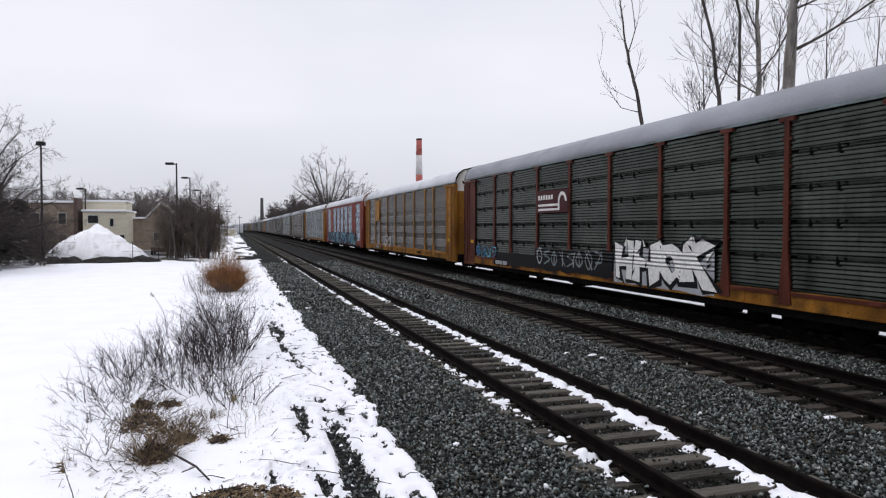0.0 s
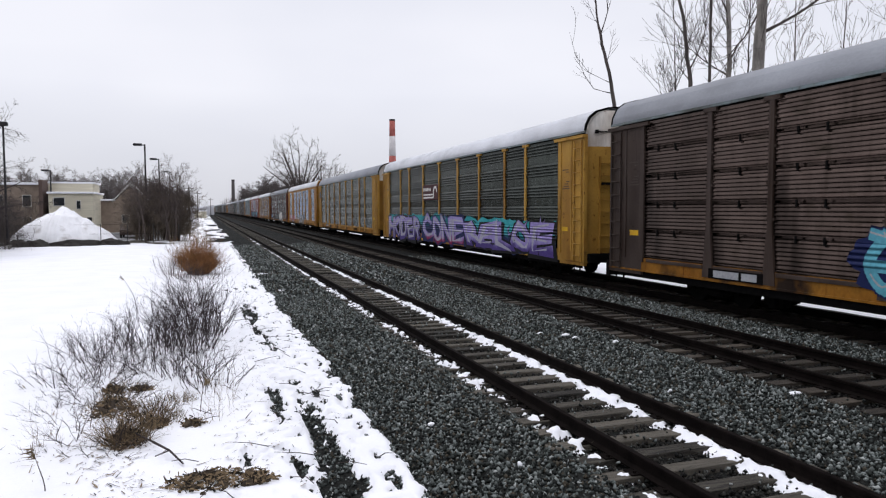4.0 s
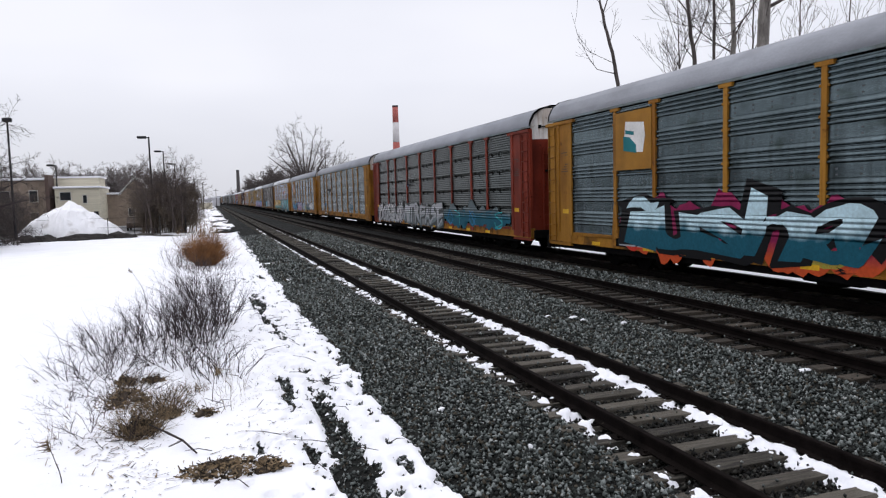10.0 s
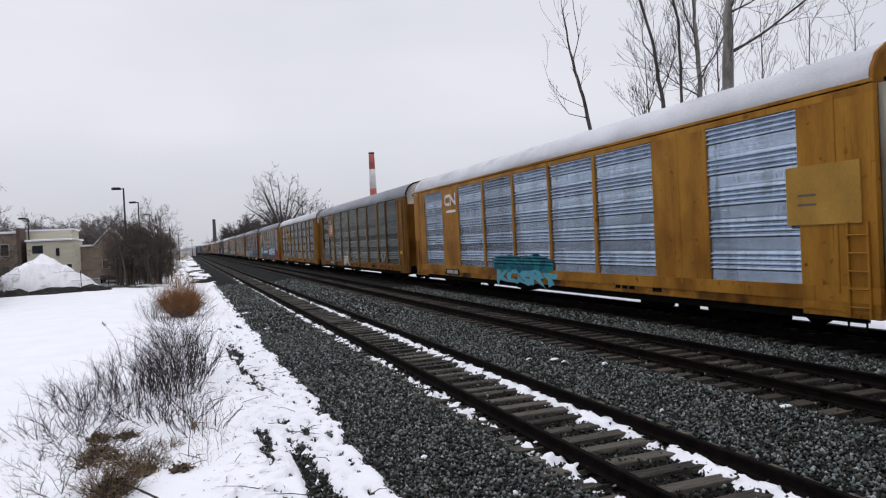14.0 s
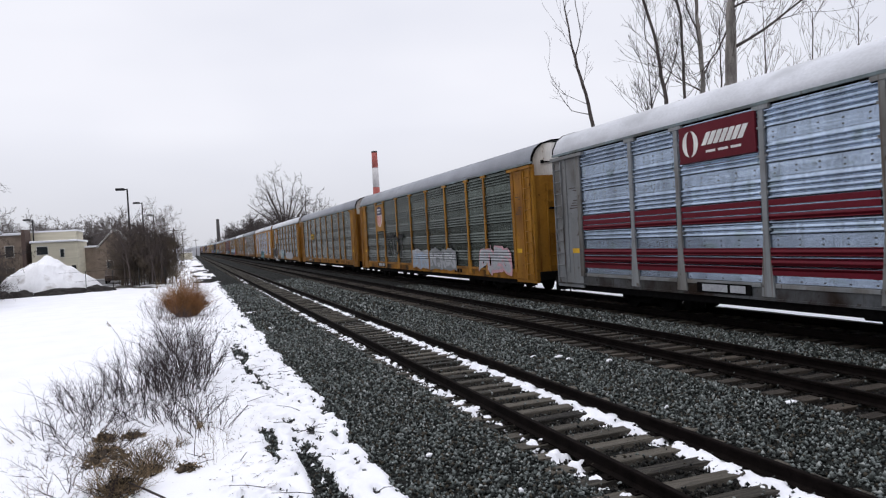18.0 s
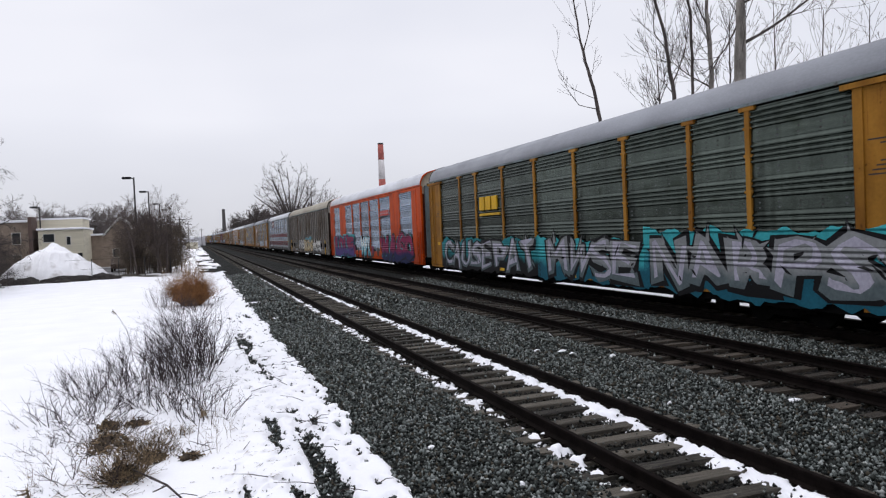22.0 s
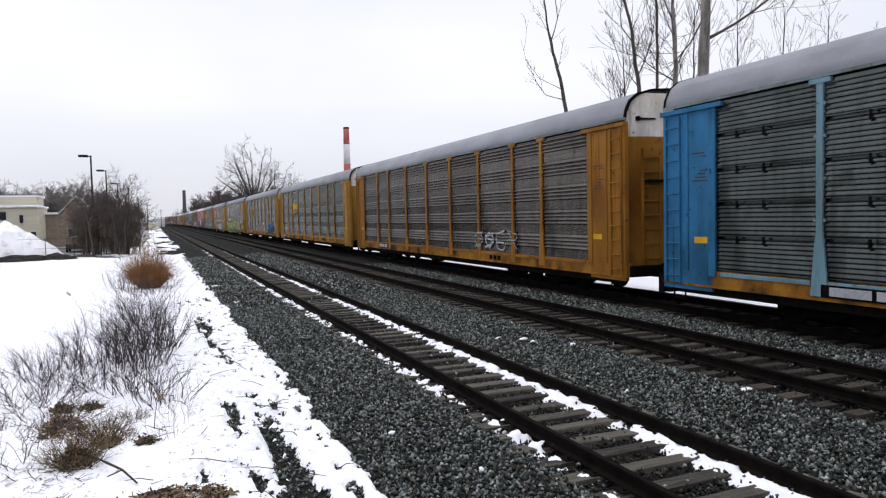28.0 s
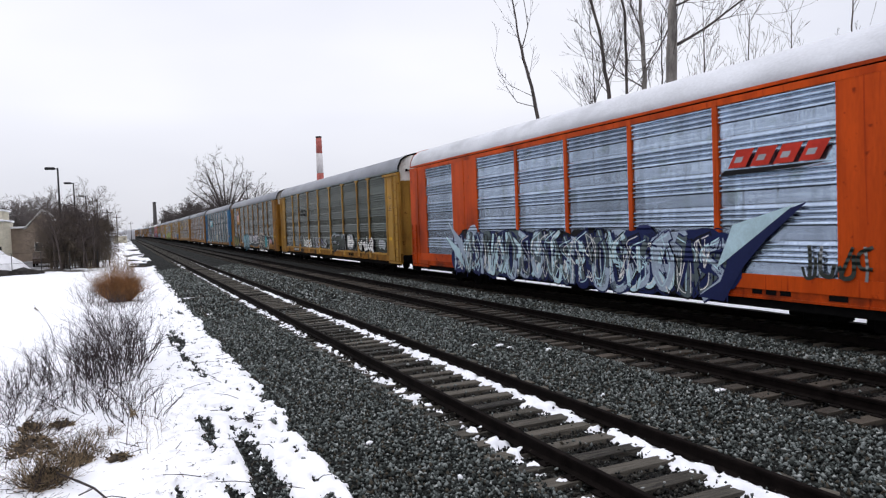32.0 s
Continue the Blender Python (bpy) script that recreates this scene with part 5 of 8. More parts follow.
def leafboard(u0, u1, z0, z1):
    """A white field with a green wedge and a torn edge."""
    w, h = u1 - u0, z1 - z0
    return [([(u0, z0 + h * 0.1), (u0 + w * 0.9, z0), (u1, z0 + h * 0.5), (u1 - w * 0.05, z1 - h * 0.1), (u0 + w * 0.1, z1)], "white", "white field of a plain emblem", 0.052),
            ([(u0, z0 + h * 0.1), (u0 + w * 0.62, z0), (u0 + w * 0.6, z0 + h * 0.25), (u0 + w * 0.3, z0 + h * 0.5), (u0, z0 + h * 0.55)], "teal", "", 0.055),
            ([(u0 + w * 0.1, z0 + h * 0.62), (u0 + w * 0.5, z0 + h * 0.55), (u0 + w * 0.5, z0 + h * 0.66), (u0 + w * 0.1, z0 + h * 0.74)], "teal", "", 0.055)]


def frame_tag(u0, u1, z0, z1, key="lightgrey"):
    """Thin sprayed lines that make an open frame."""
    return [(u0, u1, z1 - 0.07, z1, key, "", 0.0362), (u0, u0 + 0.08, z0, z1, key, "", 0.0358), (u1 - 0.07, u1, z0 + 0.2, z1, key, "", 0.0366), (u0 + 0.2, u1, z0, z0 + 0.05, key, "", 0.037), ((u0 + u1) / 2, u1, (z0 + z1) / 2, (z0 + z1) / 2 + 0.04, key, "", 0.0374)]


def bars(u, z, w, h, key, n=3):
    return [(u + w * k / n, u + w * (k + 0.78) / n, z, z + h, key, "", 0.052) for k in range(n)]


def round_shape(cu, cz, ru, rz, power=1.0, n=22):
    return [(cu + ru * math.copysign(abs(math.cos(2 * math.pi * k / n)) ** power, math.cos(2 * math.pi * k / n)), cz + rz * math.copysign(abs(math.sin(2 * math.pi * k / n)) ** power, math.sin(2 * math.pi * k / n))) for k in range(n)]


GLINTS = (3.2, 6.2, 9.2, 12.2, 15.2, 18.2, 21.0, 23.6)
FRAMED = [(a, b, c, d, "black", "", 0.02) for a, b, c, d in ((5.0, 6.2, 3.6, 3.66), (5.0, 6.2, 4.24, 4.3), (5.0, 5.06, 3.6, 4.3), (6.14, 6.2, 3.6, 4.3), (5.14, 5.42, 3.76, 4.14), (5.48, 5.74, 3.76, 4.14), (5.8, 6.06, 3.76, 4.14))]
SPECS = {
    0: spec("dark grey autorack car with rusty red posts and white blocks", panel="darkgreen", post="rust", sill="ochre", seams=True, end="rust", roof="roof", shapes=arch(9.62, 3.2, 2.86),
            patches=[(9.4, 15.8, 0.85, 1.75, "black", 4, 0.06), (15.9, 21.1, 0.75, 1.95, "lightgrey", 5, 0.05), (4.8, 9.4, 0.85, 1.4, "black", 6, 0.06)],
            art=[("HHOK", 15.9, 21.0, 0.80, 2.25, "white", "black", "", "", 3, 0.075)],
            graffiti=[(9.5, 15.2, 1.05, 1.75, 8, 11, ["grey", "dullsilver", "lightgrey"], "tag"), (1.8, 4.8, 1.1, 1.7, 4, 13, ["blue", "cyan", "blue"], "tag")]),
    1: spec("yellow autorack car with bright galvanised panels", "B", "silver", "yellow", roof="snowroof", cap="yellow", signs=FRAMED,
            art=[("DREPH", 12.6, 16.9, 0.72, 1.8, "lightgrey", "black", "", "", 5, 0.045)],
            graffiti=[(1.6, 4.6, 0.95, 1.85, 6, 21, ["rose", "pink", "rose"], "tag"), (4.6, 7.7, 0.95, 1.8, 6, 24, ["pink", "signred", "rose"], "tag"), (17.0, 17.9, 1.5, 1.8, 2, 22, ["grey", "dullsilver"], "tag")]),
    2: spec("green autorack car with pale yellow posts and wide feet", panel="green", post="pale_yellow", sill="yellow", shapes=[(round_shape(1.0, 4.15, 0.36, 0.40), "navy", "round blue emblem", 0.05), (round_shape(1.0, 4.25, 0.2, 0.1), "cyan", "", 0.053), ([(0.78, 3.92), (1.22, 3.92), (1.22, 4.0), (0.78, 4.0)], "cyan", "", 0.053)],
            graffiti=[(18.8, 20.6, 1.2, 1.9, 3, 31, ["grey", "dullsilver"], "tag"), (22.0, 25.8, 1.2, 2.0, 5, 32, ["grey", "dullsilver", "lightgrey"], "tag")]),
    3: spec("dark autorack car with lilac graffiti along its foot", panel="darkgreen", post="pale_yellow", roof="snowroof", marks=GLINTS, shapes=arch(9.62, 3.12, 2.78, 0.86),
            patches=[(1.3, 9.4, 1.3, 2.25, ("black", "aqua", 1.7), 7), (9.2, 17.4, 0.75, 2.2, ("navy", "teal", 1.7), 8), (16.4, 26.3, 0.72, 2.1, ("navy", "aqua", 1.5), 9)],
            art=[("HODER", 1.5, 9.0, 0.62, 2.2, ("violet", "lilac", 1.3), "black", "", "lavender", 7, 0.055), ("CONE", 9.6, 16.3, 0.7, 2.25, ("crimson", "lilac", 1.0), "navy", "", "lavender", 8, 0.05), ("RELOE", 16.8, 26.0, 0.70, 2.05, ("violet", "lilac", 1.1), "black", "", "lavender", 9, 0.07)]),
    4: spec("dark brown autorack car with pale graffiti", panel="darkbrown", post="darkbrown", sill="ochre", seams=True, graffiti=[(9, 13, 1.0, 2.1, 4, 51, ["navy", "cyan", "lightgrey"], "blob"), (13.6, 19.0, 1.0, 2.3, 3, 52, ["grey", "lightgrey", "lightgrey"], "blob")]),
    5: spec("silver autorack car with yellow posts and bright teal graffiti", panel="silver", post="yellow", roof="snowroof", marks=GLINTS, shapes=slanted(18.9, 21.3, 3.4, 3.9) + [(round_shape(14.9, 1.55, 0.95, 1.0, 0.7), "black"), (round_shape(14.9, 1.75, 0.8, 0.7, 0.7), "aqua", "", 0.060), (round_shape(14.9, 1.55, 0.3, 0.55, 0.8), "cyan", "", 0.063), (round_shape(16.95, 1.55, 0.75, 0.95), "black", "", 0.066), (round_shape(16.85, 1.6, 0.5, 0.62), "ice", "", 0.069), (round_shape(16.9, 1.35, 0.26, 0.28), "signred", "", 0.072)],
            patches=[(1.4, 13.4, 0.72, 1.5, ("limedark", "ember", 1.3), 12), (12.9, 18.0, 0.55, 1.25, "deepteal", 13), (18.2, 26.9, 0.95, 2.35, ("deepteal", "red", 1.5), 14, 0.3)],
            art=[("DMINCOE", 2.4, 13.1, 0.85, 2.4, ("aqua", "signyellow", 1.35), "black", "", "cream", 12, 0.065), ("ROTOUK", 17.5, 26.6, 0.66, 2.5, ("teal", "aqua", 1.6), "deepteal", "", "ice", 13, 0.085)]),
    6: spec("pale galvanised autorack car with yellow posts and a shield", panel="dullsilver", post="yellow", signs=SHIELD, shapes=shield(4.9, 6.1, 3.5, 4.85),
            words=[("BUILDING AMERICA", 7.2, 4.15, 0.46, "black", "black lettering", 0.058)],
            patches=[(9.4, 14.5, 0.95, 1.8, "lavender", 15, 0.3), (18.6, 22.4, 1.0, 1.75, ("deepteal", "slate", 1.3), 16, 0.3), (15.3, 17.4, 0.9, 1.7, "silver", 17, 0.3), (17.2, 18.7, 0.85, 1.8, "limedull", 18, 0.2)],
            art=[("NAG", 3.7, 8.2, 0.95, 1.95, "blue", "navy", "", "cyan", 15, 0.03), ("FMFC", 9.6, 14.2, 0.95, 2.0, ("rose", "lavender", 1.4), "purple", "", "", 16, 0.04), ("UEC", 15.4, 18.2, 1.0, 1.8, "silver", "slate", "", "lightgrey", 17, 0.045), ("ASEN", 21.7, 26.0, 1.15, 1.95, ("silver", "lightgrey", 1.5), "slate", "", "white", 18, 0.045)]),
    7: spec("pale galvanised autorack car with plain yellow posts", panel="dullsilver", post="yellow", signs=bars(7.0, 3.3, 2.4, 0.22, "black", 7),
            graffiti=[(19.7, 21.2, 1.4, 1.9, 3, 81, ["teal", "blue"], "tag"), (4.6, 6.0, 1.6, 2.0, 3, 82, ["blue", "grey"], "tag")]),
    8: spec("dark corrugated autorack car with rusty red posts", panel="coal", post="red", sill="ochre", seams=True, end="red", cap="white", roof="roof", marks=GLINTS,
            patches=[(8.0, 17.2, 0.72, 1.95, "grey", 21, 0.18), (17.0, 26.3, 0.95, 2.0, ("deepteal", "slate", 1.6), 22, 0.25)],
            art=[("VITRFASE", 8.2, 16.9, 0.75, 2.1, ("dullsilver", "lightgrey", 1.3), "coal", "", "lightgrey", 22, 0.04)],
            graffiti=[(1.2, 8.4, 0.72, 2.0, 9, 91, ["black", "lightgrey", "white"], "wild"), (17.6, 25.6, 0.95, 1.8, 7, 93, ["deepteal", "aqua", "blue"], "tag"), (9.5, 10.9, 3.2, 3.7, 2, 94, ["black", "navy"], "tag")]),
    9: spec("galvanised autorack car with ice-blue graffiti over red", panel="slate", post="yellow", marks=GLINTS, signs=[(4.5, 6.4, 3.2, 5.0, "yellow", "yellow emblem board", 0.045)], shapes=leafboard(4.95, 6.1, 3.7, 4.7),
            patches=[(4.7, 14.6, 0.72, 2.15, ("ember", "crimson", 1.0), 23, 0.25), (14.4, 26.3, 0.62, 2.1, ("ember", "crimson", 1.0), 24, 0.25), (4.9, 6.4, 0.75, 1.1, "signred", 67, 0.3), (11.8, 13.2, 0.8, 1.15, "limedull", 68, 0.3)],
            art=[("iusha", 5.3, 14.0, 0.8, 2.5, ("deepteal", "ice", 1.5), "black", "", "", 23, 0.03, 0.3), ("EMUNR", 15.6, 23.2, 0.72, 2.4, ("deepteal", "ice", 1.4), "black", "", "", 24, 0.04, 0.3)]),
    10: spec("dark dirty autorack car with yellow posts", panel="darkgreen", post="yellow", seams=True, roof="snowroof", signs=[(6.7, 9.36, 3.1, 4.05, "pale_yellow", "yellow emblem board", 0.05)], shapes=worm(7.05, 9.0, 3.25, 3.9, "black", 0.17),
             graffiti=[(6.6, 8.2, 1.2, 1.8, 2, 111, ["grey", "lightgrey"], "tag"), (12.9, 15.4, 1.2, 1.8, 4, 112, ["lightgrey", "grey"], "tag"), (15.6, 17.8, 1.15, 1.9, 4, 113, ["lightgrey", "white"], "tag")],
             art=[("SYN", 23.5, 25.7, 1.05, 1.9, "lightgrey", "", "", "", 25, 0.02)]),
    11: spec("green-brown autorack car with yellow posts and an emblem board", panel="green", post="sootyellow", signs=SHIELD, shapes=shield(4.85, 6.15, 3.45, 4.9),
             painted=[("We will", 1.75, 4.3, 0.76, "black", "black painted lettering"), ("deliver.", 1.75, 3.5, 0.76, "black", "black painted lettering")],
             art=[("BCSJ", 1.8, 4.1, 1.6, 2.2, "dullsilver", "", "", "", 26, 0.0), ("BFL", 10.4, 12.4, 0.85, 1.5, "cream", "lightgrey", "", "", 27, 0.05)],
             graffiti=[(1.8, 4.1, 1.15, 1.6, 3, 121, ["grey", "dullsilver"], "tag"), (22.2, 23.4, 1.2, 1.8, 2, 123, ["lightgrey", "grey"], "tag")]),
    12: spec("yellow autorack car with clean silver panels", "B", "silver", "yellow", corner="cream", roof="snowroof", cap="yellow", shapes=worm(4.85, 6.3, 4.2, 4.75, "white", 0.14), signs=[(4.95, 6.2, 3.85, 3.97, "white", "", 0.04), (26.2, 28.0, 2.5, 3.75, "pale_yellow", "yellow notice board", 0.05)] + bars(26.5, 2.9, 0.6, 0.05, "brown", 1) + bars(26.5, 3.1, 0.6, 0.05, "brown", 1),
             patches=[(10.4, 15.6, 1.0, 1.75, "teal", 25, 0.2)],
             art=[("KCSRT", 10.8, 15.9, 0.62, 1.15, "cyan", "", "", "", 29, 0.05), ("BSOT", 10.7, 15.4, 1.15, 1.75, "deepteal", "", "", "", 28, 0.03)]),
    13: spec("green autorack car with snowy roof and black lettering", panel="green", post="yellow", seams=True, roof="snowroof", signs=[(4.45, 6.6, 3.0, 5.0, "yellow", "yellow emblem board", 0.045)] + bars(4.7, 3.3, 1.6, 0.12, "black", 7), shapes=shield(5.0, 6.05, 3.65, 4.8),
             patches=[(1.4, 4.8, 1.4, 2.0, "crimson", 26, 0.3), (9.5, 13.2, 0.8, 2.0, ("grey", "lightgrey", 1.4), 27, 0.1), (15.0, 22.0, 0.8, 1.7, "lightgrey", 28, 0.15)],
             art=[("HOSER", -0.4, 4.8, 0.75, 2.2, "black", "black", "white", "", 31, 0.05), ("BST", 9.9, 13.0, 0.85, 1.9, "grey", "cyan", "", "white", 32, 0.045)]),
    14: spec("green-grey autorack car with yellow posts and plates", panel="green", post="yellow", signs=[(6.8, 8.3, 3.1, 3.6, "signyellow", "yellow emblem board", 0.05)] + bars(6.95, 3.2, 1.2, 0.25, "black", 3)),
    15: spec("dark green autorack car with pale blocks of graffiti", panel="green", post="yellow", signs=SHIELD, shapes=shield(4.9, 6.15, 3.5, 4.9),
             patches=[(12.6, 15.5, 0.85, 1.9, "lightgrey", 31, 0.08), (15.7, 19.8, 0.85, 1.9, "grey", 32, 0.1)],
             art=[("STOT", 7.0, 10.8, 1.5, 2.9, "black", "", "", "", 33, 0.01), ("BOES", 12.8, 15.4, 0.95, 1.8, "silver", "", "", "", 34, 0.03), ("NCRES", 15.9, 19.7, 0.95, 1.8, "lightgrey", "grey", "", "", 35, 0.05), ("BOES", 22.8, 26.0, 0.95, 1.95, "lightgrey", "rose", "", "", 36, 0.06)]),
    16: spec("silver autorack car with grey posts and dark red stripes", panel="silver", post="grey", sill="darkgrey", roof="snowroof", end="grey", cap="white", stripes=True, number=8.05,
             signs=[(6.7, 9.35, 4.15, 5.1, "maroon", "dark red emblem board", 0.05)] + bars(7.7, 4.34, 1.3, 0.06, "white", 3), shapes=[(round_shape(7.13, 4.63, 0.3, 0.34), "white", "", 0.056), (round_shape(7.13, 4.63, 0.14, 0.34), "maroon", "", 0.058)] + slanted(7.55, 9.0, 4.4, 4.85, "white", 7)[:7]),
    17: spec("smooth brown-grey autorack car with pressed slots", "C", "brown", "palebrown", roof="beige", end="darkbrown", cap="white",
             patches=[(12.2, 18.6, 1.5, 2.3, "cyan", 35, 0.35), (12.0, 24.0, 0.62, 1.3, "black", 36, 0.2), (22.6, 24.6, 0.8, 1.8, "lightgrey", 37, 0.2)],
             art=[("VWVS", 7.6, 12.3, 0.85, 2.1, "lightgrey", "black", "", "white", 37, 0.035), ("BKSAS", 12.3, 18.5, 0.72, 2.2, "sand", "black", "", "cream", 38, 0.065), ("ARCOS", 18.6, 23.8, 0.72, 2.05, ("grey", "white", 1.3), "black", "", "white", 39, 0.06)],
             signs=bars(4.5, 1.5, 2.3, 0.24, "darkgrey", 7)),
    # end="rust": the orange door's shadow is put into a darker paint
    18: spec("bright orange autorack car with purple and teal graffiti", "B", "silver", "orange", roof="snowroof", end="rust", cap="cream", shapes=slanted(18.9, 21.2, 3.6, 4.1) + [(round_shape(16.4, 1.15, 0.38, 0.36), "darkbrown"), (round_shape(16.4, 1.3, 0.2, 0.3), "crimson", "", 0.06), (round_shape(10.1, 1.25, 0.35, 0.4), "crimson"), (round_shape(17.9, 1.2, 0.3, 0.34), "darkbrown"), (round_shape(11.6, 1.2, 0.25, 0.26), "darkbrown")],
             patches=[(1.8, 9.6, 0.66, 1.3, ("navy", "violet", 1.0), 38, 0.15), (18.8, 26.6, 0.6, 1.2, ("navy", "teal", 1.0), 39, 0.2)],
             art=[("LOUE", 1.9, 9.5, 0.68, 2.45, ("violet", "crimson", 1.35), "navy", "aqua", "", 41, 0.07), ("MFK", 12.6, 15.7, 0.8, 2.4, ("cyan", "ice", 1.5), "black", "", "white", 42, 0.085), ("WASO", 18.7, 26.5, 0.62, 2.5, ("navy", "crimson", 1.25), "black", "", "", 43, 0.075)],
             graffiti=[(19.0, 26.4, 0.8, 2.6, 8, 183, ["cyan", "aqua", "black"], "tag"), (2.2, 9.2, 0.8, 2.4, 7, 184, ["aqua", "navy", "cyan"], "tag")]),
    19: spec("green autorack car with teal and silver graffiti", panel="green", post="yellow", signs=[(7.0, 9.2, 3.15, 3.25, "signyellow", "", 0.05)] + bars(7.0, 3.4, 2.1, 0.6, "signyellow", 3), marks=(9.2, 15.2, 21.0, 23.6),
             patches=[(1.5, 12.8, 0.62, 2.05, ("black", "teal", 1.2), 41, 0.12), (12.6, 19.6, 0.62, 2.1, ("deepteal", "aqua", 1.2), 42, 0.12), (19.4, 27.6, 0.62, 2.3, ("deepteal", "aqua", 1.6), 43, 0.12)],
             art=[("CAUSE", 2.0, 8.2, 0.72, 2.05, ("slate", "grey", 1.3), "black", "", "lavender", 44, 0.05), ("PAT", 8.4, 12.4, 0.72, 2.05, ("slate", "grey", 1.3), "black", "", "lavender", 45, 0.05), ("MWSE", 13.4, 19.0, 0.72, 2.1, ("slate", "grey", 1.2), "black", "", "lavender", 46, 0.055), ("NARPS", 19.8, 27.2, 0.7, 2.2, ("slate", "grey", 1.2), "black", "", "lavender", 47, 0.075)]),
    20: spec("green autorack car with yellow posts and a red board", panel="dullgreen", post="pale_yellow", sill="yellow", signs=[(6.7, 9.35, 2.95, 4.95, "signred", "red emblem board", 0.05)] + [row for w, z, n in ((2.1, 4.3, 8), (1.5, 3.75, 7), (1.6, 3.2, 7)) for row in bars(6.95, z, w, 0.26, "white", n)],
             patches=[(12.8, 14.4, 0.9, 1.8, "lavender", 44, 0.2), (15.5, 18.8, 0.72, 1.8, "cream", 45, 0.2), (18.8, 21.5, 0.66, 1.95, "blue", 46, 0.08), (18.7, 21.3, 0.6, 1.0, "ember", 47, 0.3)],
             art=[("CU", 12.8, 14.5, 0.9, 1.8, "lightgrey", "lilac", "", "", 51, 0.05), ("RCSG", 15.5, 19.0, 0.7, 1.8, "cream", "black", "", "white", 52, 0.055), ("UK", 19.2, 21.4, 0.75, 1.85, "lilac", "blue", "lavender", "", 53, 0.06), ("NGE", 21.7, 24.0, 1.3, 2.0, "lightgrey", "", "", "", 54, 0.0)]),
    21: spec("galvanised autorack car with lime-green graffiti lettering", panel="dullsilver", post="pale_yellow", sill="yellow", signs=[(4.5, 6.4, 3.0, 4.95, "pale_yellow", "yellow emblem board", 0.045)],
             shapes=leafboard(4.95, 6.1, 3.65, 4.65) + [(round_shape(20.28, 2.24, 0.56, 0.50, 0.35), "black", "speech bubble painted white", 0.0355), (round_shape(20.28, 2.24, 0.48, 0.43, 0.35), "white", "", 0.0395), (round_shape(21.78, 1.85, 1.0, 0.98, 0.8), "limedull", "", 0.054), (round_shape(21.78, 1.9, 0.86, 0.86, 0.85), "red", "plain red painted shape", 0.058), (round_shape(21.72, 1.45, 0.40, 0.72, 0.7), "flesh", "plain tan painted shape", 0.062), (round_shape(21.72, 0.85, 0.5, 0.12, 0.8), "black", "", 0.066)],
             patches=[(4.6, 9.5, 2.4, 2.9, "lavender", 48, 0.06), (19.2, 21.0, 1.0, 1.75, "lavender", 49, 0.1), (22.4, 23.6, 1.9, 2.5, "lavender", 50, 0.06), (3.2, 13.4, 0.66, 1.75, "black", 51, 0.1), (13.2, 20.2, 0.62, 2.2, "black", 65, 0.1), (2.6, 20.6, 0.5, 0.9, "limedark", 66, 0.2)],
             art=[("AGARANDO", 3.9, 13.0, 0.78, 2.3, ("limedark", "limedull", 1.2), "black", "", "palelime", 58, 0.065), (":", 13.0, 13.5, 1.3, 2.0, "white", "black", "", "", 59, 0.05), ("TETAS", 13.3, 19.8, 0.72, 2.55, ("limedark", "limedull", 1.2), "black", "", "palelime", 60, 0.085, -0.3), ("ANYTIME", 19.84, 20.74, 2.42, 2.60, "navy", "", "", "", 61, 0.01), ("YOU", 20.05, 20.5, 2.15, 2.34, "navy", "", "", "", 62, 0.01), ("WANT!", 19.86, 20.7, 1.90, 2.08, "navy", "", "", "", 63, 0.01),
                  ("WISH", 23.8, 26.3, 1.85, 2.6, "limedull", "black", "", "palelime", 64, 0.05), ("AMAZE", 23.7, 26.6, 1.05, 1.85, "limedull", "black", "", "palelime", 65, 0.05), ("GM", 2.5, 3.9, 0.9, 2.5, "teal", "black", "", "white", 66, 0.06), ("SOB", 26.8, 28.0, 1.8, 2.4, "slate", "black", "", "", 67, 0.03)],
             marks=(23.6,)),
    22: spec("green-grey autorack car with yellow posts and blue lettering", panel="green", post="pale_yellow", sill="yellow", shapes=worm(7.2, 8.8, 3.35, 3.85, "black", 0.13),
             signs=[(6.75, 9.4, 3.2, 4.0, "pale_yellow", "yellow emblem board", 0.05)] + [(u - 0.09, u + 0.09, 1.42, 1.85, "signyellow", "bright yellow band on a post", 0.037) for u in (4.4, 6.5, 9.5, 12.5, 15.5, 18.5)]
             + frame_tag(13.0, 14.55, 1.25, 2.08) + frame_tag(14.8, 16.75, 1.1, 2.1) + [(13.45, 13.98, 1.42, 1.75, "lightgrey", "", 0.036), (14.98, 15.32, 1.36, 1.74, "lightgrey", "", 0.036)],
             graffiti=[(2.0, 6.0, 1.2, 2.0, 5, 221, ["purple", "lilac"], "tag"), (17.4, 18.3, 1.95, 2.2, 3, 223, ["white", "lightgrey"], "tag")],
             art=[("DEAM", 20.8, 24.5, 0.95, 2.0, "navy", "navy", "cyan", "blue", 68, 0.03)]),
    23: spec("green autorack car with yellow posts and wide feet", panel="green", number=1.92, post="pale_yellow", sill="yellow", signs=[(7.2, 9.1, 3.15, 3.27, "signyellow", "", 0.05), (7.25, 9.05, 3.36, 3.98, "darkbrown", "", 0.047)] + bars(7.2, 3.4, 2.1, 0.55, "signyellow", 3)),
    24: spec("brown autorack car with yellow end plates", panel="greybrown", post="ochre", sill="yellow", graffiti=[(18, 22, 1.2, 2.0, 4, 241, ["lightgrey", "grey"], "tag")]),
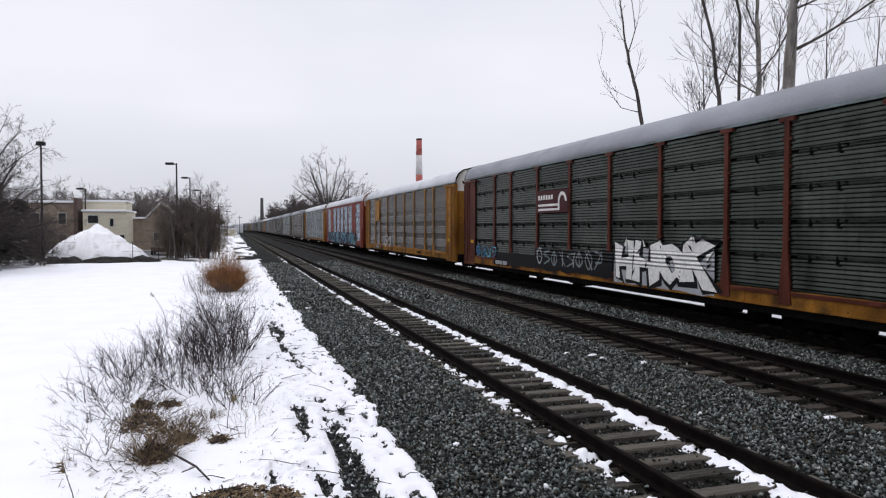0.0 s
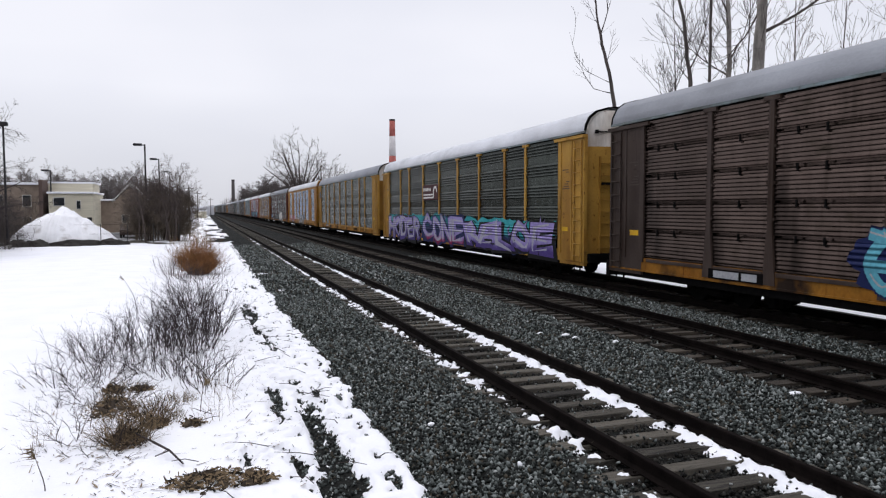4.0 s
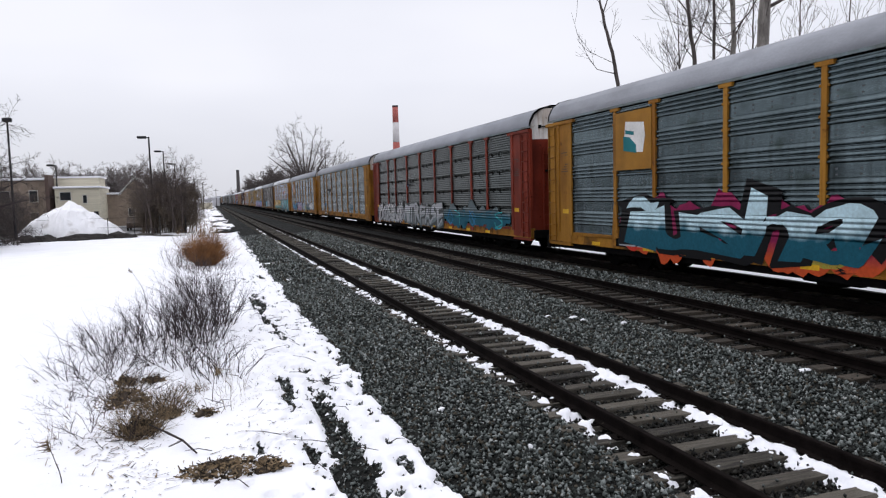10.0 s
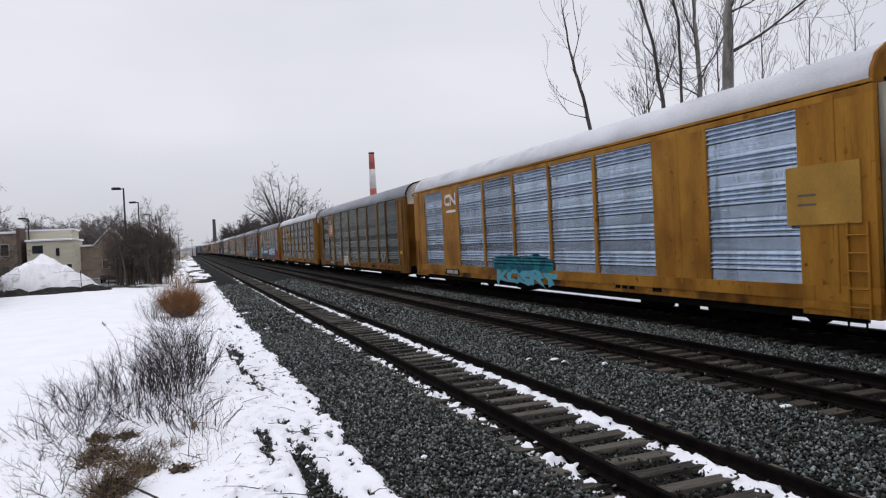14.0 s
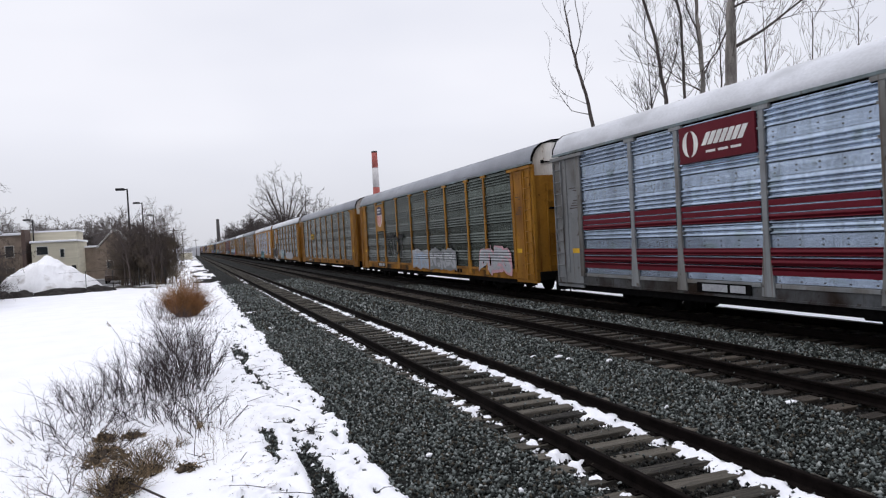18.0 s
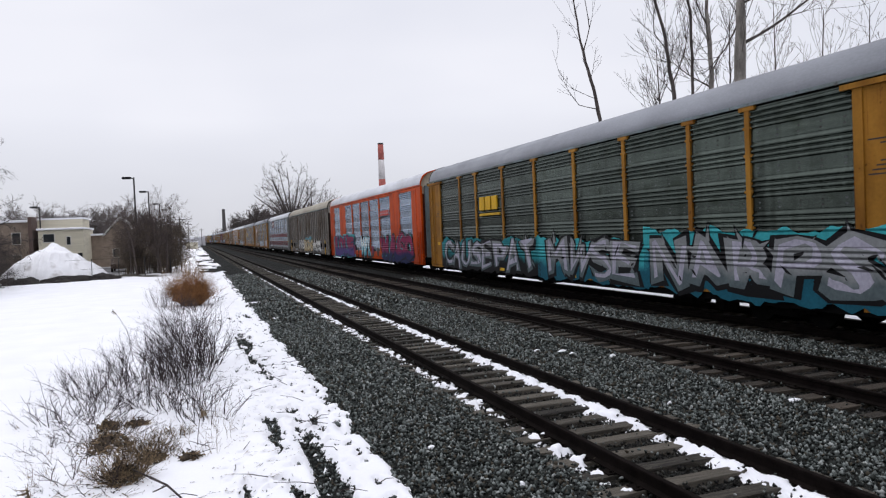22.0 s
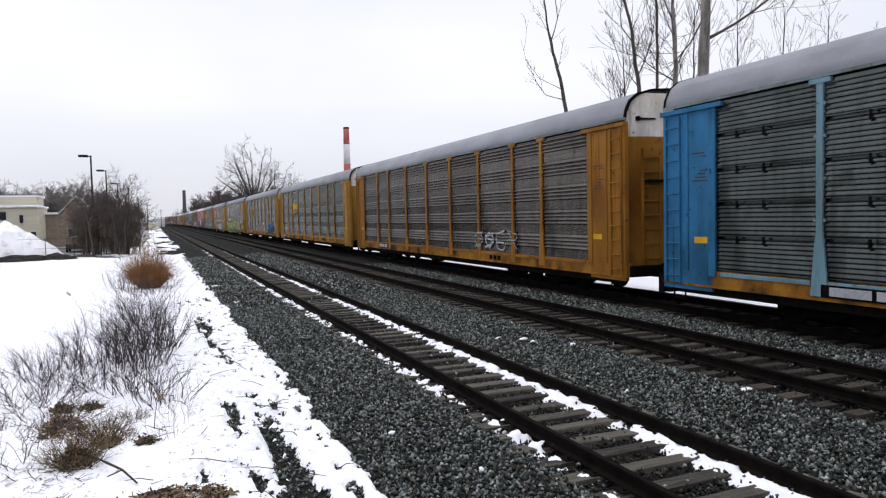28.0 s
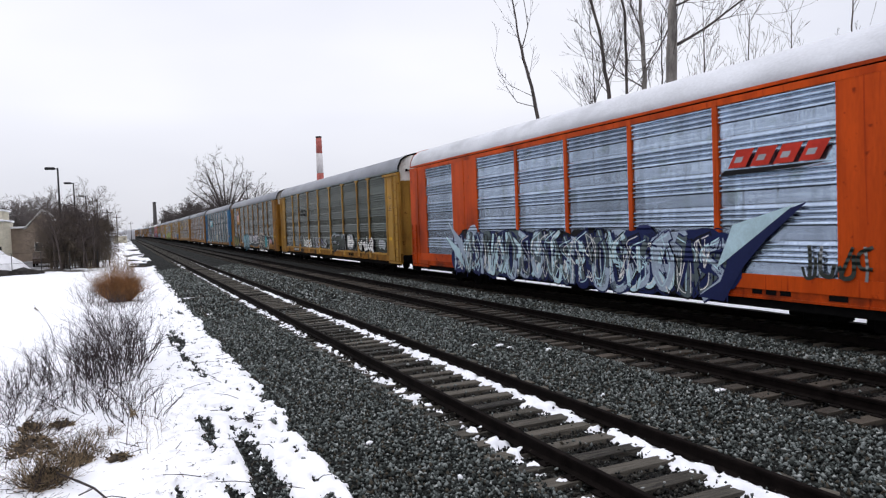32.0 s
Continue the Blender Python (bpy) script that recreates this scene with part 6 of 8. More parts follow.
    25: spec("dark corrugated autorack car with light blue posts", panel="coal", post="paleblue", sill="yellow", seams=True, end="blue", cap="white", signs=[(6.75, 9.4, 3.2, 4.1, "cyan", "pale blue emblem board", 0.05), (6.9, 7.7, 3.32, 3.94, "white", "", 0.056), (8.0, 9.0, 3.78, 3.94, "white", "", 0.056), (8.4, 8.6, 3.32, 3.78, "white", "", 0.056)],
             graffiti=[(7.0, 8.0, 2.4, 3.0, 1, 251, ["grey", "lightgrey"], "tag"), (13.6, 15.4, 1.25, 2.0, 3, 252, ["grey", "cream", "lightgrey"], "blob")]),
    26: spec("dark green autorack car with a shield board and graffiti", panel="green", post="yellow", signs=SHIELD, shapes=shield(4.85, 6.1, 3.5, 4.9), marks=(15.2,),
             patches=[(12.9, 18.6, 0.8, 1.8, ("slate", "grey", 1.2), 55, 0.2), (24.2, 25.6, 0.95, 1.5, ("ochre", "rose", 1.2), 56, 0.4), (21.6, 23.2, 0.7, 1.75, "aqua", 57, 0.3), (8.9, 13.0, 0.4, 1.9, "deepteal", 58, 0.15)],
             art=[("CALK", 1.4, 5.6, 0.62, 1.9, "green", "black", "", "limedull", 71, 0.05), ("JAWN", 9.0, 12.9, 0.45, 2.05, ("deepteal", "cyan", 1.2), "black", "", "ice", 72, 0.05), ("BLTEC", 13.0, 18.4, 0.95, 2.0, ("slate", "lavender", 1.3), "black", "", "white", 73, 0.06), ("CFKR", 18.6, 22.2, 0.62, 2.0, "black", "black", "cream", "cream", 74, 0.055), ("7", 23.2, 24.5, 0.7, 1.95, "black", "cream", "", "", 75, 0.05)]),
    27: spec("green-grey autorack car with yellow posts and white tags", panel="green", post="pale_yellow", sill="yellow", signs=bars(7.3, 3.5, 1.6, 0.14, "black", 1) + bars(7.5, 3.78, 1.3, 0.12, "black", 1),
             patches=[(15.9, 18.7, 1.5, 2.15, "dullsilver", 59, 0.2), (19.4, 20.6, 1.2, 2.05, "lightgrey", 60, 0.15), (23.5, 24.3, 1.15, 1.9, "rose", 61, 0.25), (25.1, 26.2, 1.3, 1.8, "lightgrey", 62, 0.3)],
             art=[("beta", 8.0, 10.4, 1.1, 1.95, "white", "", "", "", 76, 0.015), ("CON", 15.9, 18.6, 1.1, 2.0, "green", "black", "lightgrey", "", 77, 0.055), ("b", 19.5, 20.5, 1.3, 2.0, "white", "grey", "", "", 78, 0.08), ("treka", 21.5, 24.3, 1.1, 2.0, "white", "black", "", "", 79, 0.03)],
             graffiti=[(10.6, 14.6, 1.15, 1.85, 5, 271, ["lavender", "lightgrey", "lilac"], "tag"), (5.6, 7.6, 1.2, 2.0, 2, 272, ["dullsilver", "grey"], "tag")]),
    28: spec("bright orange autorack car with blue-grey graffiti", "B", "silver", "orange", roof="snowroof", cap="cream", shapes=slanted(18.9, 21.3, 3.4, 3.95) + [([(17.9, 0.6), (18.6, 1.0), (19.2, 2.2), (20.9, 2.75), (19.9, 2.0), (19.3, 1.4), (18.7, 0.55)], "navy"), ([(18.5, 1.3), (19.0, 2.3), (20.6, 2.7), (19.4, 1.9)], "ice", "", 0.06), ([(3.9, 2.6), (4.6, 1.8), (5.6, 0.8), (5.2, 1.8)], "silver"), ([(3.6, 2.0), (4.6, 1.2), (5.4, 0.7), (4.9, 1.5)], "ice", "", 0.059)],
             patches=[(4.6, 18.8, 0.6, 2.0, ("navy", "slate", 1.3), 63, 0.16), (5.4, 18.0, 0.62, 1.1, "navy", 64, 0.3)],
             graffiti=[(4.4, 18.8, 0.58, 2.2, 17, 281, ["navy", "slate", "navy", "silver", "ice"], "wild"), (4.8, 18.4, 0.62, 2.15, 22, 282, ["black", "slate", "ice", "navy", "white"], "wild"), (20.7, 22.3, 1.2, 1.9, 4, 285, ["darkgreen", "grey"], "tag")]),
    -1: spec("dark autorack car with yellow posts and plates", panel="greybrown", post="ochre", sill="yellow", roof="snowroof", signs=[(4.4, 6.2, 3.2, 5.0, "yellow", "yellow emblem board", 0.045)], graffiti=[(8.5, 11, 1.0, 2.0, 3, 301, ["lightgrey", "white"], "tag")]),
    -2: spec("orange-red autorack car with silver panels", "B", "silver", "red", roof="snowroof", graffiti=[(2, 24, 0.8, 2.0, 14, 302, ["black", "cyan", "navy", "lightgrey"], "wild")]),
    -3: spec("plain silver autorack car", panel="dullsilver", post="dullsilver", sill="ochre", roof="snowroof", end="ochre"),
}
FAR_LOOKS = [("darkgreen", "darkgreen", "roof"), ("dullsilver", "grey", "roof"), ("greybrown", "darkbrown", "roof"), ("green", "ochre", "snowroof"), ("dullsilver", "grey", "snowroof"), ("darkgreen", "brown", "roof")]


def stripes(car):
    """Two dark red bands painted over the ridges of each panel."""
    for a, b in zip(POSTS_A, POSTS_A[1:]):
        for z, h in ((2.55, 0.5), (1.28, 0.68)):
            rows = [(-0.012, 0.0, -(b - a) / 2 + 0.12, (b - a) / 2 - 0.12, z + h * k / 3, z + h * k / 3 + h * 0.26) for k in range(3)]
            put("stripe", car, cached(("stripe", round(b - a, 2), z), lambda: boxes(*rows), paint("maroon", "spray")), (a + b) / 2, -1.582)


CARS = []
for n in range(-24, 29):
    s_ = SPECS.get(n)
    if s_ is None:
        p_, q_, r_oof = FAR_LOOKS[n % len(FAR_LOOKS)]
        s_ = spec("weathered autorack car far up the train", panel=p_, post=q_, sill="brown", roof=r_oof, end="brown")
    c_ = railcar(n, s_)
    if s_.get("stripes"):
        stripes(c_)
    CARS.append((n, c_))


# ---- trees and shrubs ----
def tube(verts, faces, p, q, r0, r1, n=5):
    d = (q - p)
    if d.length < 1e-5:
        return
    d.normalize()
    a = d.orthogonal().normalized()
    b = d.cross(a)
    base = len(verts)
    for c, r in ((p, r0), (q, r1)):
        for i in range(n):
            t = 2 * math.pi * i / n
            verts.append(tuple(c + (a * math.cos(t) + b * math.sin(t)) * r))
    for i in range(n):
        j = (i + 1) % n
        faces.append((base + i, base + j, base + n + j, base + n + i))


def limb(out, r, p, d, length, rad, level, depth, up, spread_, kids, wander, fine=0.004):
    """One limb grown in short bent pieces, with side limbs of the next level."""
    steps = max(3, int(length / 0.5)) if level == 0 else 4 if level < depth else 3
    steps = min(steps, 14)
    q = p.copy()
    rad0 = rad
    for k in range(steps):
        d = (d + Vector((r.uniform(-1, 1), r.uniform(-1, 1), r.uniform(-1, 1))) * wander + Vector((0, 0, up))).normalized()
        nxt = q + d * (length / steps)
        r1 = max(fine * 0.7, rad0 * (1 - 0.72 * (k + 1) / steps))
        tube(out[min(level, 2)][0], out[min(level, 2)][1], q, nxt, rad, r1, 7 if level == 0 else 5 if level == 1 else 3)
        if level < depth and (level > 0 or k >= steps * kids[3]):
            more = kids[level] if level < 3 else 1
            for _ in range(more if r.random() < 0.75 else max(0, more - 1)):
                az = r.uniform(0, 6.28)
                side = (d.orthogonal().normalized() * math.cos(az) + d.cross(d.orthogonal().normalized()) * math.sin(az))
                nd = (d * r.uniform(0.55, 1.0) + side * spread_ * r.uniform(0.6, 1.2)).normalized()
                limb(out, r, q + (nxt - q) * r.random(), nd, length * r.uniform(0.28, 0.55) * (1 - 0.35 * k / steps), max(fine, r1 * r.uniform(0.35, 0.6)), level + 1, depth, up * 1.2, spread_, kids, wander * 1.25, fine)
        q, rad = nxt, r1
    return q


def tree(at, height, rad, seed, label, lean=(0, 0), depth=3, up=0.05, spread_=0.75, kids=(1, 2, 2, 0.25), wander=0.09, mats=None, limbs=(), group="", category="tree", fine=0.004):
    r = random.Random(seed)
    out = [([], []), ([], []), ([], [])]
    limb(out, r, Vector((0, 0, -0.3)), Vector((lean[0], lean[1], 1)).normalized(), height, rad, 0, depth, up * 0.4, spread_, kids, wander * 0.5, fine)
    for z, az, tilt, ln, rr in limbs:
        d = Vector((math.cos(az) * math.sin(tilt), math.sin(az) * math.sin(tilt), math.cos(tilt)))
        limb(out, r, Vector((lean[0] * z, lean[1] * z, z)), d, ln, rr, 1, depth, up, spread_, kids, wander, fine)
    t = thing("bare_tree", at, label, category, group)
    bark, twig = mats or (M_BARK, M_TWIG)
    for name, (v, f), m in (("trunk", out[0], bark), ("branchwork", out[1], bark), ("crown", out[2], twig)):
        if f:
            ob = part(name, mesh_from(name, v, f, True), m, t)
            if name != "trunk":
                ob["kind"] = "stuff"
    return t


def at_dir(az, dist, z=0.0):
    a = radians(az)
    return (math.sin(a) * dist, math.cos(a) * dist, z)


def grown_tree(at, skeleton, top, rad, tip, seed, label, twigs=260, reach=1.6, low=0.0, mats=None, group="", az=0.0):
    """A tree whose main limbs are given (across, height) and which carry long upswept shoots with side twigs."""
    r = random.Random(seed)
    across = Vector((math.cos(radians(az)), -math.sin(radians(az)), 0))
    deep = Vector((math.sin(radians(az)), math.cos(radians(az)), 0))
    nodes, parent, trunk_n = [], [], 0

    def grow(a, q, steps, bend):
        """Nodes from node a to the point q, in slightly crooked pieces; gives the last one."""
        p0 = nodes[a]
        ln = (q - p0).length
        for k in range(1, steps + 1):
            w = Vector((r.uniform(-1, 1), r.uniform(-1, 1), r.uniform(-1, 1))) * bend * ln * (1 if k < steps else 0.3)
            nodes.append(p0 + (q - p0) * k / steps + w)
            parent.append(a)
            a = len(nodes) - 1
        return a

    for i, line in enumerate(skeleton):
        side, tilt = r.choice((-1, 1)), r.uniform(0.2, 0.6)
        if i == 0:
            nodes.append(Vector((0, 0, -0.3)))
            parent.append(-1)
            a = grow(0, across * line[0][0] + Vector((0, 0, line[0][1])), 6, 0.003)
            rest = list(line[1:])
            s0, z0 = line[-2]
            s1, z1 = line[-1]
            for k in (1, 2, 3):
                zz = z1 + (top - z1) * k / 3
                rest.append((s1 + (s1 - s0) / max(0.5, z1 - z0) * (zz - z1) * 0.7, zz))
        else:
            p = across * line[0][0] + Vector((0, 0, line[0][1]))
            a = min(range(trunk_n if i < 3 else len(nodes)), key=lambda k: (nodes[k] - p - deep * (nodes[k] - p).dot(deep)).length)
            rest = line[1:]
        d0 = nodes[a].dot(deep)
        for k, (sx_, z) in enumerate(rest):
            d = d0 + (0 if i == 0 else side * tilt * (k + 1) * 0.6)
            q = across * sx_ + deep * d + Vector((0, 0, z))
            a = grow(a, q, max(2, int((q - nodes[a]).length / 0.5)), 0.02)
        if i == 0:
            trunk_n = len(nodes)
    main = len(nodes)
    heading = [(nodes[k] - nodes[parent[k]]).normalized() if parent[k] >= 0 else Vector((0, 0, 1)) for k in range(main)]

    def shoot(a, d, length, level):
        """A slim shoot from node a that bends slowly upwards and carries side twigs."""
        steps = 6 if level == 0 else 4 if level == 1 else 3
        sway = Vector((r.uniform(-1, 1), r.uniform(-1, 1), 0)) * 0.07
        for k in range(steps):
            d = (d + Vector((r.uniform(-1, 1), r.uniform(-1, 1), r.uniform(-1, 1))) * 0.055 + sway + Vector((0, 0, 0.11))).normalized()
            nodes.append(nodes[a] + d * length / steps)
            parent.append(a)
            a = len(nodes) - 1
            if level < 2 and k < steps - 1 and r.random() < (0.6 if level == 0 else 0.4):
                side = (d.orthogonal().normalized() * r.uniform(-1, 1) + d.cross(d.orthogonal()).normalized() * r.uniform(-1, 1)).normalized()
                shoot(a, (d * 0.85 + side * 0.62).normalized(), length * r.uniform(0.28, 0.6) * (1 - 0.08 * k), level + 1)

    from_nodes = [k for k in range(main) if nodes[k].z > low]
    for _ in range(twigs // 5):
        k = r.choice(from_nodes)
        d = heading[k]
        side = (d.orthogonal().normalized() * r.uniform(-1, 1) + d.cross(d.orthogonal()).normalized() * r.uniform(-1, 1)).normalized()
        shoot(k, (d * 0.8 + side * 0.55).normalized(), reach * r.uniform(0.6, 1.9), 0)
    tips = [0] * len(nodes)
    for k in range(len(nodes) - 1, -1, -1):
        tips[k] = max(1, tips[k])
        if parent[k] >= 0:
            tips[parent[k]] += tips[k]
    e = math.log(rad / tip) / math.log(max(2, tips[0]))
    out = [([], []), ([], []), ([], [])]
    for k in range(1, len(nodes)):
        r0, r1 = tip * tips[parent[k]] ** e, tip * tips[k] ** e
        if k >= trunk_n:
            r0, r1 = max(tip, min(r0, r1 * 1.5) * 0.62), max(tip, r1 * 0.62)
        lv = 0 if k < trunk_n else 1 if r1 > tip * 2.6 else 2
        tube(*out[lv], nodes[parent[k]], nodes[k], r0, r1, (8, 5, 3)[lv])
    t = thing("bare_tree", at, label, "tree", group)
    bark, bough, twig = mats or (M_BARK, M_BARK, M_TWIG)
    for name, (v, f), m in (("trunk", out[0], bark), ("branchwork", out[1], bough), ("crown", out[2], twig)):
        if f:
            ob = part(name, mesh_from(name, v, f, True), m, t)
            if name != "trunk":
                ob["kind"] = "stuff"
    return t


RIGHT = "leafless trees behind the tracks"
PALE = mat("pale_bark", (0.17, 0.155, 0.14), 0.9, vary=0.35, scale=2, fine=18, bump=0.7, stretch=(1, 1, 0.35), stain=(0.05, 0.042, 0.038), stain_at=0.6, stain_scale=1.5)
# the young slender tree and the tall poplars beyond the train
grown_tree(at_dir(32.55, 40), [[(0.0, 8.6), (-0.3, 10.4), (-0.7, 11.9), (-1.0, 13.6), (-1.2, 15.2), (-1.3, 16.7)], [(-0.3, 9.5), (-1.4, 10.4), (-2.1, 11.3), (-2.4, 12.5)], [(-0.2, 9.2), (-1.1, 9.5), (-1.7, 10.3)], [(-1.0, 13.5), (-1.7, 14.5), (-2.4, 15.7), (-2.7, 17)], [(-0.6, 12.7), (-0.4, 13.8), (-0.6, 15.5), (-0.7, 17.5)], [(-0.4, 12.6), (0.0, 13.1)]],
           19, 0.105, 0.007, 4, "slender leafless tree with upswept limbs behind the train", twigs=70, reach=1.2, low=8.5, group=RIGHT, az=32.55)
grown_tree(at_dir(42.89, 32), [[(0.0, 8.8), (0.1, 10.7), (0.2, 12.8)], [(0.2, 9.9), (1.3, 10.7), (2.3, 11.4), (3.4, 12.2), (4.6, 13.4)], [(0.3, 11.5), (1.0, 12.0), (1.9, 12.5), (3.2, 13.6)], [(0.0, 11.0), (-0.5, 10.1), (-1.1, 9.5)], [(1.7, 10.8), (2.4, 11.1), (3.1, 11.1)], [(0.2, 12.0), (0.6, 12.7), (1.2, 14.5)], [(0.2, 13), (-0.8, 14.4), (-1.2, 16)]],
           21, 0.23, 0.0065, 7, "tall poplar with pale grey trunk and bare limbs", twigs=430, reach=1.7, low=9.0, mats=(PALE, M_BARK, M_TWIG), group=RIGHT, az=42.89)
grown_tree(at_dir(40.87, 34), [[(0.0, 8.8), (0.0, 10.7), (-0.1, 12.2), (-0.1, 13.7)], [(-0.1, 11.4), (-0.5, 12.6), (-0.6, 13.5), (-0.8, 15)], [(0.0, 9.0), (-0.9, 9.5), (-1.6, 10.2)], [(0.0, 9.6), (0.6, 10.6), (1.0, 12.0)]],
           20, 0.115, 0.0065, 9, "leafless tree with a slim pale trunk", twigs=330, reach=1.6, low=8.0, mats=(PALE, M_BARK, M_TWIG), group=RIGHT, az=40.87)
grown_tree(at_dir(38.19, 35), [[(0.0, 8.8), (-0.2, 10.4), (-0.4, 12.0), (-0.8, 13.6), (-1.1, 14.7)], [(-0.3, 11.2), (-0.8, 11.7), (-0.8, 12.4)], [(0.0, 9.0), (-0.8, 9.8), (-1.1, 10.8)], [(-0.1, 9.6), (0.5, 10.6), (0.8, 12.2)]],
           18.5, 0.095, 0.0065, 12, "leafless tree leaning gently over the line", twigs=280, reach=1.5, low=7.8, group=RIGHT, az=38.19)
grown_tree(at_dir(39.55, 36), [[(0.0, 9.1), (0.0, 11.2), (0.0, 12.9), (-0.3, 14.5)], [(0.0, 10.0), (-0.5, 11.2), (-0.7, 12.6)]], 18, 0.07, 0.0065, 13, "leafless tree with a thin dark trunk", twigs=200, reach=1.4, low=8.0, group=RIGHT, az=39.55)
SAPLINGS = [(37.5, 38, 12.0, 0.06, 18, -0.03), (37.0, 39, 9.8, 0.05, 20, -0.02), (41.9, 36, 12.6, 0.05, 21, 0.02), (45.29, 36, 12.6, 0.04, 22, 0.0), (47.6, 40, 13.0, 0.045, 24, 0.05),
            (50.6, 42, 13.4, 0.05, 26, 0.04), (54.2, 40, 14.5, 0.06, 29, 0.05)]
for az, dist, hgt, rad, sd, ln in SAPLINGS:
    grown_tree(at_dir(az, dist), [[(ln * 7, 7.0), (ln * 9, 9.0), (ln * hgt * 0.85, hgt * 0.85)], [(ln * 8, 8.0), (ln * 8 - 0.5, 9.0), (ln * 8 - 0.8, 10.4)], [(ln * 9, 9.0), (ln * 9 + 0.5, 10.2), (ln * 9 + 0.7, 11.4)]], hgt, rad, 0.007, sd, "thin leafless sapling among taller trees", twigs=110, reach=1.3, low=7.2, mats=(M_TWIG_PALE,) * 3 if az > 45 else None, group=RIGHT, az=az)

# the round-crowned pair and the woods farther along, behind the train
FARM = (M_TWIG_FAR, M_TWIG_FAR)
CROWN = mat("far_bark", (0.058, 0.048, 0.045), 0.95, vary=0.25, scale=3, fine=20, bump=0)
def fan(n, z, tilt, length, rad, seed):
    """Main limbs that fan out from the trunk: the outer ones lean more and start lower."""
    r = random.Random(seed)
    return [(z + 0.9 * (1 - k / n) * r.uniform(-0.6, 1.2) + 1.2 * k / n, 2.4 * k + r.uniform(-0.4, 0.4), radians(tilt * (1 - 0.82 * k / n)) * r.uniform(0.85, 1.1), length * r.uniform(0.8, 1.05), rad * r.uniform(0.75, 1.1)) for k in range(n)]


tree(at_dir(7.45, 125), 5.6, 0.36, 40, "round-crowned leafless tree beyond the train", depth=4, up=0.02, spread_=0.8, kids=(0, 2, 2, 1.0), wander=0.09, mats=(CROWN, CROWN), limbs=fan(13, 4.2, 62, 9.8, 0.17, 5), fine=0.019)
tree(at_dir(9.2, 126), 4.8, 0.26, 44, "smaller leafless tree with wide crown beyond the train", depth=4, up=0.03, spread_=0.75, kids=(0, 2, 2, 1.0), wander=0.08, mats=(CROWN, CROWN), limbs=fan(9, 3.8, 60, 7.0, 0.12, 6), fine=0.019)


def grove(name, label, count, az, dist, height, seed, mats=FARM, spread_=0.9, up=0.05, kids=(2, 2, 1, 0.15), thick=1.0, keep=lambda x, y: True, depth=2, fine=0.006):
    """A far wood: many bare crowns grown into one mesh, clear of the tracks."""
    r = random.Random(seed)
    v, f = [], []
    while count:
        x, y, _z = at_dir(r.uniform(*az), r.uniform(*dist))
        if not keep(x, y):
            continue
        count -= 1
        out = [(v, f)] * 3
        h = r.uniform(*height)
        rt = 0.012 * h * thick
        limb(out, r, Vector((x, y, -0.3)), Vector((r.uniform(-0.1, 0.1), r.uniform(-0.1, 0.1), 1)).normalized(), h, rt, 0, depth, up, spread_, kids, 0.08, fine)
    ob = new(name, mesh_from(name, v, f))
    ob.data.materials.append(mats[1])
    return tagged(ob, label, "trees", kind="stuff")


M_THICKET = mat("thicket_twig", (0.095, 0.075, 0.056), 0.95, vary=0.35, scale=0.4, fine=10, bump=0)


def beyond(x, y):
    return 19 < x < 75


grove("far_woods", "dense brown leafless woods beyond the train", 100, (2.2, 7.4), (190, 480), (8, 12.0), 51, thick=1.3, keep=beyond, mats=(CROWN, CROWN), depth=3, kids=(2, 2, 2, 0.3), spread_=1.0, up=0.02, fine=0.045)
grove("far_woods", "dense brown leafless woods beyond the train", 36, (6.5, 13), (140, 260), (6, 8.0), 52, thick=1.6, keep=beyond)
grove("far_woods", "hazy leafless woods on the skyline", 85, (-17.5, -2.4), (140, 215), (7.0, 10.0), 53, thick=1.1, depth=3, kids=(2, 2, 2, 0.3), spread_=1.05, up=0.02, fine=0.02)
grove("far_woods", "dark leafless woods behind the buildings", 26, (-13.5, -6.0), (132, 160), (6.5, 8.6), 59, mats=(CROWN, CROWN), thick=1.1, depth=3, kids=(2, 2, 2, 0.3), spread_=1.05, up=0.02, fine=0.014)
grove("far_woods", "low leafless woods where the line fades", 44, (-2.8, -0.25), (300, 520), (5.5, 8.5), 60, thick=1.3, mats=(CROWN, CROWN), depth=3, kids=(2, 2, 2, 0.2), spread_=1.0, up=0.02, fine=0.09, keep=lambda x, y: x < -6 - bend(y))
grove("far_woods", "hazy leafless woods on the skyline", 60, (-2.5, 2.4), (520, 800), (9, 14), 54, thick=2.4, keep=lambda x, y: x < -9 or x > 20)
# out of view: added so that the car sides mirror something dark
grove("woods", "low bare woods that close the snowy field", 170, (-165, -22), (46, 66), (5, 8), 63, mats=(CROWN, CROWN), thick=1.6, depth=3, kids=(2, 2, 1, 0.12), spread_=1.0, up=0.03, fine=0.03)
grove("thicket", "rounded thicket of brown leafless saplings beside the lot", 85, (-5.0, -1.0), (66, 77), (2.8, 4.9), 55, mats=(M_THICKET, M_THICKET), spread_=1.25, up=0.0, kids=(2, 2, 2, 0.05), thick=0.55, depth=3, fine=0.008)
grove("thicket", "grey leafless saplings standing in the thicket", 16, (-4.9, -1.8), (64, 70), (4.6, 6.4), 56, mats=(M_TWIG_PALE, M_TWIG_PALE), spread_=0.9, up=0.03, kids=(2, 2, 2, 0.3), thick=1.1, depth=3, fine=0.008)
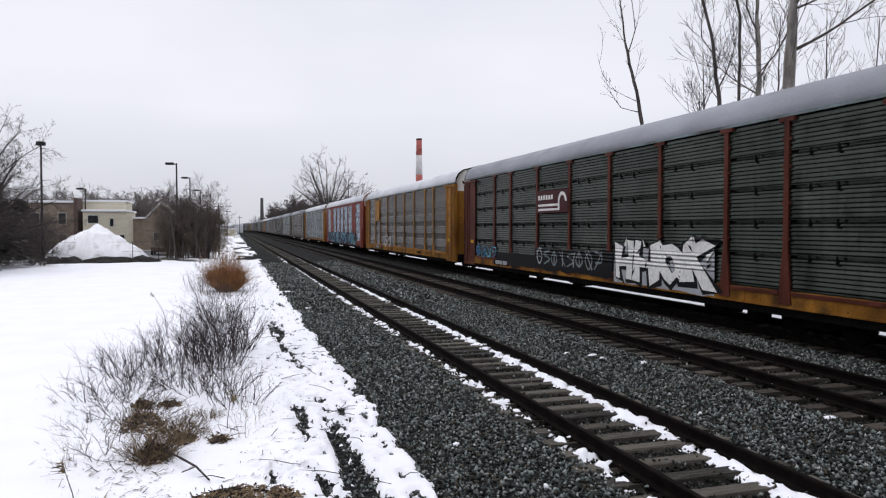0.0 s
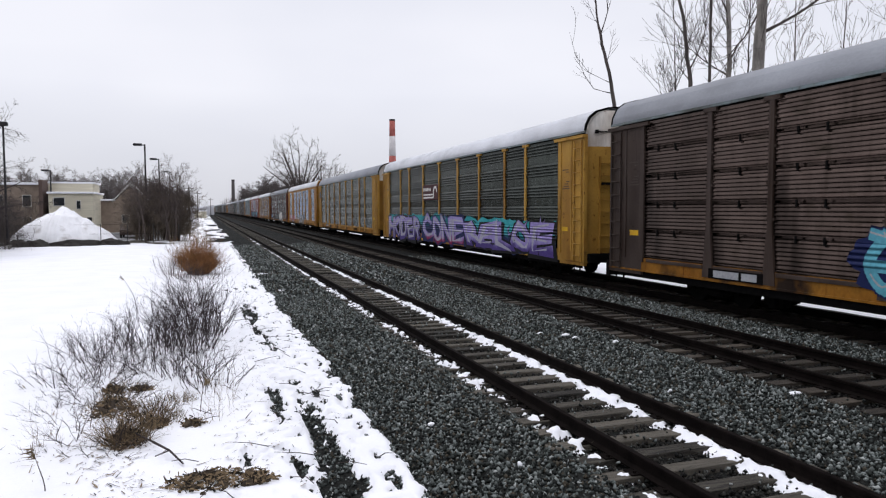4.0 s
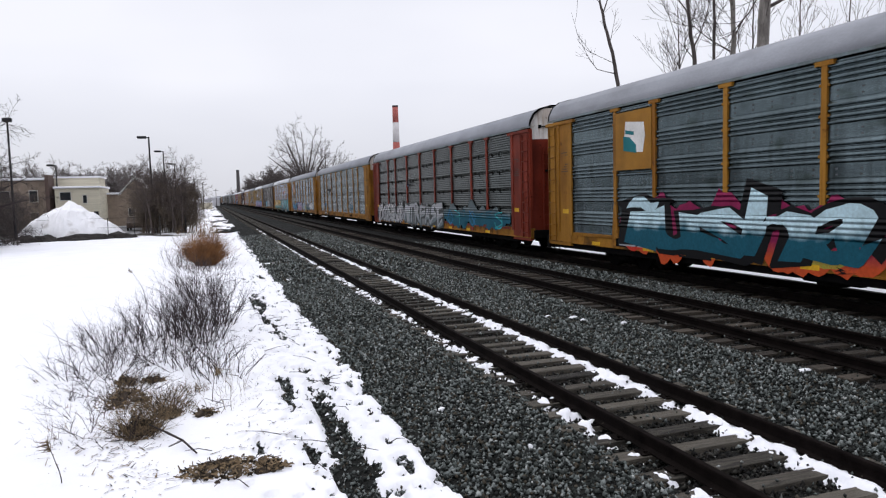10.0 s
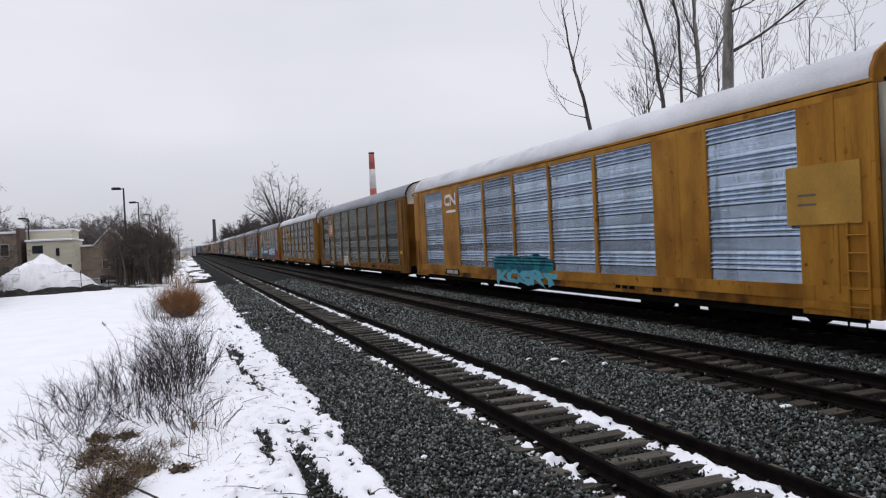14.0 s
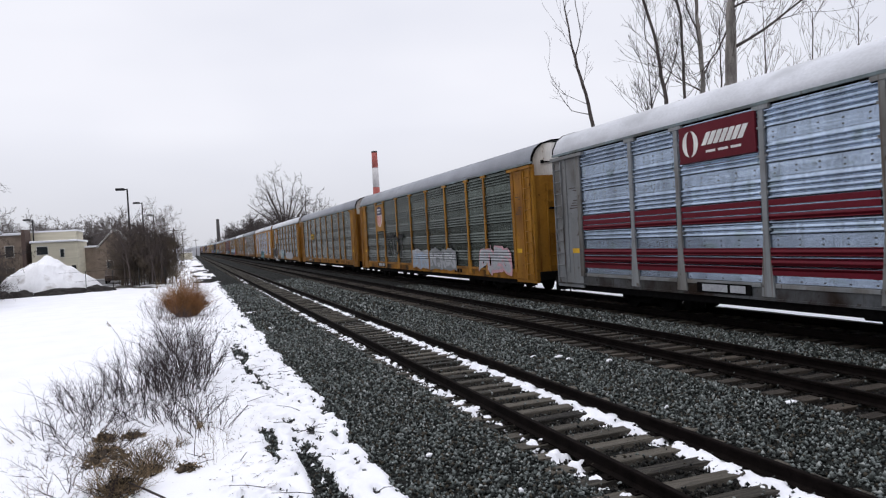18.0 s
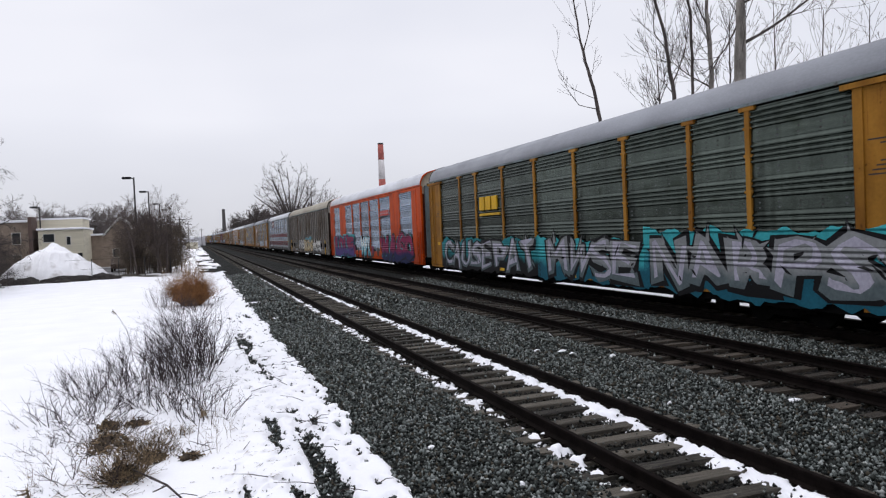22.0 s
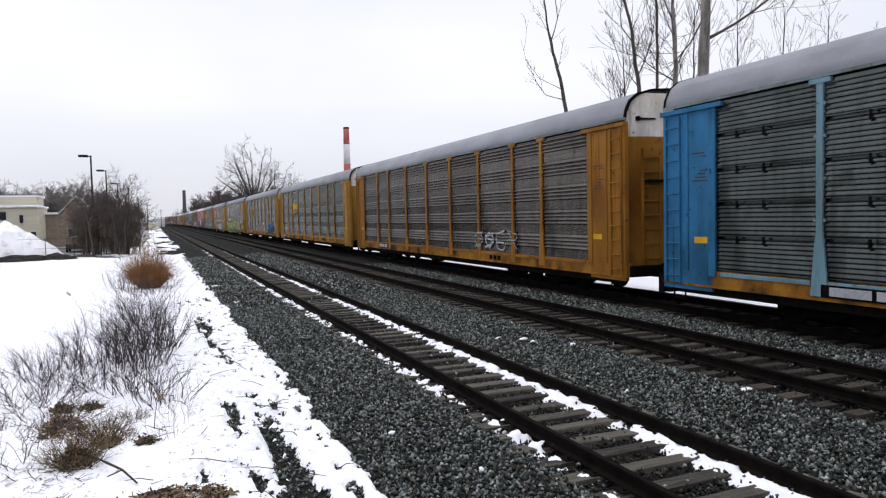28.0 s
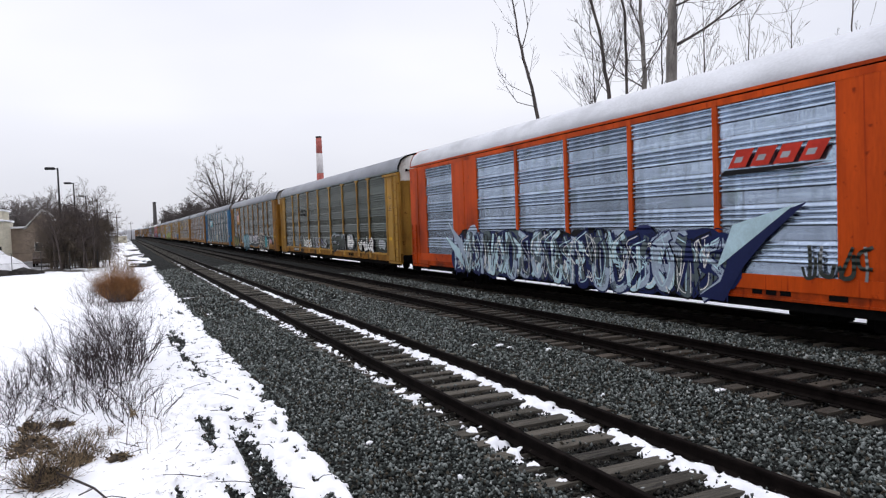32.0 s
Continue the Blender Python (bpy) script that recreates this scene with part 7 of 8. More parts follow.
grove("hedge", "dark dense leafless hedge at the field edge", 42, (-17.5, -12.9), (58, 66), (2.6, 4.4), 62, mats=(CROWN, CROWN), spread_=1.2, up=0.0, kids=(2, 2, 2, 0.0), thick=0.6, depth=3, fine=0.008)
grove("hedge", "dark leafless hedge along the parking lot", 60, (-15.5, -11.6), (72, 80), (2.2, 4.2), 58, mats=(M_THICKET, M_THICKET), spread_=1.3, up=0.03, kids=(3, 2, 2, 0.0), thick=0.7)
grove("brush", "low leafless brush along the field edge", 30, (-2.6, 0.6), (48, 66), (0.8, 1.9), 57, mats=(M_STRAW, M_STRAW), spread_=0.9, up=0.05, thick=1.2)

# the dark tree and evergreens at the edge of the field
tree(at_dir(-16.6, 52), 4.6, 0.26, 61, "wide leafless tree with drooping fine twigs at the field edge", depth=4, up=-0.03, spread_=0.9, kids=(0, 3, 2, 1.0), wander=0.08, mats=(M_TWIG, M_TWIG), limbs=fan(18, 2.4, 80, 5.2, 0.09, 8) + fan(6, 5.0, 50, 4.6, 0.07, 9), fine=0.010)


def conifer(at, height, radius, seed):
    r = random.Random(seed)
    t = thing("evergreen_tree", at, "dark shaggy evergreen beside the parking lot", "tree", "evergreens at the field edge")
    bm = cyl(bmesh.new(), (0, 0, -0.2), (0, 0, height * 0.95), 0.14, 0.02, 7)
    part("trunk", bm, M_BARK, t)
    v, f = [], []
    for _ in range(1900):
        h = r.random() ** 0.8
        z = 0.3 + h * height * 0.97
        rr = radius * (1 - h) ** 0.75 * r.uniform(0.35, 1.08) + 0.05
        a = r.uniform(0, 6.28)
        c = Vector((rr * math.cos(a), rr * math.sin(a), z))
        d = Vector((math.cos(a), math.sin(a), r.uniform(-0.7, 0.1))).normalized()
        s = Vector((-math.sin(a), math.cos(a), r.uniform(-0.3, 0.3))).normalized() * r.uniform(0.05, 0.14)
        k = len(v)
        e = c + d * r.uniform(0.25, 0.6)
        v += [tuple(c - s), tuple(c + s), tuple(e + s * 0.3), tuple(e - s * 0.3)]
        f.append((k, k + 1, k + 2, k + 3))
    part("crown", mesh_from("crown", v, f), mat("dark_needles", (0.042, 0.043, 0.036), 0.9, vary=0.35, scale=2, fine=12, bump=0, per_island=0.6), t)


for az, dist, h, rad, sd in ((-16.1, 57, 6.6, 2.3, 1), (-17.9, 56, 7.0, 2.8, 3), (-14.4, 74, 5.4, 2.3, 2)):
    conifer(at_dir(az, dist), h, rad, sd)


def twig_clump(name, at, label, category, count, height, radius, seed, material, lean=0.35, base=0.25, fork=2, thick=0.006, bend=0.25, group=""):
    """A shrub or tussock: many thin bent stems from one foot, forking again and again towards their tips."""
    r = random.Random(seed)
    v, f = [], []

    def shoot(p, d, ln, rad, level):
        segs = 4 if level == 0 else 3
        for k in range(segs):
            d = (d + Vector((r.uniform(-1, 1), r.uniform(-1, 1), r.uniform(-0.7, 0.6))) * bend).normalized()
            q = p + d * ln / segs
            tube(v, f, p, q, rad, rad * 0.78, 3)
            if level < 2 and (level or k):
                for _k in range(fork if level == 0 else 1):
                    if r.random() < 0.8:
                        nd = (d * 0.8 + Vector((r.uniform(-1, 1), r.uniform(-1, 1), r.uniform(-0.35, 0.75))) * 0.75).normalized()
                        shoot(q, nd, ln * r.uniform(0.22, 0.42), rad * 0.62, level + 1)
            p, rad = q, rad * 0.78

    for _ in range(count):
        a, b = r.uniform(0, 6.28), r.random() ** 0.5
        p = Vector((base * b * math.cos(a), base * b * math.sin(a), -0.05))
        d = Vector((lean * b * math.cos(a) + r.uniform(-0.15, 0.15), lean * b * math.sin(a) + r.uniform(-0.15, 0.15), 1)).normalized()
        shoot(p, d, height * r.uniform(0.5, 1.0) * (1.05 - 0.35 * b), thick * r.uniform(0.7, 1.3), 0)
    t = thing(name, at, label, category, group)
    part("tuft", mesh_from("tuft", v, f), material, t)["kind"] = "stuff"
    return t


M_LITTERMIX = mat("mixed_straw", (0.104, 0.074, 0.043), 0.95, vary=0.44, scale=9, fine=40, bump=0, per_island=1.2)
VERGE = "winter shrubs along the verge"
SHRUBS = [((-0.45, 15.4, 0), 65, 1.5, 0.35, 0.65, M_BUSH), ((-0.05, 17.2, 0), 80, 1.65, 0.3, 0.5, M_BUSH), ((-0.5, 16.4, 0), 42, 1.5, 0.4, 0.6, M_BUSH), ((-1.2, 16.0, 0), 55, 1.3, 0.4, 0.6, M_BUSH), ((-1.9, 15.0, 0), 60, 1.0, 0.7, 0.6, M_BUSH), ((-1.3, 14.0, 0), 45, 0.8, 0.8, 0.6, M_BUSH),
          ((-0.25, 12.9, 0), 44, 1.0, 0.5, 0.55, M_BUSH), ((-0.75, 13.2, 0), 30, 1.05, 0.5, 0.4, M_BUSH), ((0.05, 12.0, 0), 26, 0.85, 0.5, 0.4, M_BUSH), ((-1.75, 12.9, 0), 38, 1.1, 1.5, 0.4, M_BUSH), ((-2.2, 12.6, 0), 26, 0.9, 1.9, 0.4, M_BUSH), ((-1.5, 11.7, 0), 30, 0.8, 1.7, 0.4, M_BUSH),
          ((-1.6, 10.0, 0), 16, 0.6, 1.6, 0.5, M_TWIG_PALE), ((-0.45, 22.5, 0), 45, 1.3, 0.5, 0.5, M_BUSH),
          ((-1.9, 10.9, 0), 26, 0.6, 2.4, 0.3, M_BUSH), ((-1.6, 9.7, 0), 20, 0.5, 2.4, 0.35, M_BUSH), ((-1.2, 9.2, 0), 14, 0.45, 2.4, 0.3, M_BUSH)]
for k, (at, count, hgt, lean, base, m_) in enumerate(SHRUBS):
    label = "pale leafless shrub with fine tangled twigs" if m_ is M_TWIG_PALE else "low sprawling leafless shrub on the snow" if lean > 1 else "bare purple-brown shrub standing in the snow"
    twig_clump("shrub", at, label, "shrub", count, hgt, 0.6, 71 + k, m_, lean=lean, base=base, fork=2, thick=0.009 if hgt > 1.2 else 0.0072, bend=0.37, group=VERGE)
twig_clump("ornamental_grass", (-0.25, 33.5, 0), "rounded tuft of rusty orange dry grass", "grass tuft", 620, 1.65, 1.0, 81, M_ORANGE_GRASS, lean=0.85, base=0.38, fork=2, thick=0.011, bend=0.28)
for k, (x, y, h) in enumerate(((-1.0, 31.6, 1.2), (0.1, 30.6, 0.7), (-0.6, 30.2, 0.8), (-1.5, 33.4, 1.3), (0.5, 34.5, 0.9))):
    twig_clump("shrub", (x, y, 0), "thin straw-brown shrub around the orange grass", "shrub", 26, h, 0.5, 84 + k, M_TWIG_PALE, lean=0.7, base=0.5, fork=2, thick=0.009, bend=0.3, group=VERGE)
twig_clump("ornamental_grass", (-0.5, 38, 0), "pale tuft of dry grass behind an orange one", "grass tuft", 120, 1.5, 1.0, 82, M_STRAW, lean=0.8, base=0.7, fork=2, thick=0.011, bend=0.2)
for x, y, h, k, sd in ((-0.98, 9.45, 0.6, 200, 91), (-1.4, 11.2, 0.36, 110, 92), (-0.4, 11.3, 0.28, 70, 93), (-0.72, 10.5, 0.5, 150, 94), (-1.3, 11.9, 0.35, 90, 95), (-0.55, 10.25, 0.3, 60, 100)):
    twig_clump("grass_tussock", (x, y, 0), "matted tussock of dead brown grass in the snow", "grass tuft", k, h, 0.4, sd, M_LITTERMIX, lean=0.9, base=0.2, fork=1, thick=0.006, bend=0.42, group="dead grass tussocks")
for x, y, sd in ((0.15, 12.0, 96), (0.3, 11.0, 97), (0.0, 10.2, 98), (-1.9, 9.6, 99)):
    twig_clump("dry_weeds", (x, y, 0), "thin pale dry weed stalks in the snow", "weeds", 16, 0.5, 0.3, sd, M_STRAW, lean=0.5, base=0.3, fork=1, thick=0.0035, group="dry weeds in the snow")


def litter(x, y, rx, ry, seed, label, tall=0.10):
    """Broken brown clods in a loose huddle, with straw and leaves between."""
    r = random.Random(seed)
    bm = bmesh.new()
    for _ in range(int(60 * (rx + ry))):
        a, b = r.uniform(0, 6.28), 1.5 * r.random() ** 0.6
        s = r.uniform(0.025, 0.085) * (1.15 - 0.5 * b)
        c = Vector((rx * b * math.cos(a), ry * b * math.sin(a), 0.01 + tall * (1 - b) * r.random()))
        m = pose(*c, r.uniform(-25, 25), r.uniform(-25, 25), r.uniform(0, 180)) @ Matrix.Diagonal((s * r.uniform(0.9, 1.9), s * r.uniform(0.7, 1.2), s * r.uniform(0.5, 1.1), 1))
        ball = bmesh.ops.create_icosphere(bm, subdivisions=1, radius=1.0, matrix=m)
        for v in ball["verts"]:
            v.co += (v.co - c) * (1.1 * fbm(v.co.x * 9 + seed, v.co.y * 9, v.co.z * 9))
    t = thing("leaf_heap", (x, y, 0.0), label, "leaf litter", "heaps of dead leaves")
    part("clod_mass", bm, M_LEAFLITTER, t)["kind"] = "stuff"
    v, f = [], []
    for _ in range(int(900 * (rx + ry))):
        a, b = r.uniform(0, 6.28), r.random() ** 0.55 * 1.35
        c = Vector((rx * b * math.cos(a), ry * b * math.sin(a), 0.03 + tall * max(0, 1.1 - b) * r.random()))
        d = Vector((r.uniform(-1, 1), r.uniform(-1, 1), r.uniform(-0.3, 0.5))).normalized() * r.uniform(0.03, 0.10)
        s = d.orthogonal().normalized() * r.uniform(0.003, 0.012)
        k = len(v)
        v += [tuple(c - s), tuple(c + s), tuple(c + d + s), tuple(c + d - s)]
        f.append((k, k + 1, k + 2, k + 3))
    part("leaf_cover", mesh_from("leaf_cover", v, f), M_LITTERMIX, t)["kind"] = "stuff"


litter(0.08, 7.78, 0.40, 0.22, 2, "low heap of rusty dead leaves showing through snow", 0.07)
litter(0.50, 7.62, 0.14, 0.07, 10, "small trail of rusty dead leaves on the snow", 0.03)
litter(-1.3, 11.0, 0.26, 0.50, 3, "dark broken clod of leaves and earth in the snow", 0.22)
litter(-1.42, 12.1, 0.14, 0.22, 7, "dark broken clod of leaves and earth in the snow", 0.18)
litter(-0.98, 9.5, 0.16, 0.30, 5, "matted brown heap of leaves at a tussock's foot", 0.26)
litter(-0.68, 10.1, 0.12, 0.2, 11, "small dark clod of leaves by a tussock", 0.12)
litter(-0.2, 9.95, 0.10, 0.09, 6, "small heap of dead leaves by a tussock", 0.10)
litter(-1.0, 12.1, 0.13, 0.12, 9, "small dark clod of leaves by a tussock", 0.14)


def scatter(name, label, spots, seed):
    """Bits of leaf and twig lying loose on the snow: x, y, radius across, radius along, how many."""
    r = random.Random(seed)
    v, f = [], []
    for x, y, rx, ry, count in spots:
        for _ in range(count):
            c = Vector((x + r.gauss(0, 0.5) * rx, y + r.gauss(0, 0.5) * ry, 0))
            c.z = snow_height(c.x, c.y) + 0.012
            a, ln, wd = r.uniform(0, 6.28), r.choice((0.02, 0.03, 0.05, 0.14)) * r.uniform(0.7, 1.3), r.uniform(0.003, 0.010)
            d, s = Vector((math.cos(a), math.sin(a), r.uniform(-0.1, 0.25))) * ln, Vector((-math.sin(a), math.cos(a), 0)) * wd
            k = len(v)
            v += [tuple(c - s), tuple(c + s), tuple(c + d + s * 0.4), tuple(c + d - s * 0.4)]
            f.append((k, k + 1, k + 2, k + 3))
    ob = new(name, mesh_from(name, v, f))
    ob.data.materials.append(M_LITTERMIX)
    return tagged(ob, label, "leaf litter", kind="stuff")


scatter("loose_litter", "loose dead leaves and twig bits strewn on the snow",
        [(-1.2, 8.8, 0.6, 0.8, 130), (-0.85, 7.9, 0.5, 0.6, 90), (-1.5, 10.4, 0.8, 1.4, 160), (-0.7, 11.2, 0.8, 1.6, 160), (-1.8, 12.5, 0.9, 1.5, 120), (-0.4, 14.0, 1.2, 1.6, 200), (0.75, 10.5, 0.7, 3.0, 150), (0.9, 15.0, 0.8, 4.0, 140), (0.2, 8.6, 0.5, 0.8, 40)], 41)


def weed(at, height, lean, seed):
    r = random.Random(seed)
    t = thing("weed_stalk", at, "tall dry weed stalk with a drooping head", "weeds", "dry weed stalks")
    bm, p = bmesh.new(), Vector((0, 0, -0.03))
    for k in range(6):
        q = Vector((lean * ((k + 1) / 6) ** 1.6, r.uniform(-0.01, 0.01), height * (k + 1) / 6))
        cyl(bm, p, q, 0.007 - 0.0007 * k, 0.0063 - 0.0007 * k, 5)
        p = q
    part("stem", bm, M_TWIG_PALE, t)
    bm = bmesh.new()
    for k in range(26):
        d = Vector((r.uniform(-1, 1) + (0.8 if lean > 0 else -0.8), r.uniform(-1, 1), r.uniform(-0.5, 0.8))).normalized()
        c = p + Vector((-lean * 0.25, 0, -0.12)) * r.random()
        cyl(bm, c, c + d * r.uniform(0.04, 0.12), 0.007, 0.002, 4)
    part("seed_head", bm, M_STRAW, t)["kind"] = "stuff"


weed((-2.12, 24.2, 0), 0.82, -0.4, 1)
weed((-1.6, 8.0, 0), 0.5, -0.12, 2)
weed((-0.1, 10.6, 0), 0.5, 0.08, 3)
sticks_rng = random.Random(8)
for k in range(60):
    x, y = sticks_rng.uniform(-0.3, 1.9), sticks_rng.uniform(7, 20)
    bm = bmesh.new()
    a, ln = sticks_rng.uniform(0, 6.28), sticks_rng.uniform(0.15, 0.55)
    p, q = Vector((0, 0, 0.035)), Vector((ln * math.cos(a), ln * math.sin(a), 0.04 + sticks_rng.uniform(0, 0.06)))
    m_ = (p + q) / 2 + Vector((sticks_rng.uniform(-0.05, 0.05), sticks_rng.uniform(-0.05, 0.05), 0.02))
    cyl(bm, p, m_, 0.006, 0.005, 5)
    cyl(bm, m_, q, 0.005, 0.003, 5)
    me = bpy.data.meshes.new("stick")
    bm.to_mesh(me)
    bm.free()
    me.materials.append(M_TWIG)
    ob = tagged(new("stick", me), "thin fallen stick lying on the snow", "stick", "fallen sticks")
    ob.location = (x, y, 0.0)

bm = bmesh.new()
for p, q, r0 in (((0, 0, 0.12), (0.2, -0.3, 0.09), 0.016), ((0.2, -0.3, 0.09), (0.36, -0.64, 0.03), 0.013), ((0.2, -0.3, 0.09), (0.06, -0.55, 0.12), 0.009), ((0, 0, 0.12), (-0.2, 0.15, 0.2), 0.012)):
    cyl(bm, p, q, r0, r0 * 0.75, 6)
me = bpy.data.meshes.new("fallen_branch")
bm.to_mesh(me)
bm.free()
me.materials.append(M_TWIG)
ob = tagged(new("fallen_branch", me), "dark forked branch lying on the snow", "branch")
ob.location = (-0.64, 9.03, 0.0)

# ---- the parking lot, its buildings, lamps and snow heap ----
lot = new("parking_lot", sheet("parking_lot", spread((-75, -1.5, 2.5, 1.0)), spread((69, 118, 2.5, 1.0)), lambda x, y: -0.1 + 0.02 * fbm(x * 0.2, y * 0.2)))
lot.data.materials.append(M_ASPHALT)
tagged(lot, "wet dark parking lot with slushy snow", "parking lot", kind="structure")


def lamp_post(az, dist, top, side, label, double=False):
    x, y, _ = at_dir(az, dist)
    t = thing("parking_lamp", (x, y, -0.1), label, "street lamp", "lamps of the parking lot")
    part("pole", cyl(bmesh.new(), (0, 0, 0), (0, 0, top), 0.10, 0.07, 8), M_DARKMETAL, t)
    part("footing", cyl(bmesh.new(), (0, 0, 0), (0, 0, 0.7), 0.28, 0.28, 12), mat("concrete", (0.35, 0.34, 0.33), 0.9), t)
    for s in ((-1, 1) if double else (side,)):
        part("arm", boxes((min(0, s * 0.25), max(0, s * 0.25), -0.04, 0.04, top - 0.12, top - 0.04)), M_DARKMETAL, t)
        part("lamp_head", boxes((min(s * 0.2, s * 1.0), max(s * 0.2, s * 1.0), -0.2, 0.2, top - 0.16, top + 0.06), bevel=0.05), M_DARKMETAL, t)


def post_top_lamp(az, dist, top, label):
    """A pole with a small box lantern straight on its top."""
    x, y, _ = at_dir(az, dist)
    t = thing("parking_lamp", (x, y, -0.1), label, "street lamp", "lamps of the parking lot")
    part("pole", cyl(bmesh.new(), (0, 0, 0), (0, 0, top - 0.3), 0.09, 0.065, 8), M_DARKMETAL, t)
    part("footing", cyl(bmesh.new(), (0, 0, 0), (0, 0, 0.5), 0.24, 0.24, 12), mat("concrete", (0.35, 0.34, 0.33), 0.9), t)
    part("lamp_head", boxes((-0.3, 0.3, -0.2, 0.2, top - 0.3, top), bevel=0.05), M_DARKMETAL, t)


lamp_post(-4.05, 71, 9.1, -1, "tall dark parking lamp with one shoebox head")
lamp_post(-3.1, 92, 9.2, -1, "tall dark parking lamp with one shoebox head")
lamp_post(-2.35, 122, 9.2, -1, "tall dark parking lamp with one shoebox head")
post_top_lamp(-13.05, 60, 9.4, "tall dark parking lamp with a small box head")
lamp_post(-10.3, 98, 7.9, -1, "dark parking lamp in front of the pale building")


def snow_heap():
    verts, faces, k, rows = [], [], 44, 22
    for j in range(rows + 1):
        for i in range(k + 1):
            u, w = i / k * 2 - 1, j / rows * 2 - 1
            x, y = u * 4.5, w * 3.2
            h = max(0.0, 1 - (abs(u) ** 1.2 + abs(w) ** 1.8))
            z = 3.3 * h ** 0.75 * (1 + 0.10 * fbm(x * 0.5, y * 0.5)) + 0.2 * fbm(x * 1.1, y * 1.1, 3) * (h > 0) + 0.08 * fbm(x * 3, y * 3, 5)
            verts.append((x - 0.3 * h, y, max(-0.15, z) - 0.1))
    for j in range(rows):
        for i in range(k):
            a = j * (k + 1) + i
            faces.append((a, a + 1, a + k + 2, a + k + 1))
    return mesh_from("snow_bank", verts, faces)


x, y, _ = at_dir(-9.55, 66)
heap = new("snow_bank", snow_heap())
heap.location = (x, y, -0.1)
heap.data.materials.append(M_SNOW_OLD)
tagged(heap, "steep ploughed heap of old white snow by the lot", "snow heap")
for az, dist, w, sd in ((-9.0, 62.3, 1.9, 1), (-6.6, 62.6, 1.4, 2), (-11.2, 62.8, 0.9, 3), (-12.4, 63, 0.8, 4)):
    x, y, _ = at_dir(az, dist)
    bm = bmesh.new()
    ball = bmesh.ops.create_icosphere(bm, subdivisions=3, radius=1.0)
    for v in ball["verts"]:
        kk = 1 + 0.45 * fbm(v.co.x * 1.5 + sd, v.co.y * 1.5, v.co.z)
        v.co = Vector((v.co.x * w * kk, v.co.y * 0.6 * kk, max(-0.1, v.co.z) * 0.62 * kk))
    me = bpy.data.meshes.new("earth_mound")
    bm.to_mesh(me)
    bm.free()
    me.materials.append(M_EARTH)
    ob = tagged(new("earth_mound", me), "dark mound of ploughed earth at the heap's foot", "earth", "clods by the snow heap")
    ob.location = (x, y, 0.0)
bank = new("earth_bank", sheet("earth_bank", spread((-40, -1.0, 0.8, 1.0)), spread((62.0, 69.5, 0.5, 1.0)),
           lambda x, y: 0.02 + 0.22 * max(0, 1 - abs(y - 65) / 3.5) + 0.12 * fbm(x * 0.6, y * 0.6)))
bank.data.materials.append(mat("frozen_weeds", (0.06, 0.053, 0.045), 0.95, vary=0.4, scale=1.0, fine=8, bump=0.6, stain=(0.75, 0.76, 0.78), stain_at=0.54, stain_scale=0.5))
tagged(bank, "low bank of frozen weeds and snow before the lot", "bank", kind="structure")

fence = thing("fence", (-24, 63.4, 0), "thin wire fence on steel posts along the field", "fence", kind="structure")
for k in range(12):
    part("post", cyl(bmesh.new(), (k * 2.0, 0, -0.2), (k * 2.0, 0, 1.75), 0.028, n=6), M_DARKMETAL, fence)
bm = bmesh.new()
for z in (1.72, 0.95):
    cyl(bm, (0, 0, z), (22, 0, z), 0.012, n=4)
part("rail", bm, M_DARKMETAL, fence)


def glazed(name, parent, x0, x1, z0, z1, y):
    w = part("window", boxes((x0, x1, y - 0.06, y + 0.04, z0, z1), bevel=0.01), mat("window_trim", (0.5, 0.49, 0.45), 0.7), parent)
    g = part("pane", boxes((x0 + 0.08, x1 - 0.08, y - 0.08, y - 0.05, z0 + 0.08, z1 - 0.08)), mat("dark_glass", (0.02, 0.023, 0.026), 0.12, spec=0.6, bump=0), w)
    return w


CREAM = mat("cream_siding", (0.55, 0.51, 0.40), 0.8, vary=0.08, scale=0.6, fine=8, bump=0.2, stretch=(0.3, 1, 9))
TAN = mat("tan_brick", (0.24, 0.19, 0.15), 0.9, vary=0.15, scale=1.5, fine=14, bump=0.2)
SNOWY = M_SNOW
bx, by, _ = at_dir(-9.2, 97)
b1 = thing("commercial_building", (bx, by, -0.1), "pale cream two-storey building with snowy flat roofs", "building")
part("wall", boxes((-2.2, 2.7, 0, 9, 0, 5.0)), CREAM, b1)
part("roof", boxes((-2.35, 2.85, -0.25, 9.2, 5.0, 5.25), bevel=0.05), SNOWY, b1, "snow-covered flat roof")
part("upper_wall", boxes((-2.9, 2.3, 3.0, 9, 5.25, 6.35)), CREAM, b1)
part("upper_roof", boxes((-3.1, 2.5, 2.8, 9.2, 6.35, 6.55)), SNOWY, b1)
part("corner_pier", boxes((-3.15, -2.75, -0.3, 3.4, 0, 6.7)), mat("dark_brick", (0.10, 0.07, 0.06), 0.9), b1)
for x0, x1, z0, z1 in ((-1.7, -0.4, 3.5, 4.6), (0.8, 1.35, 3.1, 4.2), (1.0, 1.5, 0.6, 2.1), (-1.6, -0.6, 0.7, 2.2)):
    glazed("window", b1, x0, x1, z0, z1, 0)
part("door", boxes((2.0, 2.5, -0.06, 0.05, 0, 2.1), bevel=0.01), M_DARKMETAL, b1)
b2 = thing("long_building", (bx - 3.2, by + 2.0, -0.1), "long tan brick building with a snowy flat roof", "building")
part("wall", boxes((-26, 0, 0, 10, 0, 6.1)), TAN, b2)
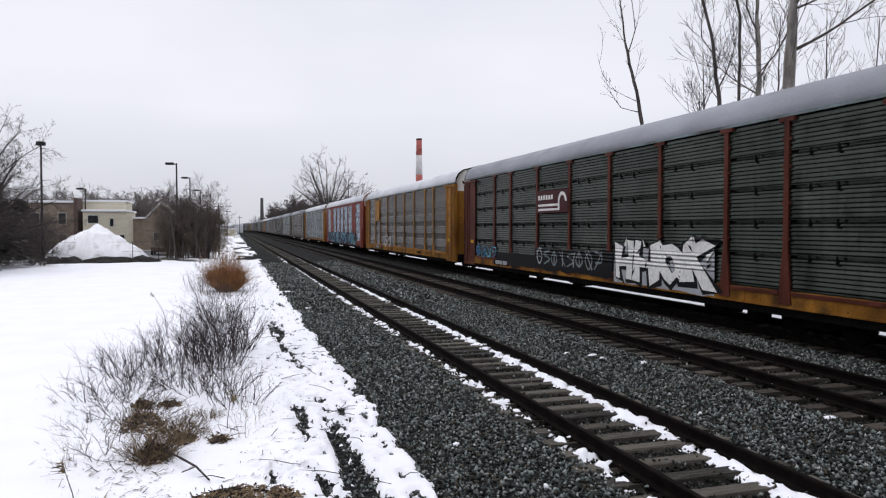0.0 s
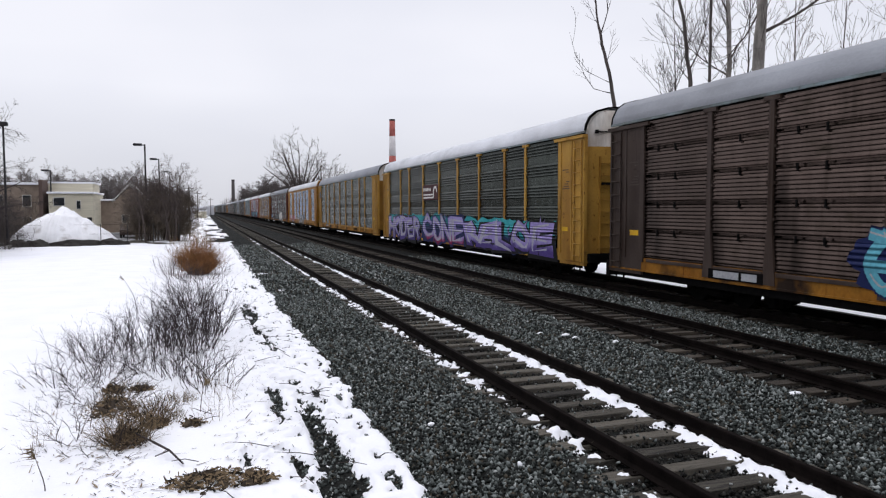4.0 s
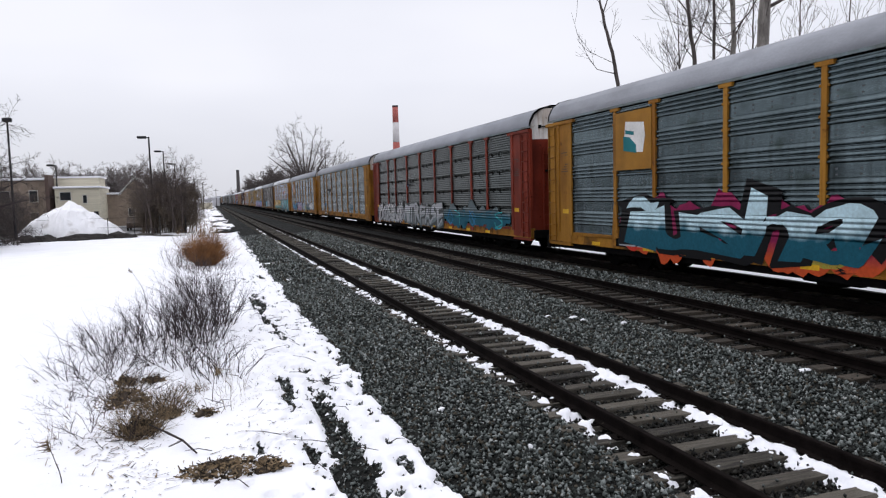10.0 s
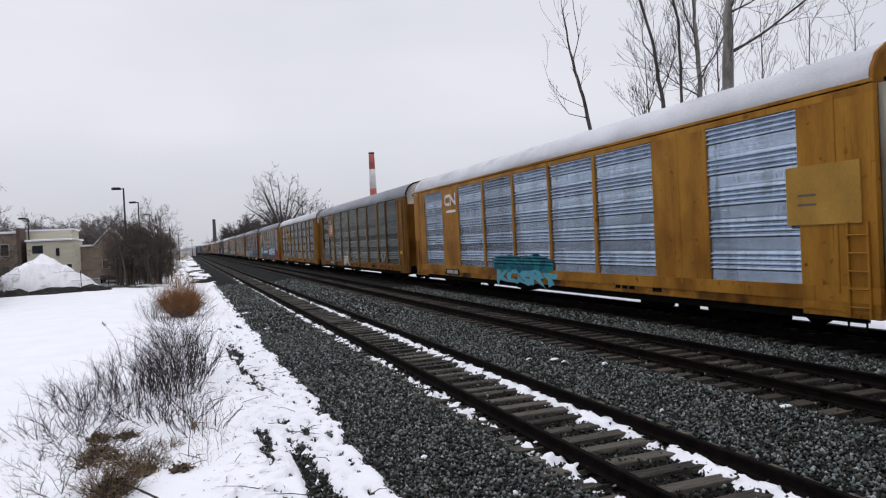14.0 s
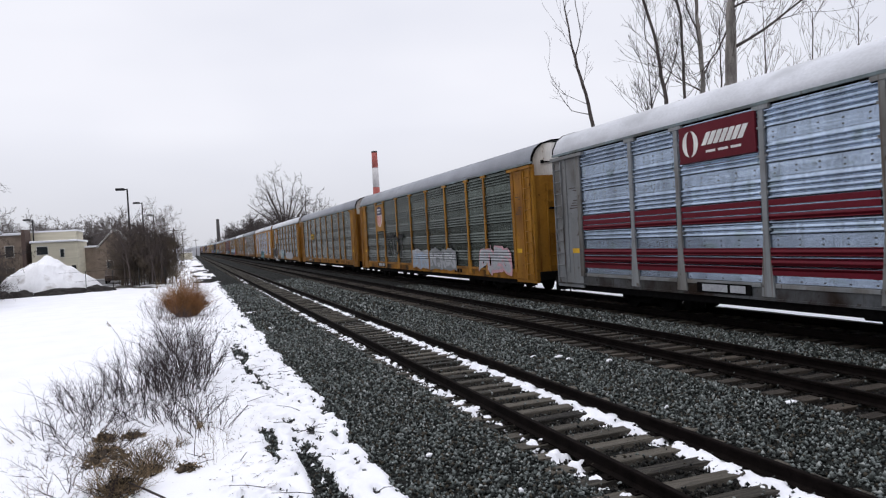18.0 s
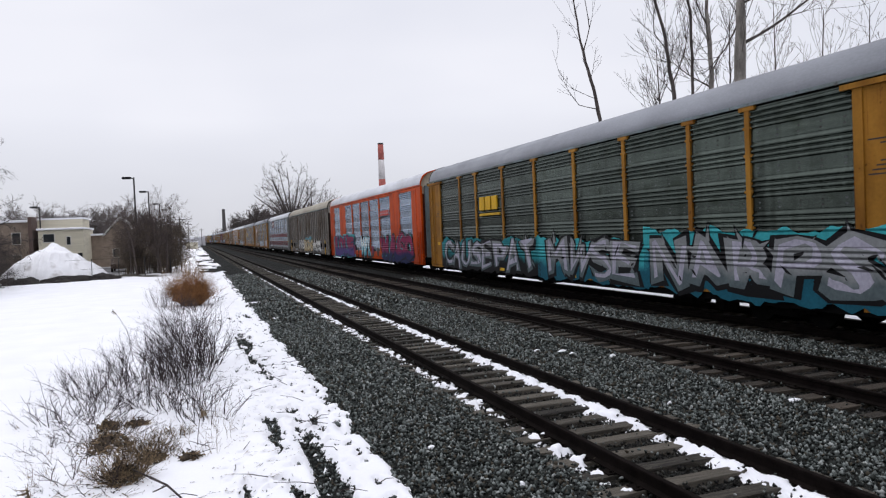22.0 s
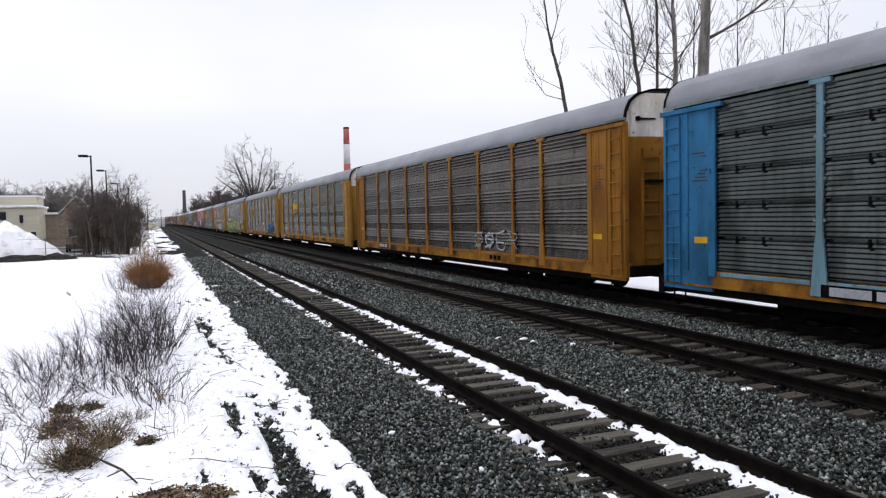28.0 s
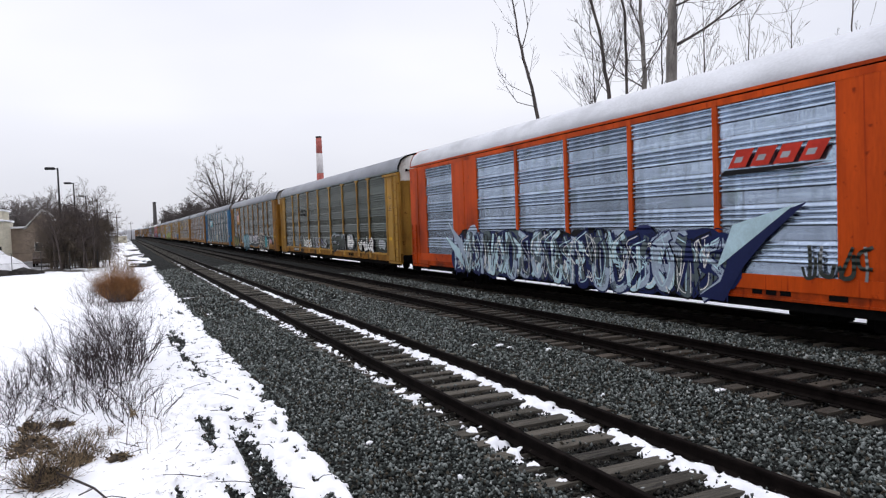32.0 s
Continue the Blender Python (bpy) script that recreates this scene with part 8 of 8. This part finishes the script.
part("roof", boxes((-26.2, 0.1, -0.3, 10.2, 6.1, 6.4), bevel=0.05), SNOWY, b2, "snow-covered flat roof edge")
for k in range(8):
    glazed("window", b2, -2.2 - k * 3.0, -1.2 - k * 3.0, 3.4, 4.9, 0)
    glazed("window", b2, -2.2 - k * 3.0, -1.2 - k * 3.0, 0.6, 2.2, 0)
hx, hy, _ = at_dir(-5.7, 103)
b3 = thing("gabled_house", (hx, hy, -0.1), "tan house with a pale-edged gable roof", "house")
part("wall", boxes((-2.9, 2.6, 0, 8, 0, 4.2)), TAN, b3)
gv = [(-0.9, 0, 4.2), (2.6, 0, 4.2), (0.95, 0, 6.2), (-0.9, 8, 4.2), (2.6, 8, 4.2), (0.95, 8, 6.2)]
part("gable", mesh_from("gable", gv, [(0, 1, 2), (5, 4, 3), (0, 3, 4, 1)]), TAN, b3)
part("roof", mesh_from("roof", [(-1.2, -0.3, 4.0), (0.95, -0.3, 6.35), (3.0, -0.3, 4.0), (-1.2, 8.3, 4.0), (0.95, 8.3, 6.35), (3.0, 8.3, 4.0), (-1.2, -0.3, 4.2), (0.95, -0.3, 6.6), (3.0, -0.3, 4.2), (-1.2, 8.3, 4.2), (0.95, 8.3, 6.6), (3.0, 8.3, 4.2)],
     [(0, 3, 4, 1), (1, 4, 5, 2), (6, 7, 10, 9), (7, 8, 11, 10), (0, 1, 7, 6), (1, 2, 8, 7), (3, 9, 10, 4), (4, 10, 11, 5), (0, 6, 9, 3), (2, 5, 11, 8)]), mat("snowy_shingle", (0.45, 0.44, 0.42), 0.9, vary=0.25, scale=2), b3)
part("side_roof", boxes((-3.1, -0.85, -0.3, 8.2, 4.2, 4.45), bevel=0.04), SNOWY, b3)
glazed("window", b3, -0.1, 0.8, 1.2, 2.4, 0)
glazed("window", b3, 1.4, 2.0, 2.9, 3.7, 0)


def parked_car(at, rz, key, label):
    t = thing("parked_car", at, label, "car", "cars in the lot", rz=rz)
    prof = [(-2.2, 0.35), (2.2, 0.35), (2.25, 0.75), (1.4, 0.95), (0.75, 1.42), (-1.1, 1.45), (-1.9, 0.98), (-2.25, 0.85)]
    verts = [(x, w, z) for w in (-0.85, 0.85) for x, z in prof]
    faces = [tuple(range(8)), tuple(range(15, 7, -1))] + [(i, (i + 1) % 8 + 0, (i + 1) % 8 + 8, i + 8) for i in range(8)]
    part("body", mesh_from("body", verts, faces), paint(key), t)
    part("side_window", boxes((-1.3, 0.8, -0.87, 0.87, 0.98, 1.32)), mat("dark_glass", (0.02, 0.023, 0.026), 0.12), t)
    for x in (-1.35, 1.35):
        for s in (-1, 1):
            part("wheel", cyl(bmesh.new(), (x, s * 0.72, 0.32), (x, s * 0.9, 0.32), 0.32, n=14), M_BLACK, t)


parked_car((*at_dir(-12.1, 80)[:2], -0.08), 12, "black", "dark parked car beside the snow heap")
parked_car((*at_dir(-14.6, 82)[:2], -0.08), 5, "dullsilver", "grey parked car in the wet lot")
parked_car((*at_dir(-5.2, 84)[:2], -0.08), 90, "darkbrown", "dark parked car behind the thicket")

# the striped stack and the slim far stack
def stack(az, dist, top, r0, r1, bands, label):
    x, y, _ = at_dir(az, dist)
    t = thing("chimney_stack", (x, y, -0.3), label, "chimney")
    z = 0.0
    for z0, z1, key in bands:
        f0, f1 = z0 / top, z1 / top
        part("band", cyl(bmesh.new(), (0, 0, z0), (0, 0, z1), r0 + (r1 - r0) * f0, r0 + (r1 - r0) * f1, 20), key, t)
    part("rim", cyl(bmesh.new(), (0, 0, top - 0.8), (0, 0, top), r1 + 0.08, r1 + 0.08, 20), M_DARKMETAL, t)


# far walls, their grey lightened to paint in the haze
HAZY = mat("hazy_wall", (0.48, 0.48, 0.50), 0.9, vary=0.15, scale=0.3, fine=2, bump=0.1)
# faded red and dirty white, both lightened further to imitate haze
S_RED = mat("faded_red_band", (0.34, 0.10, 0.085), 0.9, vary=0.15, scale=0.3, fine=3, bump=0.1)
S_WHITE = mat("dirty_white_band", (0.50, 0.48, 0.48), 0.9, vary=0.12, scale=0.3, fine=3, bump=0.1)
stack(14.8, 370, 50, 2.3, 1.45, [(0, 8, S_RED), (8, 16, S_WHITE), (16, 23, S_WHITE), (23, 31, S_RED), (31, 41.2, S_WHITE), (41.2, 50, S_RED)], "tall chimney stack banded in faded red and white")
stack(2.25, 560, 26, 1.6, 1.1, [(0, 26, mat("sooty_brick", (0.06, 0.055, 0.055), 0.9))], "slim dark far chimney stack")
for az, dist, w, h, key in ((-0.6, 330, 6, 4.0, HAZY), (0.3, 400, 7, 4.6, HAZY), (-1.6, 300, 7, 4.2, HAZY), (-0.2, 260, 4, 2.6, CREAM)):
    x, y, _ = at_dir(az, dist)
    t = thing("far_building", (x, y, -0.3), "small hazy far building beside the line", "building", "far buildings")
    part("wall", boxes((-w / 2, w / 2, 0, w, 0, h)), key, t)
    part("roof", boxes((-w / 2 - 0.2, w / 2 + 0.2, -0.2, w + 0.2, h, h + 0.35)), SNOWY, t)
for k, (az, dist) in enumerate(((-0.4, 210), (0.55, 330), (-1.0, 160))):
    x, y, _ = at_dir(az, dist)
    t = thing("utility_pole", (x, y, -0.3), "thin wooden utility pole far down the line", "utility pole", "utility poles")
    part("pole", cyl(bmesh.new(), (0, 0, 0), (0, 0, 8.5), 0.14, 0.10, 8), M_BARK, t)
    part("crossarm", boxes((-1.1, 1.1, -0.06, 0.06, 7.7, 7.85)), M_BARK, t)


# ---- movement ----
def motions():
    times = [k * 1.0 for k in range(33)]
    for n, car in CARS:
        along = [LEAD + gone(t) - PITCH * n - HALF for t in times]
        walk(car, [(t, pose(TRAIN_X - bend(y), y, TRAIN_Z, 0, 0, math.degrees(math.atan(10.0 * max(0.0, y - 330.0) / 270.0 ** 2)))) for t, y in zip(times, along)])


motions()
